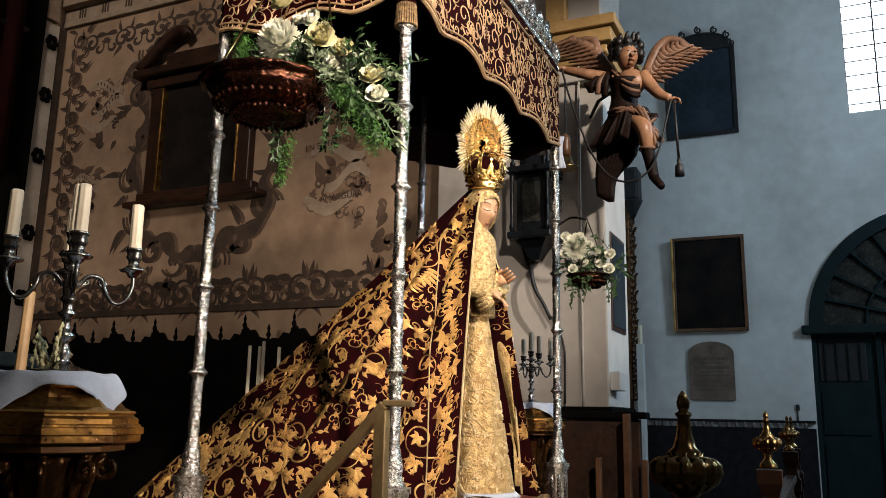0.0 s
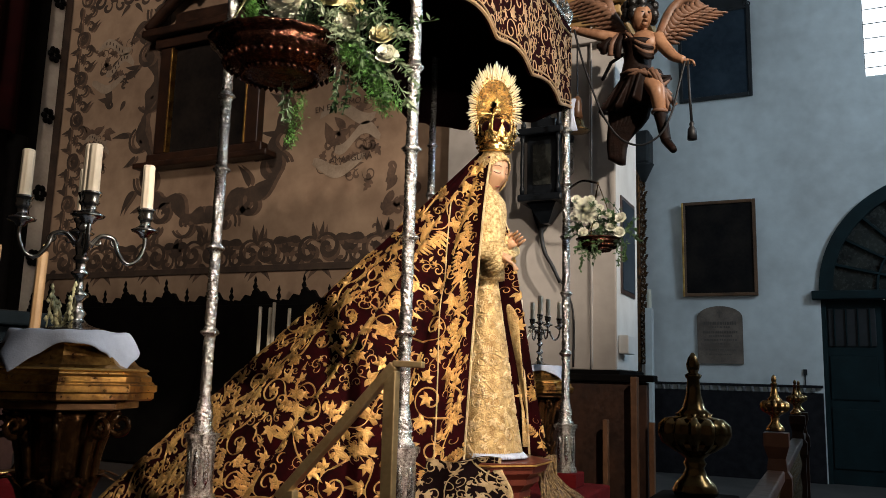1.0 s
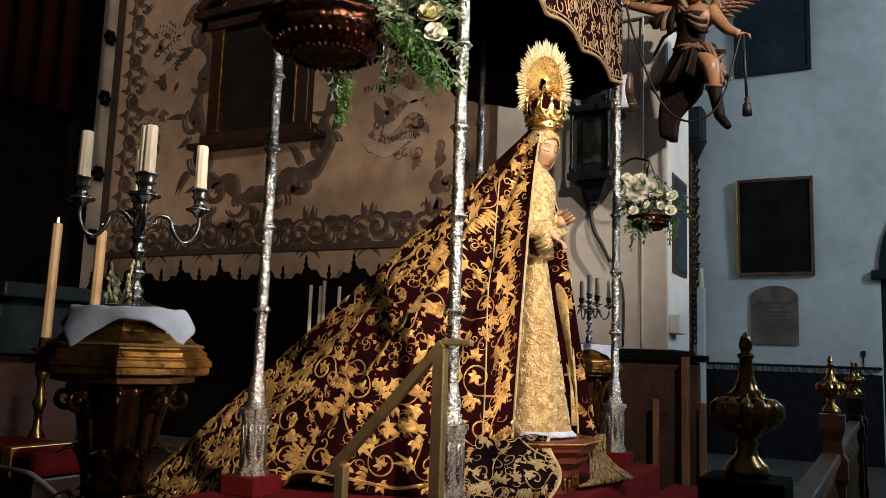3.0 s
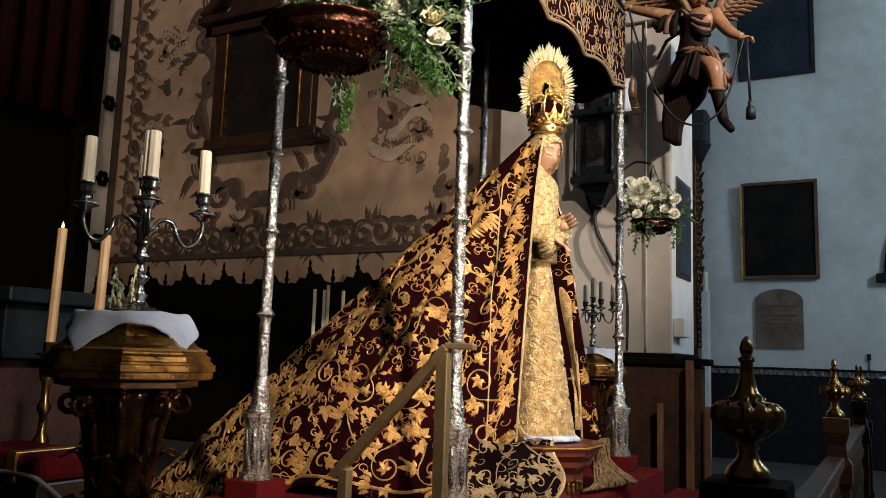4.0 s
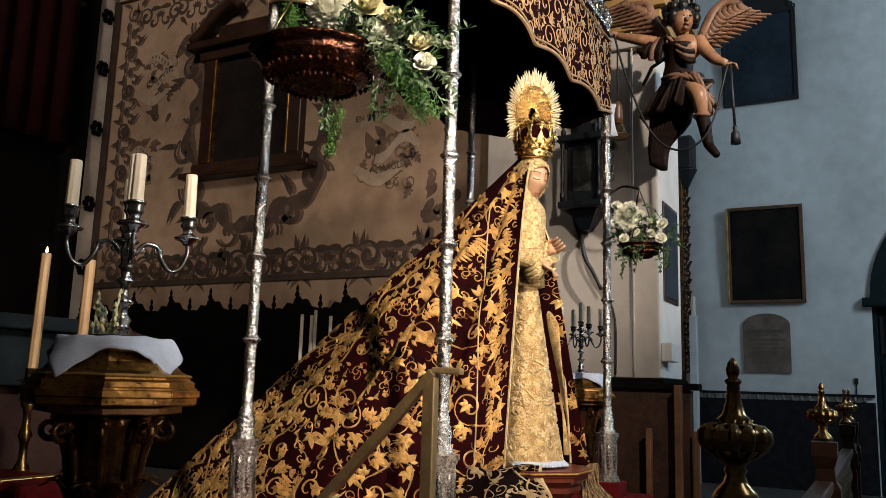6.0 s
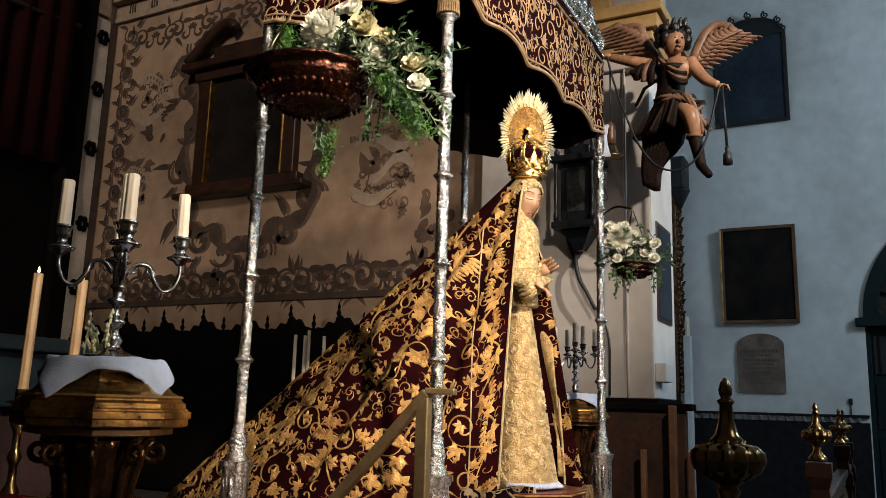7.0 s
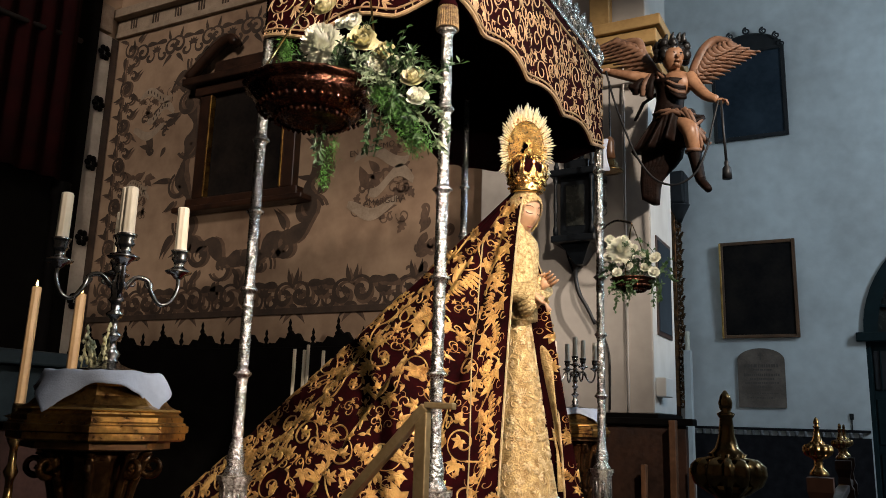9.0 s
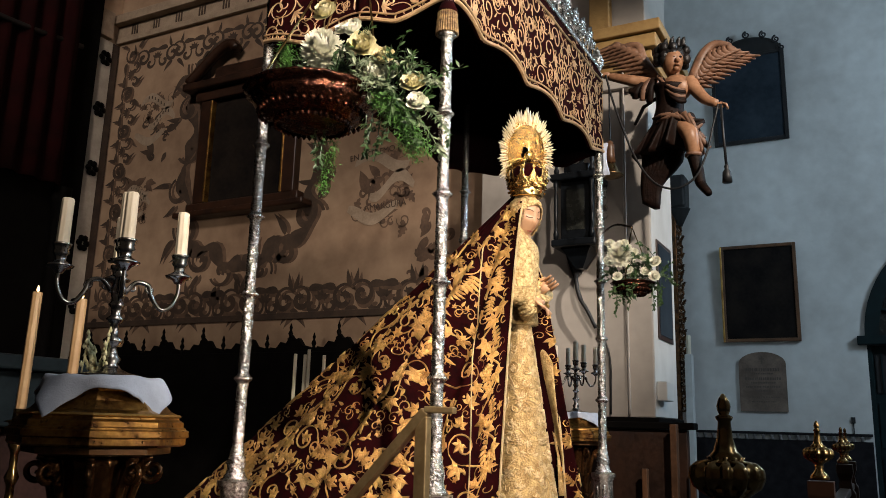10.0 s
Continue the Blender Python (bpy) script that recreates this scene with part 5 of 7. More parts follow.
for y0, y1 in ((1.21, 2.94), (3.06, 4.84), (4.96, 5.44)):
    part("top_rail", box(-0.205, -0.15, y0, y1, 1.29, 1.325, 0.006), M_WOOD, ob, "polished dark top rail")
    part("bottom_rail", box(-0.20, -0.155, y0, y1, 0.52, 0.57, 0.006), M_WOOD, ob)
    k = int((y1 - y0) / 0.09)
    for i in range(k):
        y = y0 + (i + 0.5) * (y1 - y0) / k
        part("baluster", lathe([(0.012, 0.57), (0.02, 0.60), (0.012, 0.65), (0.022, 0.75), (0.026, 0.85), (0.012, 1.0), (0.018, 1.08), (0.010, 1.14), (0.022, 1.19), (0.012, 1.24), (0.018, 1.29)], 8), M_BRASS, ob, smooth=True, at=(-0.1775, y, 0))

# ---- the fresco wall ----
def fresco(name, label, strips, x, z, material, turn=0.0, depth=0.0):
    """Flat painted strokes laid on the wall from a point."""
    bm = bmesh.new()
    c, d = math.cos(turn), math.sin(turn)
    for i, st in enumerate(strips):
        y = FY - 0.002 - depth - 0.0004 * (i % 9)
        lay(bm, [st], lambda px, pz, h: Vector((x + c * px - d * pz, y, z + d * px + c * pz)), 0.0)
    return thing(name, bm, material, label, "fresco", kind="structure")


def frieze(length, step=0.98, s=2.0):
    """Mirrored scrolls either side of a fanned shell, repeated."""
    out = []
    x = step * 0.5
    while x < length - step * 0.3:
        for sg in (-1, 1):
            def at(strips, px, py, ang, k):
                for m in strips:
                    q = moved(m, px, py, ang, k)
                    out.append([((x + sg * a[0], a[1]), (x + sg * b[0], b[1])) for a, b in q])
            wide = scroll(1.3, 0.085, 0.032, 26)
            at([wide], 0.30 + rnd(-0.02, 0.02), rnd(-0.01, 0.03), 0.6, s * 0.86)
            at([scroll(0.9, 0.06, 0.030, 16)], 0.13, -0.08, 2.4, s * 0.85)
            at(palm(), 0.30, 0.0, 1.0 + rnd(-0.4, 0.4), s * 0.42)
            at([drop(0.12, 0.045, 0.6)], 0.20, 0.10, 2.6, s)
            at([drop(0.10, 0.040, -0.6)], 0.40, -0.13, -0.2, s)
            at([drop(0.09, 0.03, 0.4)], 0.44, 0.12, 0.9, s)
        for k in range(5):
            out.append(moved(drop(0.075, 0.034), x, -0.02, 0.5 + 0.535 * k, s * 0.75))
        x += step
    return out


random.seed(41)
wide_scroll = scroll(1.1, 0.085, 0.030, 24)
fresco("fresco_scrolls_bottom", "umber scroll frieze painted along the wall", frieze(6.0, 0.86, 2.3), -9.6, 3.02, M_FRESCO_DARK)
fresco("fresco_shadow_bottom", "ochre shading painted under the scroll frieze", frieze(6.0, 0.86, 2.3), -9.55, 2.975, M_FRESCO_MID, depth=-0.0015)
fresco("fresco_scrolls_side", "umber scroll border painted down the wall edge", frieze(3.75, 0.60, 1.75), -9.46, 3.25, M_FRESCO_DARK, math.pi / 2)
fresco("fresco_shadow_side", "ochre shading painted beside the scroll border", frieze(3.75, 0.60, 1.75), -9.42, 3.22, M_FRESCO_MID, math.pi / 2, -0.0015)
fresco("fresco_scrolls_top", "umber scroll garland painted under the cornice", frieze(5.8, 0.72, 1.9), -9.3, 6.74, M_FRESCO_DARK)

# the great painted frame of scrolls round the picture
for nm, mt, dx, dp in (("fresco_cartouche", M_FRESCO_DARK, 0.0, 0.0), ("fresco_cartouche_shade", M_FRESCO_MID, 0.06, -0.0015)):
    out = []
    random.seed(44)
    for sg in (-1, 1):
        for px, pz, a, k in ((1.05, 1.35, 0.4, 3.0), (1.18, 0.75, 1.9, 2.6), (1.08, 0.15, -0.5, 3.0), (1.22, -0.45, 1.2, 2.6), (1.02, -1.0, 0.2, 3.1), (0.72, -1.42, 1.0, 2.8), (0.32, -1.62, -0.4, 2.6)):
            for m in (wide_scroll, moved(drop(0.13, 0.040, 0.5), 0.06, 0.06, 0.7), moved(drop(0.10, 0.034, -0.5), -0.07, 0.05, 2.3)):
                q = moved(m, px, pz, a, k * 0.88, sg < 0)
                out.append([((sg * c[0], c[1]), (sg * d[0], d[1])) for c, d in q])
            put_in(out, palm(), sg * px, pz, rnd(0, 6), 1.3)
    for sg in (-1, 1):
        line = smooth_path([(sg * a, 0, b) for a, b in ((0.55, 1.62), (0.95, 1.45), (1.00, 1.10), (1.14, 0.80), (1.00, 0.40), (1.10, 0.05), (1.18, -0.35), (0.98, -0.70), (1.08, -1.05), (0.80, -1.30), (0.52, -1.28), (0.30, -1.55), (0.0, -1.50))], 60)
        band = []
        for i, p in enumerate(line):
            d = (line[min(i + 1, 59)] - line[max(i - 1, 0)]).normalized()
            w = 0.075 + 0.04 * math.sin(i * 0.9)
            band.append(((p.x - d.z * w, p.z + d.x * w), (p.x + d.z * w, p.z - d.x * w)))
        out.append(band)
    fresco(nm, "umber scrollwork painted about the framed picture", out, -7.02 + dx, 5.05, mt, 0.0, dp)
# clouded figures painted beside the picture, as plain strokes
for nm, x, z, seed in (("fresco_strokes", -8.75, 5.55, 46), ("fresco_strokes", -9.05, 4.55, 47), ("fresco_strokes", -5.0, 4.15, 48), ("fresco_strokes", -4.3, 3.6, 49)):
    random.seed(seed)
    out = []
    for k in range(9):
        out.append(moved(drop(0.16, 0.075, rnd(-0.6, 0.6)), rnd(-0.22, 0.22), rnd(-0.35, 0.30), rnd(0, 6.28), rnd(1.0, 1.9)))
        out.append(moved(scroll(0.8, 0.06, 0.03, 14), rnd(-0.28, 0.28), rnd(-0.4, 0.35), rnd(0, 6.28), rnd(1.0, 1.6)))
    fresco(nm, "brown shaded strokes of a faded wall painting", out, x, z, M_FRESCO_MID if seed != 46 else M_FRESCO_DARK)


def banner(x, z, s, seed):
    """A painted ribbon with curled ends and bars of writing."""
    random.seed(seed)
    bm = bmesh.new()
    b2 = bmesh.new()
    for k, (dx, dz, ln, am) in enumerate(((0, 0, 0.75, 0.10), (0.15, -0.32, 0.6, -0.12), (-0.1, -0.62, 0.7, 0.08))):
        rows = []
        for i in range(21):
            t = i / 20
            cx = x + s * (dx + (t - 0.5) * ln)
            cz = z + s * (dz + am * math.sin(t * 5.5 + k))
            hh = s * 0.075 * (1 - 0.5 * abs(2 * t - 1) ** 4)
            rows.append((bm.verts.new((cx, FY - 0.006, cz - hh)), bm.verts.new((cx + s * 0.02, FY - 0.006, cz + hh))))
            if 3 < i < 17 and i % 2 and k < 2 and s < 1:
                add_box(b2, cx - 0.010 * s, cx + 0.010 * s, FY - 0.010, FY - 0.0072, cz - hh * 0.35, cz + hh * 0.35)
        for a, c in zip(rows, rows[1:]):
            bm.faces.new((a[0], c[0], c[1], a[1]))
    ob = thing("fresco_banner", bm, M_FRESCO_PALE, "pale ribbon with faded lettering painted on the wall", "fresco", kind="structure")
    part("lettering", b2, M_FRESCO_DARK, ob, kind="stuff")
    bm = bmesh.new()
    for k in range(9):
        c = Vector((x + s * rnd(-0.35, 0.35), FY - 0.004, z + s * rnd(-0.8, 0.15)))
        def put(px, py, h, c=c):
            return Vector((c.x + px, FY - 0.0035, c.z + py))
        lay(bm, [moved(m, 0, 0, rnd(0, 6), 2.2 * s) for m in (LEAF, SMALL)], put, 0)
    thing("fresco_shading", bm, M_FRESCO_MID, "umber shading strokes painted about a ribbon", "fresco", kind="structure")


banner(-8.85, 6.02, 0.85, 51)
banner(-4.98, 4.62, 1.0, 52)
banner(-9.05, 4.70, 0.6, 53)
for words, x, z, tilt in (("EN EXTREMO DE", -5.42, 4.66, 0.10), ("AMARGURA", -5.18, 4.02, 0.04)):
    txt = bpy.data.curves.new("ribbon_words", "FONT")
    txt.body, txt.size = words, 0.105
    txt.materials.append(M_FRESCO_DARK)
    ob = tagged(new("painted_words", txt), "dark painted words on a faded ribbon", "lettering", kind="structure")
    ob.matrix_basis = Matrix.Translation((x, FY - 0.0125, z)) @ Euler((math.pi / 2, -tilt, 0)).to_matrix().to_4x4()

# cornice with painted blocks, and the pale band over the stalls
bm = bmesh.new()
add_box(bm, -9.8, -3.45, FY - 0.06, FY - 0.0005, 7.08, 7.16, 0.006)
add_box(bm, -9.8, -3.45, FY - 0.04, FY - 0.0005, 7.16, 7.36, 0.006)
add_box(bm, -9.8, -3.45, FY - 0.16, FY - 0.0005, 7.36, 7.50, 0.01)
add_box(bm, -9.799, -9.70, 6.6, FY - 0.2, 7.08, 7.50, 0.006)
thing("fresco_cornice", bm, M_FRESCO_PALE, "pale moulded cornice over the frescoes", "cornice", kind="structure")
bm = bmesh.new()
for k in range(14):
    for j in range(3):
        x = -9.5 + 0.45 * k + 0.05 * j
        add_box(bm, x, x + 0.025, FY - 0.048, FY - 0.0405, 7.19, 7.33)
thing("cornice_blocks", bm, M_FRESCO_DARK, "dark triglyph strokes on the cornice", "ornament", kind="structure")
thing("fresco_base_line", box(-9.8, -3.45, FY - 0.02, FY - 0.0005, 2.78, 2.86, 0.004), M_FRESCO_DARK, "dark line under the scroll frieze", "trim", kind="structure")

# corner pilaster with small dark bosses, beside the altarpiece
bm = box(-9.797, -9.74, 7.36, 7.60, 0.5, 7.05, 0.006)
thing("corner_pilaster", bm, M_PALESTRIP, "pale strip pilaster beside the altarpiece", "pilaster", kind="structure")
bm = box(-9.798, -9.755, 7.61, FY - 0.02, 0.5, 7.05, 0.004)
thing("corner_pilaster_edge", bm, M_FRESCO_DARK, "dark painted edge of the corner pilaster", "pilaster", kind="structure")
random.seed(60)
for z in (3.05, 3.95, 5.05, 5.95, 6.75):
    ob = holder("dark_rosette", "dark carved rosette on the corner pilaster", "rosette", group="rosettes of the pilaster")
    for k in range(6):
        a = math.pi / 3 * k
        bm = lathe([(0.002, 0), (0.045, 0.01), (0.05, 0.03), (0.002, 0.05)], 8)
        part("petal", bm, M_BLACK, ob, smooth=True, at=Matrix.Translation((-9.742, 7.48 + 0.06 * math.cos(a), z + 0.075 * math.sin(a))) @ Euler((0, math.pi / 2, 0)).to_matrix().to_4x4())

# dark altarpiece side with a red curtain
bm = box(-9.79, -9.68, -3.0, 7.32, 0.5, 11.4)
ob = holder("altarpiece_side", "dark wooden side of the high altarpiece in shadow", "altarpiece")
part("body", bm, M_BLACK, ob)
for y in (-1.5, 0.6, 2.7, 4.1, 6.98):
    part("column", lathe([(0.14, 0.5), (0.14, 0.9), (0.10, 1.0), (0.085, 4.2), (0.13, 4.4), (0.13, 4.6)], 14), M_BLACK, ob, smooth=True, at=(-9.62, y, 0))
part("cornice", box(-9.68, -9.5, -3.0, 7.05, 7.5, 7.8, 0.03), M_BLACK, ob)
def curtain_fn(u, v):
    return Vector((-9.52 + 0.05 * math.sin(u * 55) , 4.2 + 2.7 * u, 9.5 - 4.9 * v))
thing("red_curtain", sheet_mesh(curtain_fn, 140, 8, 0.01), M_CURTAIN, "dark red hanging curtain in heavy folds", "curtain")
thing("curtain_rod", tube(smooth_path([(-9.62, 3.9, 6.75), (-9.46, 5.5, 6.5), (-9.62, 7.0, 6.7)], 14), 0.04, 8), M_IRON, "dark rod across the red curtain", "rod", smooth=True)
ob = holder("gilt_bracket", "gilded carved bracket on the altarpiece", "ornament")
bm = bmesh.new()
for k in range(5):
    volute(bm, (-9.50, 5.50 - 0.02 * k, 5.85 - 0.22 * k), (0, 1, 0), 0.10)
part("carving", bm, M_GILTOLD, ob, smooth=True)
part("back", box(-9.69, -9.52, 5.2, 5.52, 4.75, 6.1, 0.02), M_GILTOLD, ob)

# framed picture with a broken pediment
ob = holder("framed_picture", "darkened picture in a heavy pedimented wooden frame", "picture")
part("canvas", box(-7.66, -6.38, FY - 0.05, FY - 0.02, 4.36, 5.80), M_CANVAS, ob, "blackened canvas")
for nm, b2 in (("stile", (-7.86, -7.66)), ("stile", (-6.38, -6.18))):
    part(nm, box(b2[0], b2[1], FY - 0.12, FY - 0.002, 4.36, 5.80, 0.015), M_WOOD, ob)
for x in (-7.665, -6.395):
    part("gilt_slip", box(x, x + 0.03, FY - 0.135, FY - 0.05, 4.37, 5.79, 0.006), M_GILTOLD, ob, "thin gilt slip")
part("rail", box(-7.95, -6.09, FY - 0.14, FY - 0.002, 4.24, 4.358, 0.015), M_WOOD, ob)
part("sill", box(-8.1, -5.95, FY - 0.22, FY - 0.002, 4.16, 4.238, 0.02), M_WOOD, ob)
part("head", box(-7.95, -6.09, FY - 0.14, FY - 0.002, 5.802, 5.95, 0.015), M_WOOD, ob)
part("entablature", box(-8.12, -5.92, FY - 0.24, FY - 0.002, 5.952, 6.06, 0.02), M_WOOD, ob)
for sg in (-1, 1):
    b2 = bmesh.new()
    c = -7.02
    add_tube(b2, smooth_path([(c + sg * 1.08, FY - 0.14, 6.10), (c + sg * 0.85, FY - 0.14, 6.28), (c + sg * 0.55, FY - 0.14, 6.50), (c + sg * 0.35, FY - 0.14, 6.55), (c + sg * 0.25, FY - 0.14, 6.46)], 16), 0.075, 8)
    part("pediment_scroll", b2, M_WOOD, ob, "scrolled half of the pediment", smooth=True)
part("pediment_field", box(-7.7, -6.34, FY - 0.08, FY - 0.002, 6.062, 6.30, 0.02), M_WOOD, ob)

# choir stalls along the fresco wall
stall = holder("choir_stall", "black choir stalls with carved pinnacled cresting", "stall")
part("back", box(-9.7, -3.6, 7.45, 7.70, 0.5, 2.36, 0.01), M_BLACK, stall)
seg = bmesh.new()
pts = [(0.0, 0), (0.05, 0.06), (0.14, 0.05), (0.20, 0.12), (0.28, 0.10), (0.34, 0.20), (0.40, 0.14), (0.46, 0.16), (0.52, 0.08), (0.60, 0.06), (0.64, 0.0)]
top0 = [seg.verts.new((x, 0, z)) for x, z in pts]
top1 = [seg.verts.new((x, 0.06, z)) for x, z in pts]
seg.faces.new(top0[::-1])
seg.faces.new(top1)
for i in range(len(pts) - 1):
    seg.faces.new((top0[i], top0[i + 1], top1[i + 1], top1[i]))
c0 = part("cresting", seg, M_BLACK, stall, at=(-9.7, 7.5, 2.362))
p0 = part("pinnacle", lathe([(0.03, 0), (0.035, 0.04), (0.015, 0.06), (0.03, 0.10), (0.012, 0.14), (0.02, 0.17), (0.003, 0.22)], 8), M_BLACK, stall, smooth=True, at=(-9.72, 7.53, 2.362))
for k in range(1, 9):
    again(c0, stall, pose(-9.7 + 0.68 * k, 7.5, 2.362))
    again(p0, stall, pose(-9.72 + 0.68 * k, 7.53, 2.362))
    again(p0, stall, pose(-9.38 + 0.68 * (k - 1), 7.53, 2.48))

# ---- pier: wooden screen, bracket, wires, side picture ----
ob = holder("wooden_screen", "dark varnished wooden screen with upright boards", "screen")
part("panel", box(-2.5, -1.30, 6.5, 6.58, 0.5, 1.60, 0.008), M_WOOD, ob)
part("cap", box(-2.55, -1.24, 6.44, 6.62, 1.602, 1.655, 0.01), M_BLACK, ob, "black capping")
part("board", box(-1.385, -1.335, 6.28, 6.36, 0.5, 1.64, 0.006), M_WOODMID, ob, "pale upright board")
part("board", box(-1.60, -1.56, 6.28, 6.34, 0.5, 1.31, 0.006), M_WOODMID, ob, "short upright board")
part("board", box(-1.27, -1.23, 6.38, 6.44, 0.5, 1.30, 0.006), M_WOODMID, ob, "short upright board")

M_SHRINE = mat("ebonised_shrine_wood", (0.007, 0.009, 0.012), (0.003, 0.004, 0.005), 0.35, scale=6, spec=0.2)
ob = holder("wall_shrine", "dark carved wooden wall shrine on the pier", "shrine")
part("body", box(-2.46, -2.17, PY - 0.38, PY - 0.061, 3.27, 3.82, 0.008), M_SHRINE, ob)
part("glass", box(-2.40, -2.23, PY - 0.386, PY - 0.3805, 3.36, 3.74), M_DIMGLASS, ob, "dim glass front")
part("side_glass", box(-2.1695, -2.164, PY - 0.32, PY - 0.12, 3.36, 3.74), M_DIMGLASS, ob, "dim side glass")
part("canopy", box(-2.54, -2.10, PY - 0.46, PY - 0.061, 3.822, 3.89, 0.015), M_SHRINE, ob)
part("attic", box(-2.44, -2.19, PY - 0.36, PY - 0.061, 3.892, 4.00, 0.02), M_SHRINE, ob)
part("shelf", box(-2.53, -2.11, PY - 0.45, PY - 0.061, 3.20, 3.268, 0.015), M_SHRINE, ob)
part("corbel", lathe([(0.05, 3.02), (0.10, 3.08), (0.15, 3.15), (0.20, 3.198)], 4, square=True), M_SHRINE, ob, at=(-2.32, PY - 0.24, 0))
for x in (-2.49, -2.15):
    part("post", lathe([(0.022, 3.27), (0.026, 3.32), (0.014, 3.36), (0.020, 3.55), (0.014, 3.74), (0.026, 3.79), (0.022, 3.82)], 10), M_SHRINE, ob, smooth=True, at=(x, PY - 0.42, 0))
    part("pinnacle", lathe([(0.022, 3.89), (0.028, 3.93), (0.012, 3.96), (0.024, 4.01), (0.009, 4.06), (0.002, 4.11)], 10), M_SHRINE, ob, smooth=True, at=(x, PY - 0.40, 0))
part("finial", lathe([(0.05, 4.002), (0.06, 4.03), (0.02, 4.06), (0.04, 4.11), (0.012, 4.16), (0.002, 4.20)], 10), M_SHRINE, ob, smooth=True, at=(-2.315, PY - 0.2, 0))
for nm, p in (("wall_cable", [(-2.53, 7.2, 3.55), (-2.50, 7.21, 3.2), (-2.42, 7.21, 2.95), (-2.31, 7.21, 2.64), (-2.18, 7.21, 2.44), (-2.1, 7.21, 2.2), (-2.1, 7.21, 1.72)]), ("wall_cable", [(-1.93, 7.21, 5.0), (-1.932, 7.21, 3.4), (-1.93, 7.21, 1.72)])):
    thing(nm, tube(smooth_path(p, 24), 0.010, 6), M_IRON if nm and p[0][0] < -2 else M_STONE, "thin cable running down the pier", "cable", "cables on the pier", smooth=True)
bm = tube(smooth_path([(-2.37, 7.2, 3.02), (-2.36, 7.05, 2.95), (-2.32, 7.02, 2.76), (-2.24, 7.02, 2.62), (-2.18, 7.05, 2.47)], 14), lambda t: 0.022 - 0.008 * t, 8)
thing("iron_hook", bm, M_IRON, "black iron hook on the pier", "hook", smooth=True)
ob = holder("side_picture", "blue grey print in a thin frame on the pier side", "picture")
part("print", box(PX + 0.012, PX + 0.026, 7.50, 8.00, 2.45, 3.30), M_BLUECANVAS, ob)
part("frame", box(PX + 0.007, PX + 0.020, 7.46, 8.04, 2.41, 3.34, 0.004), M_WOOD, ob)
thing("pier_box", box(PX + 0.007, PX + 0.10, 7.35, 7.62, 1.85, 2.02, 0.01), M_PLASTER, "small white box on the pier side", "box")

# ---- hanging bell beside the pole ----
ob = holder("hanging_bell", "bronze bell with a red tassel hanging on a cord", "bell")
ob.matrix_basis = Matrix.Translation((-1.868, 6.52, -0.318)) @ Matrix.Scale(1.22, 4)
part("cord", tube([(0, 0, 3.5), (0.0, 0.0, 3.97)], 0.006, 6), M_IRON, ob)
part("tassel", lathe([(0.012, 3.55), (0.03, 3.53), (0.036, 3.50), (0.034, 3.44), (0.04, 3.39)], 12), M_WOODMID, ob, "reddish cord tassel", smooth=True)
part("bell_cup", lathe([(0.02, 3.39), (0.04, 3.375), (0.05, 3.35), (0.06, 3.32), (0.09, 3.30), (0.092, 3.294), (0.06, 3.30)], 20), M_BRASS, ob, smooth=True)
for k in range(5):
    part("chain_ring", tube([(0.022 * math.cos(a * 0.5236), 0.004, 3.22 - 0.052 * k + 0.026 * math.sin(a * 0.5236)) for a in range(13)], 0.003, 5), M_SILVERP, ob, at=(-0.05, 0, 0))
ob = holder("pole_ribbon", "white and red ribbon tied at a canopy pole", "ribbon", (AX, BY, 0))
bm = bmesh.new()
for k in range(10):
    add_tube(bm, smooth_path([(0.03 + 0.003 * k, 0.01, 3.46), (0.04 + 0.004 * math.sin(k), 0.0, 3.36), (0.03 + 0.004 * k, 0.01, 3.24)], 6), 0.009, 5)
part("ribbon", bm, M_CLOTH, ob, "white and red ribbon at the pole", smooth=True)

# ---- nave wall ----
def flat_picture(name, label, x0, x1, z0, z1, material, fr, tilt=0.03, w=0.06):
    ob = holder(name, label, "painting", (0, WY, z0), group="")
    ob.matrix_basis = pose(0, WY - 0.006, z0, math.degrees(tilt), 0, 0)
    h = z1 - z0
    part("canvas", box(x0 + w * 0.7, x1 - w * 0.7, -0.05, -0.01, w * 0.7, h - w * 0.7), material, ob)
    for (a, b, c, d) in ((x0, x0 + w, 0, h), (x1 - w, x1, 0, h), (x0 + w, x1 - w, 0, w), (x0 + w, x1 - w, h - w, h)):
        part("frame_bar", box(a, b, -0.075, -0.004, c, d, 0.008), fr, ob)
    return ob


pa = flat_picture("oil_painting", "large blackened oil painting in a thin dark frame", -2.390, -1.10, 3.19, 4.95, M_CANVAS, M_WOODMID)
part("gilt_slip", box(-2.40, -2.365, -0.082, -0.02, 0.0, 1.75, 0.006), M_GILT, pa, "worn gilt edge")
pb = flat_picture("arched_painting", "dark blue painting with a carved crest on its frame", -2.40, -1.08, 6.92, 8.68, M_BLUECANVAS, M_IRON, 0.04, 0.07)
bm = bmesh.new()
add_lathe(bm, [(0.62, 0), (0.60, 0.03), (0.50, 0.06), (0.002, 0.06)], 24, Matrix.Translation((-1.72, 0.03, 1.76)) @ Euler((math.pi / 2, 0, 0)).to_matrix().to_4x4() @ Matrix.Diagonal((1, 0.58, 1, 1)))
for k in range(7):
    a = math.pi * k / 6
    volute(bm, (-1.72 + 0.6 * math.cos(a), -0.06, 1.78 + 0.36 * math.sin(a)), (1, 0, 0), 0.07)
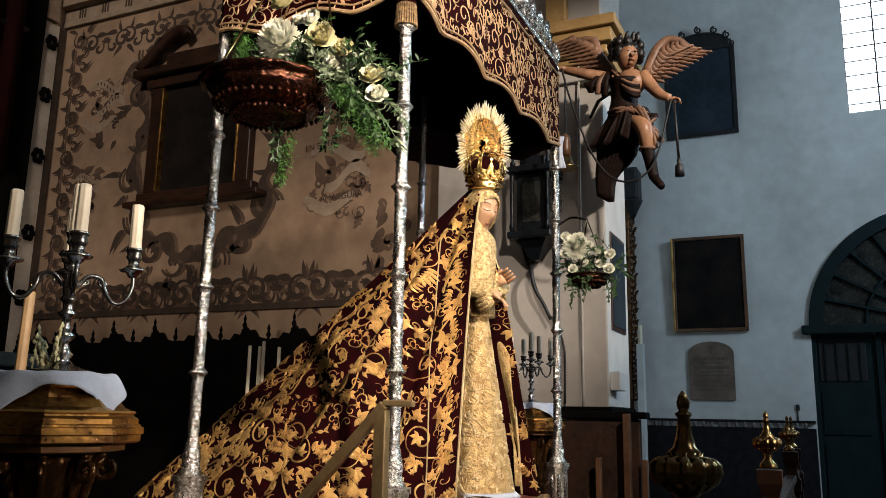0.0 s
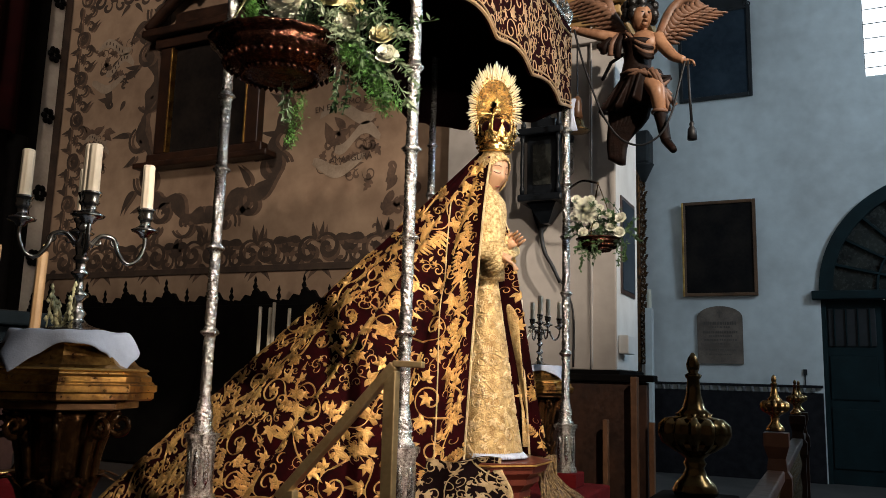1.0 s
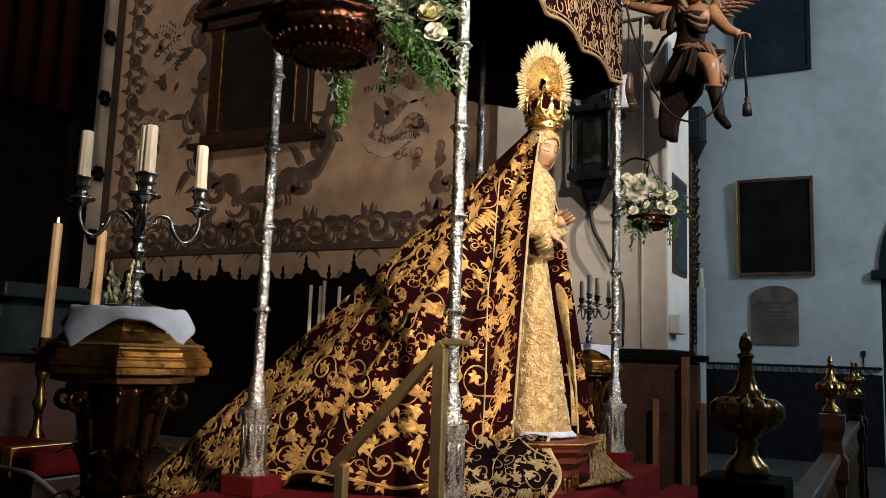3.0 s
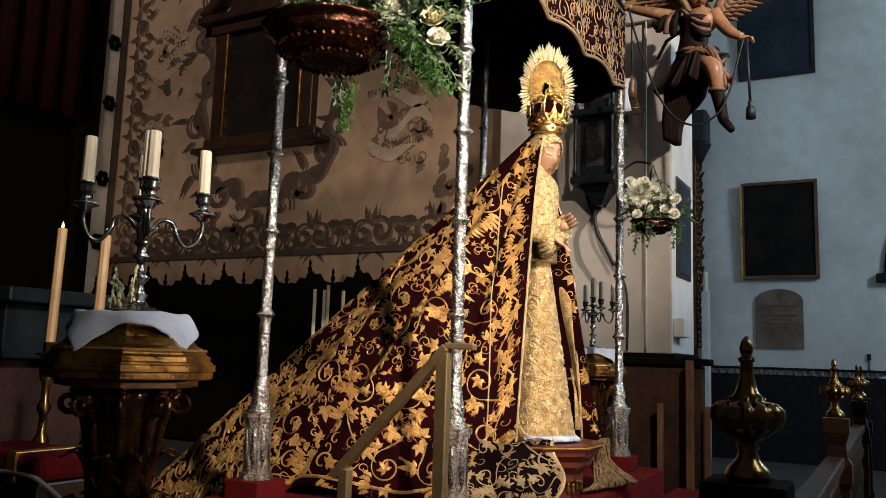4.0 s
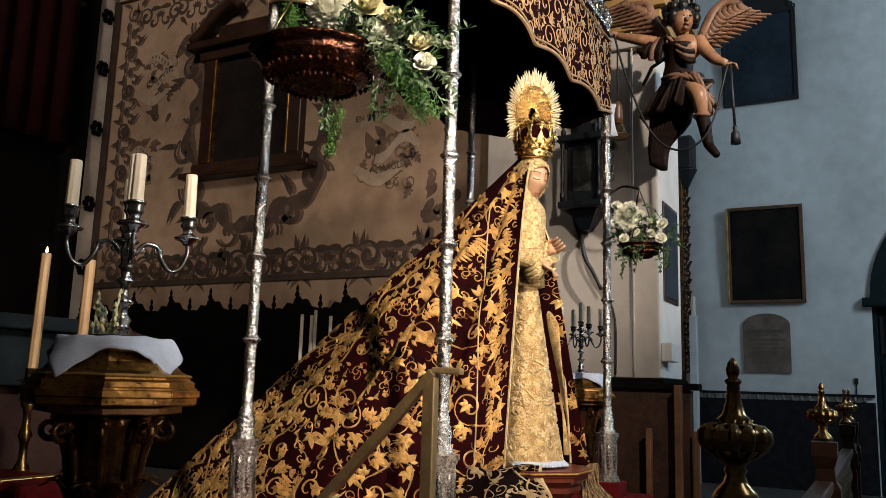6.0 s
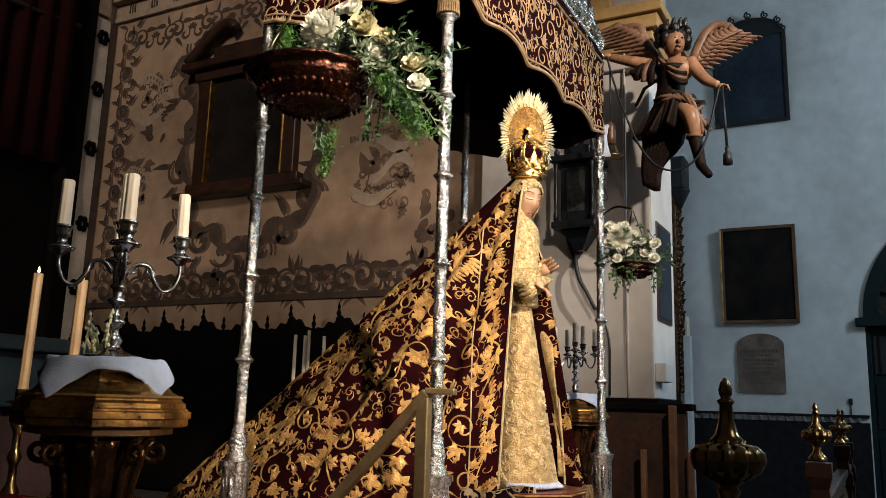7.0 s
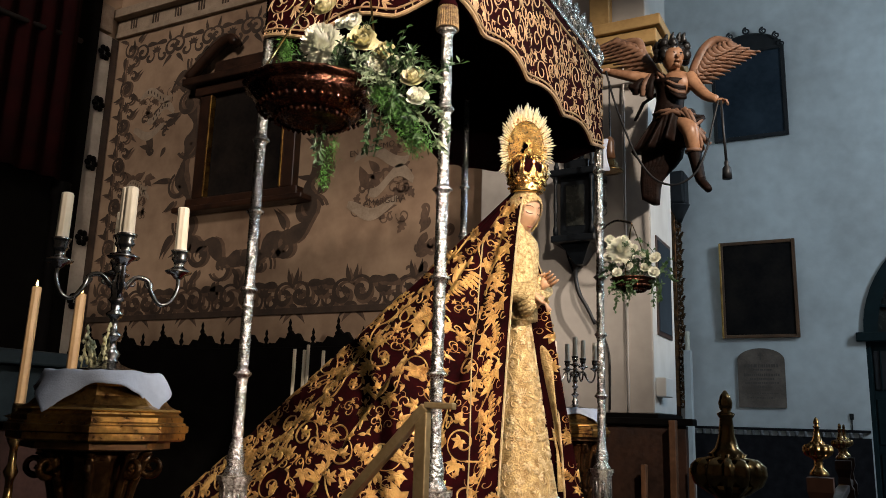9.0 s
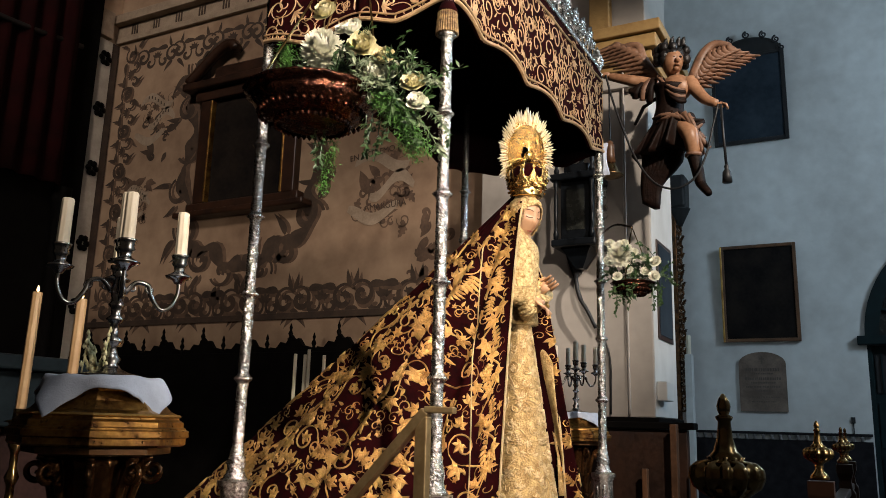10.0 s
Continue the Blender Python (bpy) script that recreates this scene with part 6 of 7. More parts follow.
part("crest", bm, M_IRON, pb, "carved dark crest", smooth=True)

def arched_slab(x0, x1, z0, zs, z1, y0, y1):
    bm = bmesh.new()
    c, r = (x0 + x1) / 2, (x1 - x0) / 2
    prof = [(x0, z0), (x1, z0)] + [(c + r * math.cos(math.pi * k / 16), zs + (z1 - zs) * math.sin(math.pi * k / 16)) for k in range(17)]
    f = [bm.verts.new((x, y0, z)) for x, z in prof]
    b = [bm.verts.new((x, y1, z)) for x, z in prof]
    bm.faces.new(f)
    bm.faces.new(b[::-1])
    n = len(prof)
    for i in range(n):
        bm.faces.new((f[(i + 1) % n], f[i], b[i], b[(i + 1) % n]))
    return bm


ob = holder("memorial_tablet", "pinkish marble memorial tablet with faded lettering", "tablet")
part("slab", arched_slab(-2.17, -1.385, 1.97, 2.80, 3.01, WY - 0.04, WY - 0.002), M_MARBLE, ob)
M_DIM = mat("faded_dark_lettering", (0.10, 0.075, 0.06), None, 0.8)
random.seed(70)
for z, w, h in ((2.70, 0.56, 0.060), (2.63, 0.34, 0.03), (2.54, 0.58, 0.05), (2.47, 0.38, 0.03), (2.40, 0.56, 0.035), (2.33, 0.26, 0.03), (2.22, 0.5, 0.02), (2.14, 0.4, 0.02)):
    x = -1.777 - w / 2
    b2 = bmesh.new()
    while x < -1.777 + w / 2:
        q = rnd(0.012, 0.035)
        add_box(b2, x, x + q, WY - 0.0435, WY - 0.0402, z - h / 2, z + h / 2 * rnd(0.7, 1))
        x += q + rnd(0.008, 0.016)
    part("lettering", b2, M_DIM, ob, kind="stuff")
b2 = box(-1.785, -1.765, WY - 0.0435, WY - 0.0402, 2.80, 2.93)
add_box(b2, -1.82, -1.73, WY - 0.0435, WY - 0.0402, 2.875, 2.895)
part("cross", b2, M_DIM, ob)

bm = box(-3.6, -0.12, WY - 0.03, WY - 0.0005, 0.0, 1.50)
add_box(bm, -3.6, -0.12, WY - 0.06, WY - 0.0005, 1.585, 1.63, 0.006)
thing("nave_dado", bm, M_TILE, "dark glazed dado with a beaded cresting", "dado", kind="structure")
bm = bmesh.new()
for k in range(24):
    x = -3.5 + 0.14 * k
    add_lathe(bm, [(0.03, 1.50), (0.022, 1.53), (0.036, 1.56), (0.03, 1.584)], 8, Matrix.Translation((x, WY - 0.028, 0)))
thing("dado_cresting", bm, M_DADOPALE, "row of small turned pegs along the dado", "trim", kind="structure", smooth=True)

# gilded side of a retable beside the pier
ob = holder("retable_edge", "carved gilded edge of a side retable", "retable")
bm = bmesh.new()
random.seed(77)
for k in range(34):
    z = 2.0 + 0.11 * k
    volute(bm, (-3.10 + 0.03 * math.sin(k * 1.7), WY - 0.30, z), (1, 0, 0.2 * math.sin(k)), 0.075)
    leaf_blade(bm, (-3.05, WY - 0.28, z), (0.8, -0.6, 0), (0.3 * math.sin(k * 2.3), 0, 1), 0.16, 0.09, 0.07)
part("carving", bm, M_CARVED, ob, "carved leaf and scroll strip", kind="stuff")
part("post", box(-3.5, -3.12, WY - 0.35, WY - 0.002, 0.0, 6.3, 0.02), M_CARVED, ob)
part("capital", box(-3.5, -2.92, WY - 0.45, WY - 0.002, 5.70, 6.35, 0.05), M_IRON, ob, "dark capital block")
part("corbel", lathe([(0.04, 5.36), (0.08, 5.45), (0.13, 5.55), (0.19, 5.67), (0.20, 5.695)], 10), M_IRON, ob, smooth=True, at=(-3.05, WY - 0.3, 0))
ob = holder("white_stand", "slim white painted stand against the nave wall", "stand")
part("body", box(-3.02, -2.90, WY - 0.5, WY - 0.3, 0.0, 2.95, 0.01), M_PLASTER, ob)
part("candle", candle_bm(0.04, 0.35), M_WAX, ob, smooth=True, at=(-2.96, WY - 0.4, 2.95))
ob = holder("wall_crack_conduit", "short dark conduit on the nave wall", "conduit")
part("socket", box(-0.42, -0.36, WY - 0.03, WY - 0.001, 1.80, 1.90, 0.004), M_IRON, ob)
part("pipe", box(-0.40, -0.385, WY - 0.02, WY - 0.001, 1.63, 1.80), M_IRON, ob)

# arched green door with a fanlight
DC, DR, SPR = 1.88, 1.98, 3.25
door = tagged(holder("door_1", "dark green panelled church door with an arched fanlight", "door"), kind="structure")
bm = bmesh.new()
for k in range(32):
    a0, a1 = math.pi * k / 32, math.pi * (k + 1) / 32
    ring = []
    for yy in (WY - 0.06, WY + 0.14):
        for r, a in ((DR - 0.20, a0), (DR + 0.02, a0), (DR + 0.02, a1), (DR - 0.20, a1)):
            ring.append(bm.verts.new((DC - r * math.cos(a), yy, SPR + r * math.sin(a))))
    for f in ((0, 1, 2, 3), (7, 6, 5, 4), (1, 5, 6, 2), (0, 3, 7, 4)):
        bm.faces.new([ring[i] for i in f])
part("arch_frame", bm, M_GREENDOOR, door, "moulded arched frame")
part("transom", box(DC - DR - 0.14, DC + DR + 0.14, WY - 0.12, WY + 0.14, 3.10, 3.25, 0.015), M_GREENDOOR, door, "moulded transom")
for k in range(1, 12):
    a = math.pi * k / 12
    d = Vector((-math.cos(a), 0, math.sin(a)))
    part("fan_bar", tube([Vector((DC, WY + 0.06, SPR)) + d * 0.45, Vector((DC, WY + 0.06, SPR)) + d * (DR - 0.18)], 0.03, 6), M_GREENDOOR, door)
part("fan_hub", tube([(DC - 0.45 * math.cos(math.pi * k / 16), WY + 0.06, SPR + 0.45 * math.sin(math.pi * k / 16)) for k in range(17)], 0.035, 6), M_GREENDOOR, door)
part("fan_ring", tube([(DC - 1.1 * math.cos(math.pi * k / 24), WY + 0.06, SPR + 1.1 * math.sin(math.pi * k / 24)) for k in range(25)], 0.025, 6), M_GREENDOOR, door)
part("fan_glass", arched_slab(DC - DR + 0.02, DC + DR - 0.02, 3.252, SPR + 0.02, SPR + DR - 0.02, WY + 0.10, WY + 0.11), M_DIMGLASS, door, "dim dusty fanlight glass")
for k in range(4):
    x0 = DC - DR - 0.02 + k * 1.0
    part("leaf", box(x0, x0 + 0.998, WY + 0.10, WY + 0.16, 0.0, 3.098, 0.004), M_GREENDOOR, door)
    for z0, z1 in ((0.25, 1.25), (1.40, 2.15), (2.30, 2.95)):
        part("panel", box(x0 + 0.12, x0 + 0.855, WY + 0.085, WY + 0.0985, z0, z1, 0.012), M_IRON if z0 > 2 else M_GREENDOOR, door)
    for j in range(4):
        part("grille_bar", tube([(x0 + 0.22 + 0.18 * j, WY + 0.06, 2.30), (x0 + 0.22 + 0.18 * j, WY + 0.06, 2.95)], 0.012, 6), M_GREENDOOR, door)
    part("stile", box(x0, x0 + 0.09, WY + 0.04, WY + 0.0985, 0.0, 3.098, 0.008), M_GREENDOOR, door)

# high window
win = tagged(holder("window_1", "tall leaded window bright with daylight", "window"), kind="structure")
part("window_sill", box(0.78, 2.38, WY + 0.05, WY + 0.6, 7.021, 7.06, 0.005), M_PLASTER, win)
for x in (0.80, 1.32, 1.84, 2.36):
    part("mullion", box(x - 0.012, x + 0.012, WY + 0.44, WY + 0.47, 7.06, 9.8), M_IRON, win)
for k in range(9):
    part("lead_bar", box(0.78, 2.38, WY + 0.45, WY + 0.465, 7.35 + 0.28 * k, 7.365 + 0.28 * k), M_IRON, win)
pane = part("pane", box(0.79, 2.37, WY + 0.475, WY + 0.482, 7.06, 9.79), M_GLASS, win, "bright clear glass")
pane.visible_shadow = False
bm = box(-6, 10, WY + 4, WY + 4.1, -1, 16)
thing("backdrop", bm, M_OUTSIDE, "bright hazy daylight outside the window", "backdrop", kind="structure")

# ---- carved angel on the pier ----
M_ACLOTH = mat("dark_painted_robe", (0.016, 0.0065, 0.004), (0.006, 0.003, 0.002), 0.6, scale=14, bump=0.6, bump_scale=26, spec=0.15)
M_ATAN = mat("tan_painted_robe", (0.26, 0.135, 0.08), (0.12, 0.06, 0.036), 0.55, scale=7, bump=0.2, bump_scale=24)
M_AWING = mat("brown_carved_feathers", (0.28, 0.145, 0.085), (0.11, 0.055, 0.033), 0.5, scale=8, bump=0.25, bump_scale=30)
M_HAIR = mat("black_carved_hair", (0.014, 0.011, 0.010), (0.008, 0.007, 0.006), 0.35, scale=20, bump=0.6, bump_scale=60)
M_ASKIN = mat("varnished_carved_skin", (0.46, 0.24, 0.13), (0.20, 0.09, 0.045), 0.42, scale=4)


def blob(bm, c, r, m=None, seg=20, mi=0):
    c = Vector(c)
    mm = Matrix.Translation(c) @ (m or Matrix()) @ Matrix.Diagonal((r[0], r[1], r[2], 1))
    o = bmesh.ops.create_uvsphere(bm, u_segments=seg, v_segments=seg * 2 // 3, radius=1.0, matrix=mm)
    for v in o["verts"]:
        for f in v.link_faces:
            f.material_index = mi


def feather(bm, root, tip, width, bend, mi):
    root, tip = Vector(root), Vector(tip)
    d = (tip - root)
    s = Vector((d.z, 0, -d.x)).normalized()
    rows = []
    for i in range(8):
        t = i / 7
        c = root.lerp(tip, t) + s * (bend * math.sin(math.pi * t))
        w = width * (0.55 + 0.45 * math.sin(math.pi * min(1, t + 0.25))) * (1 - t ** 5) + 0.004
        rows.append([bm.verts.new(c - s * w), bm.verts.new(c + Vector((0, -0.022, 0))), bm.verts.new(c + s * w), bm.verts.new(c + Vector((0, 0.012, 0)))])
    for a, b in zip(rows, rows[1:]):
        for k in range(4):
            f = bm.faces.new((a[k], a[(k + 1) % 4], b[(k + 1) % 4], b[k]))
            f.material_index = mi
    for r, fl in ((rows[0], 1), (rows[-1], 0)):
        f = bm.faces.new(r[::-1] if fl else r)
        f.material_index = mi


def angel_mesh():
    bm = bmesh.new()
    random.seed(90)
    SK, DK, TN, WG, HR = 0, 1, 2, 3, 4
    Y = 6.58
    tilt = Euler((0, radians(16), radians(-15))).to_matrix().to_4x4()
    # head, face turned down to one side, hair with upswept locks
    blob(bm, (-1.318, Y - 0.035, 4.640), (0.080, 0.092, 0.112), tilt, 24, SK)
    blob(bm, (-1.262, Y - 0.112, 4.632), (0.014, 0.028, 0.024), tilt, 10, SK)
    blob(bm, (-1.270, Y - 0.100, 4.588), (0.024, 0.026, 0.014), tilt, 10, SK)
    blob(bm, (-1.282, Y - 0.085, 4.560), (0.028, 0.030, 0.022), tilt, 10, SK)
    for ex, ey in ((-1.298, -0.112), (-1.245, -0.085)):
        blob(bm, (ex, Y + ey, 4.662), (0.017, 0.012, 0.007), tilt, 8, HR)
    blob(bm, (-1.345, Y + 0.025, 4.720), (0.128, 0.120, 0.105), tilt, 22, HR)
    for k in range(30):
        a = k / 30 * 2 * math.pi * 3
        c = Vector((-1.345 + 0.122 * math.cos(a), Y + 0.03 + 0.105 * math.sin(a), 4.735 + rnd(-0.085, 0.06)))
        if c.y < Y - 0.02 and c.z < 4.70 and c.x > -1.38:
            continue
        blob(bm, c, (0.042, 0.040, 0.046), None, 10, HR)
    for k, (x, h) in enumerate(((-1.43, 0.05), (-1.385, 0.085), (-1.33, 0.095), (-1.275, 0.08), (-1.235, 0.07))):
        add_tube(bm, smooth_path([(x, Y - 0.02, 4.785), (x + 0.008, Y - 0.03, 4.80 + h * 0.5), (x + 0.022, Y - 0.035, 4.79 + h)], 7), lambda t: 0.030 * (1 - 0.88 * t ** 1.5), 7, HR)
    add_tube(bm, [(-1.325, Y, 4.58), (-1.325, Y, 4.47)], 0.050, 12, SK)
    # torso
    blob(bm, (-1.305, Y - 0.01, 4.415), (0.140, 0.105, 0.120), tilt, 22, SK)
    add_tube(bm, smooth_path([(-1.345, Y - 0.01, 4.44), (-1.36, Y, 4.30), (-1.37, Y, 4.18), (-1.36, Y, 4.08)], 12), lambda t: 0.150 - 0.035 * math.sin(math.pi * min(1, t * 1.2)), 18, DK)
    for k in range(6):
        q = 0.022 * k
        add_tube(bm, smooth_path([(-1.445 + 0.4 * q, Y - 0.07, 4.525 - 0.3 * q), (-1.375 + 0.3 * q, Y - 0.125, 4.43 - 0.9 * q), (-1.29 + 0.2 * q, Y - 0.145, 4.36 - 1.0 * q), (-1.215, Y - 0.105, 4.35 - 0.9 * q)], 12), 0.015 + 0.004 * (k % 2), 7, TN if k in (0, 3) else DK)
    # arms
    add_tube(bm, smooth_path([(-1.47, Y, 4.47), (-1.60, Y - 0.02, 4.52), (-1.69, Y - 0.05, 4.545), (-1.79, Y - 0.07, 4.575), (-1.86, Y - 0.07, 4.60)], 14), lambda t: 0.062 - 0.030 * t, 12, SK)
    for k in range(9):
        add_tube(bm, smooth_path([(-1.48 - 0.012 * k, Y - 0.02 - 0.01 * (k % 2), 4.52), (-1.50 - 0.02 * k, Y - 0.08, 4.42), (-1.52 - 0.02 * k, Y - 0.05, 4.31 + 0.03 * (k % 3) + 0.01 * k)], 8), 0.030 - 0.004 * (k % 3), 7, TN if k in (2, 3) else DK)
    add_tube(bm, smooth_path([(-1.20, Y - 0.02, 4.46), (-1.14, Y - 0.05, 4.36), (-1.07, Y - 0.09, 4.26), (-1.02, Y - 0.11, 4.215), (-0.965, Y - 0.12, 4.185)], 14), lambda t: 0.064 - 0.034 * t, 12, SK)
    for hx, hz, sg in ((-1.885, 4.61, -1), (-0.945, 4.175, 1)):
        blob(bm, (hx, Y - 0.09, hz), (0.042, 0.026, 0.03), None, 12, SK)
        for k in range(4):
            add_tube(bm, [(hx + sg * 0.02, Y - 0.11 + 0.014 * k, hz + 0.005), (hx + sg * 0.05, Y - 0.115 + 0.014 * k, hz - 0.005), (hx + sg * 0.055, Y - 0.11 + 0.012 * k, hz - 0.035)], 0.010, 6, SK)
    # sash, skirt and hanging drapery
    for k in range(14):
        a = k / 13
        e = 0.05 * math.sin(k * 1.9)
        add_tube(bm, smooth_path([(-1.48 + 0.02 * k, Y - 0.10, 4.14 - 0.014 * k + e * 0.3), (-1.40 + 0.016 * k, Y - 0.16 - 0.01 * (k % 2), 4.12 + 0.3 * e), (-1.25 + 0.010 * k, Y - 0.14, 4.14 - 0.016 * k), (-1.15 + 0.006 * k + e, Y - 0.10, 4.06 - 0.022 * k * (k % 2))], 9), 0.015 + 0.008 * (k % 3) / 2, 7, TN if k % 4 else DK)
    def skirt(u, v):
        x = -1.48 + 0.32 * u - 0.20 * v * (1 - u) + 0.05 * u * v
        z = 4.14 - (0.30 - 0.05 * u) * v + 0.02 * math.sin(u * 15)
        y = Y - 0.05 - 0.13 * math.sin(math.pi * u) - (0.035 * math.sin(u * 24 + v) + 0.018 * math.sin(u * 47)) * v
        return Vector((x, y, z))
    for fn, nu, nv, mi in ((skirt, 60, 12, DK),):
        g = [[bm.verts.new(fn(i / nu, j / nv)) for j in range(nv + 1)] for i in range(nu + 1)]
        h = [[bm.verts.new(fn(i / nu, j / nv) + Vector((0, 0.16, 0))) for j in range(nv + 1)] for i in range(nu + 1)]
        for i in range(nu):
            for j in range(nv):
                for q, fl in ((g, 0), (h, 1)):
                    vs = (q[i][j], q[i + 1][j], q[i + 1][j + 1], q[i][j + 1])
                    bm.faces.new(vs[::-1] if fl else vs).material_index = mi
            bm.faces.new((g[i][nv], g[i + 1][nv], h[i + 1][nv], h[i][nv])).material_index = mi
        for j in range(nv):
            bm.faces.new((g[0][j], g[0][j + 1], h[0][j + 1], h[0][j])).material_index = mi
            bm.faces.new((g[nu][j + 1], g[nu][j], h[nu][j], h[nu][j + 1])).material_index = mi
    for k in range(8):
        x = -1.56 + 0.035 * k
        add_tube(bm, smooth_path([(x, Y, 3.98), (x - 0.01, Y + 0.03, 3.80), (-1.60 + 0.016 * k, Y + 0.05, 3.62), (-1.60 + 0.012 * k, Y + 0.06, 3.46 - 0.008 * k)], 10), lambda t: 0.062 - 0.03 * t, 8, DK)
    # the free leg with its boot
    add_tube(bm, smooth_path([(-1.27, Y - 0.06, 4.08), (-1.20, Y - 0.13, 3.98), (-1.175, Y - 0.16, 3.92), (-1.165, Y - 0.12, 3.80), (-1.15, Y - 0.10, 3.72)], 14), lambda t: 0.082 - 0.036 * t, 12, SK)
    add_tube(bm, smooth_path([(-1.165, Y - 0.11, 3.78), (-1.15, Y - 0.10, 3.70), (-1.135, Y - 0.09, 3.60), (-1.12, Y - 0.09, 3.53)], 10), lambda t: 0.058 - 0.018 * t, 12, DK)
    add_tube(bm, [(-1.165 + 0.055 * math.cos(a * 0.5236), Y - 0.11 + 0.055 * math.sin(a * 0.5236), 3.775) for a in range(13)], 0.018, 7, TN)
    add_tube(bm, smooth_path([(-1.13, Y - 0.08, 3.55), (-1.10, Y - 0.11, 3.50), (-1.065, Y - 0.15, 3.45), (-1.05, Y - 0.17, 3.425)], 8), lambda t: 0.040 - 0.012 * t, 10, DK)
    # wings
    def wing(root, top, tip, low, n, depth):
        root, top, tip, low = map(Vector, (root, top, tip, low))
        add_tube(bm, smooth_path([root, root.lerp(top, 0.6) + Vector((-0.03, 0, 0.03)), top, top.lerp(tip, 0.35) + Vector((0, 0, 0.02))], 14), lambda t: 0.060 - 0.03 * t, 9, WG)
        for row, (frac, w) in enumerate(((1.0, 0.036), (0.68, 0.040), (0.42, 0.044))):
            for k in range(n):
                t = k / (n - 1)
                base = root.lerp(top, min(1, 0.15 + 1.0 * t)) if t < 0.6 else root.lerp(top, 0.75).lerp(top.lerp(tip, 0.3), (t - 0.6) / 0.4)
                end = low.lerp(tip, t ** 0.8)
                e = base.lerp(end, frac)
                feather(bm, base + Vector((0, -0.016 * row + depth, 0)), e + Vector((0, -0.018 * row + depth, 0)), w, 0.03, WG)
    wing((-1.19, Y + 0.08, 4.46), (-1.00, Y + 0.10, 4.80), (-0.64, Y + 0.10, 4.63), (-1.10, Y + 0.08, 4.37), 11, 0.0)
    wing((-1.47, Y + 0.10, 4.50), (-1.66, Y + 0.14, 4.94), (-2.10, Y + 0.14, 4.93), (-1.72, Y + 0.10, 4.62), 10, 0.0)
    # iron stay into the pier
    add_tube(bm, [(-1.45, Y + 0.05, 4.40), (-1.66, Y + 0.30, 4.42), (-1.85, PY + 0.02, 4.44)], 0.016, 6, DK)
    return bm


thing("angel_statue", angel_mesh(), [M_ASKIN, M_ACLOTH, M_ATAN, M_AWING, M_HAIR], "carved polychrome winged figure holding a cord, fixed to the pier", "statue", smooth=True)
ob = holder("looped_cord", "dark tasselled cord looped between the carved hands", "cord")
part("loop", tube(smooth_path([(-1.88, 6.47, 4.60), (-1.82, 6.45, 4.36), (-1.72, 6.42, 4.05), (-1.60, 6.40, 3.75), (-1.46, 6.38, 3.55), (-1.30, 6.38, 3.485), (-1.15, 6.39, 3.56), (-1.06, 6.41, 3.74), (-1.00, 6.43, 3.98), (-0.955, 6.45, 4.17)], 60), 0.009, 8), M_IRON, ob, smooth=True)
part("cord_end", tube([(-0.935, 6.45, 4.17), (-0.925, 6.45, 3.9), (-0.915, 6.45, 3.66)], 0.011, 8), M_IRON, ob, smooth=True)
part("tassel", lathe([(0.012, 0.15), (0.022, 0.13), (0.016, 0.11), (0.034, 0.085), (0.036, 0.05), (0.038, 0.0)], 14), M_IRON, ob, "dark tassel", smooth=True, at=(-0.913, 6.45, 3.51))

# ---- flowers ----
M_PETAL = mat("white_rose_petals", (0.80, 0.80, 0.70), (0.62, 0.61, 0.45), 0.6, scale=10, island=0.15)
M_CREAM = mat("cream_rose_petals", (0.62, 0.58, 0.37), (0.46, 0.40, 0.19), 0.6, scale=10, island=0.15)
M_LEAFDK = mat("dark_green_leaves", (0.035, 0.075, 0.022), (0.014, 0.032, 0.010), 0.45, scale=14, island=0.5)
M_FERN = mat("bright_fern_green", (0.050, 0.145, 0.018), (0.018, 0.055, 0.008), 0.5, scale=14, island=0.5)
M_LEAFGREY = mat("grey_green_leaves", (0.15, 0.19, 0.11), (0.06, 0.085, 0.04), 0.5, scale=14, island=0.5)
M_BOWL = mat("dark_copper_chased_bowl", (0.15, 0.055, 0.032), (0.014, 0.008, 0.007), 0.22, 0.95, scale=22, bump=1.0, bump_scale=45)


def petal(bm, c, d, up, ln, w, cup):
    d, up = Vector(d).normalized(), Vector(up).normalized()
    s = d.cross(up).normalized()
    rows = []
    for i in range(5):
        t = i / 4
        ww = w * math.sin(math.pi * (0.12 + 0.80 * t)) ** 0.7
        p = Vector(c) + d * (ln * t) + up * (cup * t * t)
        rows.append([bm.verts.new(p - s * ww + up * 0.25 * ww), bm.verts.new(p), bm.verts.new(p + s * ww + up * 0.25 * ww)])
    for a, b in zip(rows, rows[1:]):
        for k in (0, 1):
            bm.faces.new((a[k], a[k + 1], b[k + 1], b[k])).smooth = True


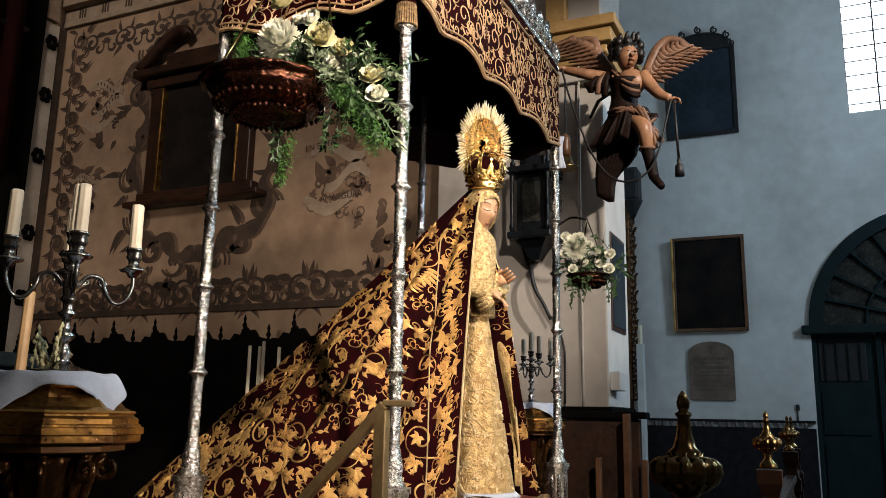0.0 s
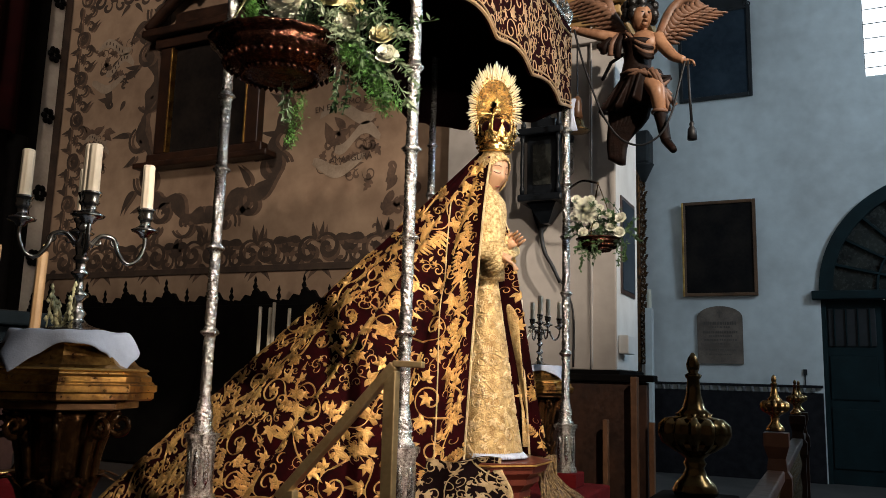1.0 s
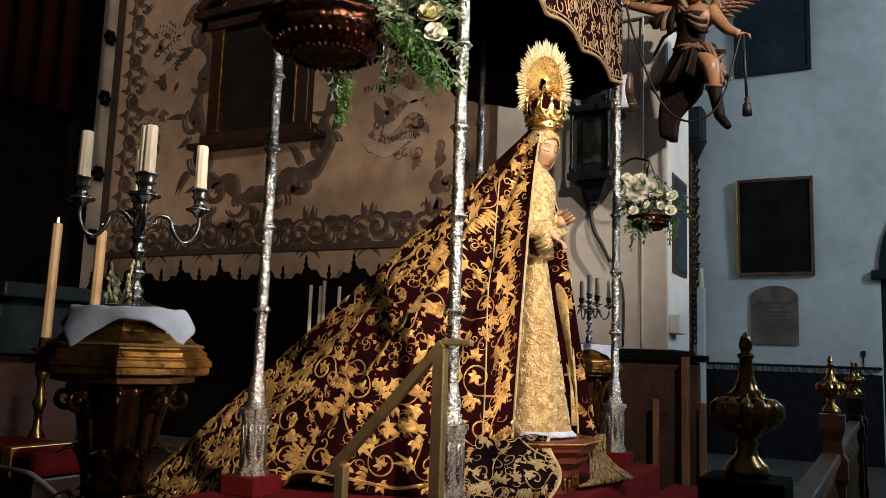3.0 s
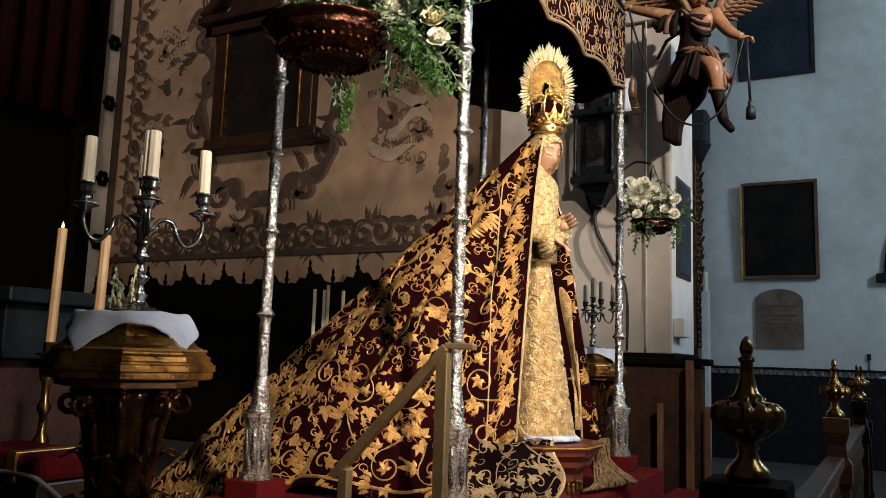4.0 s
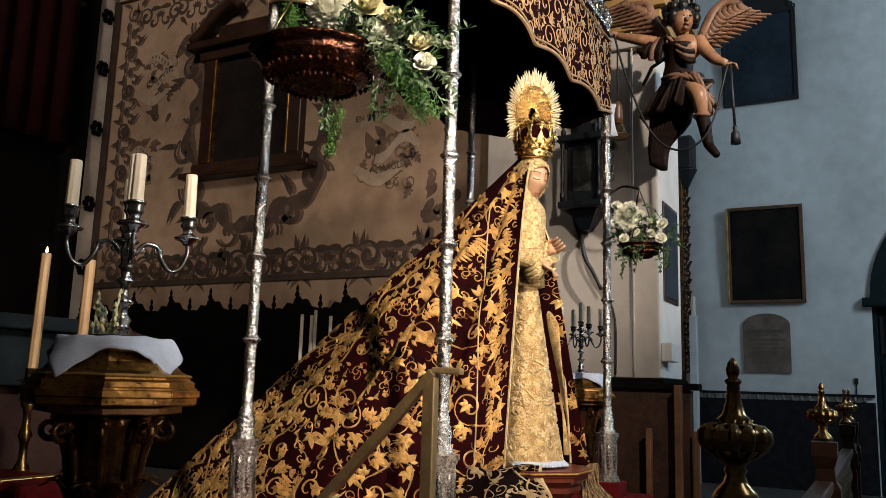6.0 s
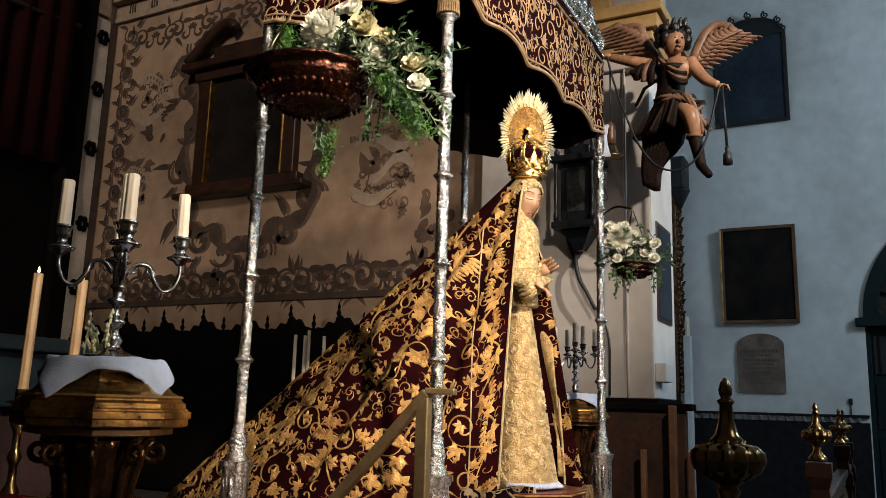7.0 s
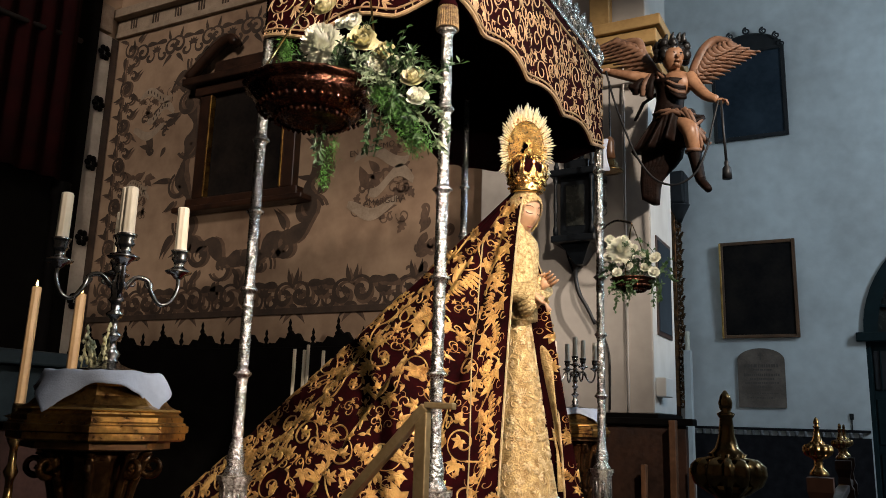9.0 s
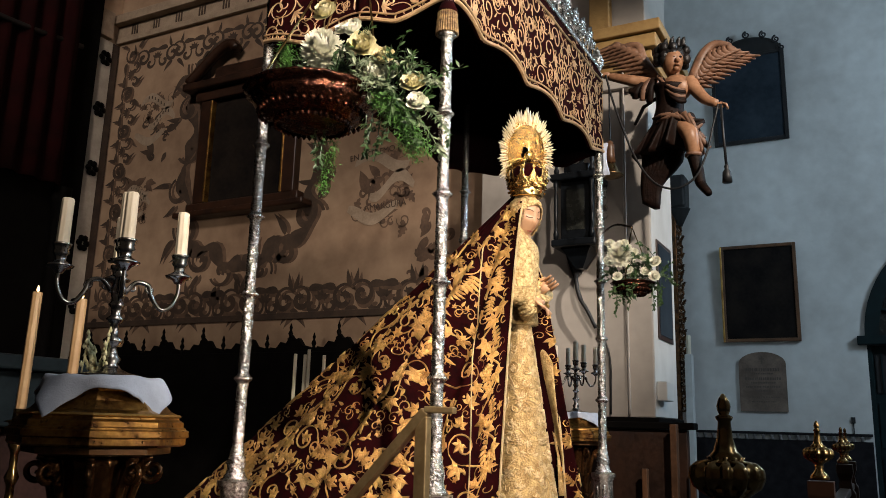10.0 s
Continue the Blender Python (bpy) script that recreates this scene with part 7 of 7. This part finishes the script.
def rose(r, seed, axis=(0.3, -0.8, 0.35)):
    """A full rose of overlapping cupped petals, facing its axis."""
    random.seed(seed)
    bm = bmesh.new()
    q = Vector(axis).normalized().to_track_quat("Z", "Y").to_matrix()
    for ring, (n, tilt, ln) in enumerate(((4, 1.4, 0.80), (5, 1.2, 0.88), (6, 0.95, 0.95), (7, 0.6, 1.0), (8, 0.15, 0.95))):
        for k in range(n):
            a = 2 * math.pi * (k + 0.4 * ring) / n + rnd(-0.2, 0.2)
            d = Vector((math.cos(a) * math.cos(tilt), math.sin(a) * math.cos(tilt), math.sin(tilt)))
            up = Vector((-math.cos(a) * math.sin(tilt), -math.sin(a) * math.sin(tilt), math.cos(tilt)))
            petal(bm, q @ (Vector((math.cos(a), math.sin(a), 0)) * r * 0.12), q @ d, q @ up, r * ln * rnd(0.9, 1.08), r * 0.48, r * 0.30)
    return bm


def mum(r, seed, axis=(0.25, -0.85, 0.3)):
    random.seed(seed)
    bm = bmesh.new()
    q = Vector(axis).normalized().to_track_quat("Z", "Y").to_matrix()
    for k in range(420):
        z = 1 - 1.5 * k / 420
        a = k * 2.39996
        s = math.sqrt(max(0, 1 - z * z))
        d = Vector((s * math.cos(a), s * math.sin(a), z + rnd(-0.1, 0.1)))
        petal(bm, q @ (d * r * 0.2), q @ d, q @ Vector((-d.x * d.z, -d.y * d.z, 1.2 - d.z)), r * rnd(0.7, 1.0), r * 0.10, r * 0.22)
    return bm


def small_leaf(bm, c, d, up, ln, w):
    d, up = d.normalized(), up.normalized()
    s = d.cross(up)
    s = s.normalized() if s.length > 1e-4 else Vector((1, 0, 0))
    vs = [bm.verts.new(p) for p in (c, c + d * ln * 0.45 - s * w + up * w * 0.4, c + d * ln, c + d * ln * 0.45 + s * w + up * w * 0.4, c + d * ln * 0.45)]
    bm.faces.new((vs[0], vs[1], vs[4]))
    bm.faces.new((vs[1], vs[2], vs[4]))
    bm.faces.new((vs[2], vs[3], vs[4]))
    bm.faces.new((vs[3], vs[0], vs[4]))


def spray(bm, a, b, droop, n, ln, w, spread=0.02):
    """A twig from a to b set with small leaves."""
    a, b = Vector(a), Vector(b)
    pts = [a.lerp(b, i / 9) + Vector((0, 0, droop * math.sin(math.pi * i / 9))) for i in range(10)]
    add_tube(bm, pts, lambda t: 0.003 - 0.002 * t, 4)
    for k in range(n):
        t = rnd(0.1, 1)
        p = along(pts, t)
        d = (b - a).normalized() * 0.6 + Vector((rnd(-1, 1), rnd(-1, 1), rnd(-0.9, 0.7)))
        small_leaf(bm, p + Vector((rnd(-1, 1), rnd(-1, 1), rnd(-1, 1))) * spread * 0.3, d, Vector((rnd(-1, 1), -1, rnd(0, 1))), ln * rnd(0.7, 1.2), w * rnd(0.7, 1.2))


def fern(bm, a, b, droop, n, r):
    a, b = Vector(a), Vector(b)
    pts = [a.lerp(b, i / 9) + Vector((0, 0, droop * math.sin(math.pi * i / 9))) for i in range(10)]
    for k in range(n):
        t = rnd(0, 1)
        p = along(pts, t)
        rr = r * (0.45 + 0.55 * math.sin(math.pi * min(1, t * 0.9 + 0.1)))
        d = Vector((rnd(-1, 1), rnd(-1, 1), rnd(-1, 0.8)))
        q = p + d.normalized() * rr * rnd(0.2, 1)
        small_leaf(bm, q, Vector((rnd(-1, 1), rnd(-1, 1), rnd(-1.2, 0.4))), Vector((rnd(-1, 1), -1, 1)), rnd(0.012, 0.024), 0.0022)


def flower_bowl(c, r, label):
    ob = holder("flower_bowl", label, "bowl", c, group="hanging flower bowls")
    prof = [(0.02, -0.50), (0.10, -0.52), (0.20, -0.50), (0.24, -0.46), (0.30, -0.50), (0.5, -0.45), (0.72, -0.33), (0.88, -0.18), (0.94, -0.10), (0.90, -0.08), (1.0, -0.04), (1.06, 0.0), (1.06, 0.04), (0.98, 0.06), (0.90, 0.02), (0.86, -0.2), (0.1, -0.25)]
    part("basin", lathe([(a * r, b * r) for a, b in prof], 48, lobes=16, depth=0.05), M_BOWL, ob, "chased dark copper basin", smooth=True)
    bm = bmesh.new()
    random.seed(int(r * 1000))
    for k in range(40):
        a = 2 * math.pi * k / 40
        for t, q in ((0.80, -0.29), (0.55, -0.43)):
            add_lathe(bm, [(0.002, -0.014), (0.013, 0.0), (0.002, 0.014)], 6, Matrix.Translation((t * r * math.cos(a + t) * 1.02, t * r * math.sin(a + t) * 1.02, q * r - 0.004)))
    part("boss_band", bm, M_BOWL, ob, "rows of small bosses", smooth=True, kind="stuff")
    return ob


bc = (-1.950, 2.52, 2.885)
ob = flower_bowl(bc, 0.265, "dark copper bowl of white flowers hung from the canopy")
for a in (0.4, 2.5, 4.6):
    p = Vector((0.27 * math.cos(a), 0.27 * math.sin(a), 0.01))
    q = Vector((-0.02, 0.31, 1.0))
    part("chain", tube([p, p.lerp(q, 0.5), q], 0.005, 6), M_BRASS, ob, "thin brass chain")
arr = holder("flower_arrangement", "white roses and chrysanthemum with trailing green ferns", "flowers", group="canopy flowers")
arr.matrix_basis = pose(-0.0, 0.06, 0.0)
for i, (x, y, z, r, kind_) in enumerate(((-1.90, 2.44, 3.07, 0.085, "m"), (-1.935, 2.50, 3.275, 0.062, "c"), (-1.79, 2.50, 3.175, 0.045, "w"), (-1.725, 2.46, 3.06, 0.070, "c"), (-1.625, 2.47, 2.995, 0.055, "c"), (-1.655, 2.46, 2.935, 0.050, "w"), (-1.585, 2.48, 2.94, 0.045, "w"), (-1.475, 2.46, 2.855, 0.055, "c"), (-1.455, 2.46, 2.775, 0.048, "w"), (-1.86, 2.52, 3.19, 0.04, "w"))):
    bm = mum(r * 0.98, 100 + i) if kind_ == "m" else rose(r * 0.93, 100 + i, (rnd(0.0, 0.5), -0.8, rnd(0.1, 0.5)))
    part("chrysanthemum" if kind_ == "m" else "rose", bm, M_CREAM if kind_ == "c" else M_PETAL, arr, at=(x, y, z), label="cream rose" if kind_ == "c" else "white bloom")
random.seed(120)
bm = bmesh.new()
for k in range(60):
    a = Vector((rnd(-2.08, -1.50), rnd(2.40, 2.62), 0))
    a.z = 2.93 - 0.42 * (a.x + 1.8) + rnd(-0.07, 0.09)
    b = a + Vector((rnd(0.02, 0.20), rnd(-0.10, 0.04), rnd(-0.22, 0.14)))
    spray(bm, a, b, 0.03, 22, 0.036, 0.0075)
part("foliage", bm, M_LEAFDK, arr, "dark glossy leaves", kind="stuff")
bm = bmesh.new()
for k in range(16):
    a = Vector((rnd(-1.85, -1.5), rnd(2.40, 2.5), rnd(2.85, 2.99)))
    spray(bm, a, a + Vector((rnd(-0.02, 0.14), rnd(-0.06, 0.0), rnd(-0.10, 0.03))), 0.02, 18, 0.040, 0.007)
for a, b in (((-1.50, 2.46, 2.80), (-1.33, 2.46, 2.66)), ((-1.50, 2.46, 2.75), (-1.35, 2.46, 2.57)), ((-1.46, 2.46, 2.85), (-1.36, 2.44, 2.83))):
    spray(bm, a, b, 0.03, 40, 0.034, 0.006)
part("foliage", bm, M_LEAFGREY, arr, "grey green narrow leaves", kind="stuff")
bm = bmesh.new()
fern(bm, (-1.66, 2.46, 2.86), (-1.45, 2.46, 2.56), 0.04, 1700, 0.062)
fern(bm, (-1.56, 2.46, 2.82), (-1.40, 2.45, 2.57), 0.02, 700, 0.06)
fern(bm, (-2.09, 2.42, 3.13), (-2.06, 2.42, 3.02), 0.0, 700, 0.055)
fern(bm, (-1.90, 2.55, 2.72), (-1.93, 2.52, 2.50), 0.0, 420, 0.045)
part("foliage", bm, M_FERN, arr, "bright asparagus fern", kind="stuff")
bm = bmesh.new()
for x in (-1.95, -1.90, -1.70, -1.67, -1.63):
    spray(bm, (x, 2.48, 2.78), (x + rnd(-0.03, 0.03), 2.47, 2.60 + rnd(-0.04, 0.04)), 0.0, 34, 0.028, 0.007)
part("foliage", bm, M_LEAFDK, arr, "trailing dark leaf sprays", kind="stuff")

bc2 = (-1.275, 4.92, 2.47)
ob = flower_bowl(bc2, 0.13, "small dark copper bowl of white roses hung beside a pole")
for a in (0.4, 2.5, 4.6):
    p = Vector((0.13 * math.cos(a), 0.13 * math.sin(a), 0.0))
    part("chain", tube([p, p.lerp(Vector((0, 0, 0.36)), 0.6), Vector((0, 0, 0.36))], 0.003, 5), M_BRASS, ob, "thin chain")
part("arm", tube(smooth_path([(-0.235, 0.14, 0.37), (-0.12, 0.06, 0.40), (0, 0, 0.36)], 10), 0.008, 6), M_SILVERP, ob, "silver arm on the pole")
arr2 = holder("flower_arrangement", "white roses with dark leaves in a small hanging bowl", "flowers", group="canopy flowers")
for i, (x, z, r) in enumerate(((-1.385, 2.705, 0.040), (-1.32, 2.635, 0.055), (-1.24, 2.645, 0.048), (-1.275, 2.535, 0.045), (-1.175, 2.52, 0.045), (-1.11, 2.575, 0.042), (-1.125, 2.485, 0.046), (-1.345, 2.50, 0.035), (-1.395, 2.60, 0.040), (-1.29, 2.70, 0.035), (-1.19, 2.60, 0.035))):
    part("chrysanthemum" if i == 1 else "rose", mum(0.078, 140) if i == 1 else rose(r * rnd(0.60, 0.95), 140 + i, (rnd(-0.1, 0.5), -0.8, rnd(0, 0.5))), M_PETAL, arr2, at=(x, 4.82 + rnd(-0.03, 0.03), z))
random.seed(160)
bm = bmesh.new()
for k in range(46):
    a = Vector((rnd(-1.40, -1.10), rnd(4.82, 4.98), rnd(2.45, 2.64)))
    spray(bm, a, a + Vector((rnd(-0.12, 0.13), rnd(-0.12, 0.02), rnd(-0.14, 0.10))), 0.02, 16, 0.034, 0.0085)
for x in (-1.36, -1.33, -1.28, -1.15, -1.12, -1.09):
    spray(bm, (x, 4.88, 2.46), (x + rnd(-0.02, 0.03), 4.86, 2.30 + rnd(-0.03, 0.05)), 0, 26, 0.026, 0.007)
spray(bm, (-1.12, 4.85, 2.50), (-1.00, 4.85, 2.43), 0.02, 30, 0.03, 0.006)
part("foliage", bm, M_LEAFDK, arr2, "dark leaves and trailing sprays", kind="stuff")
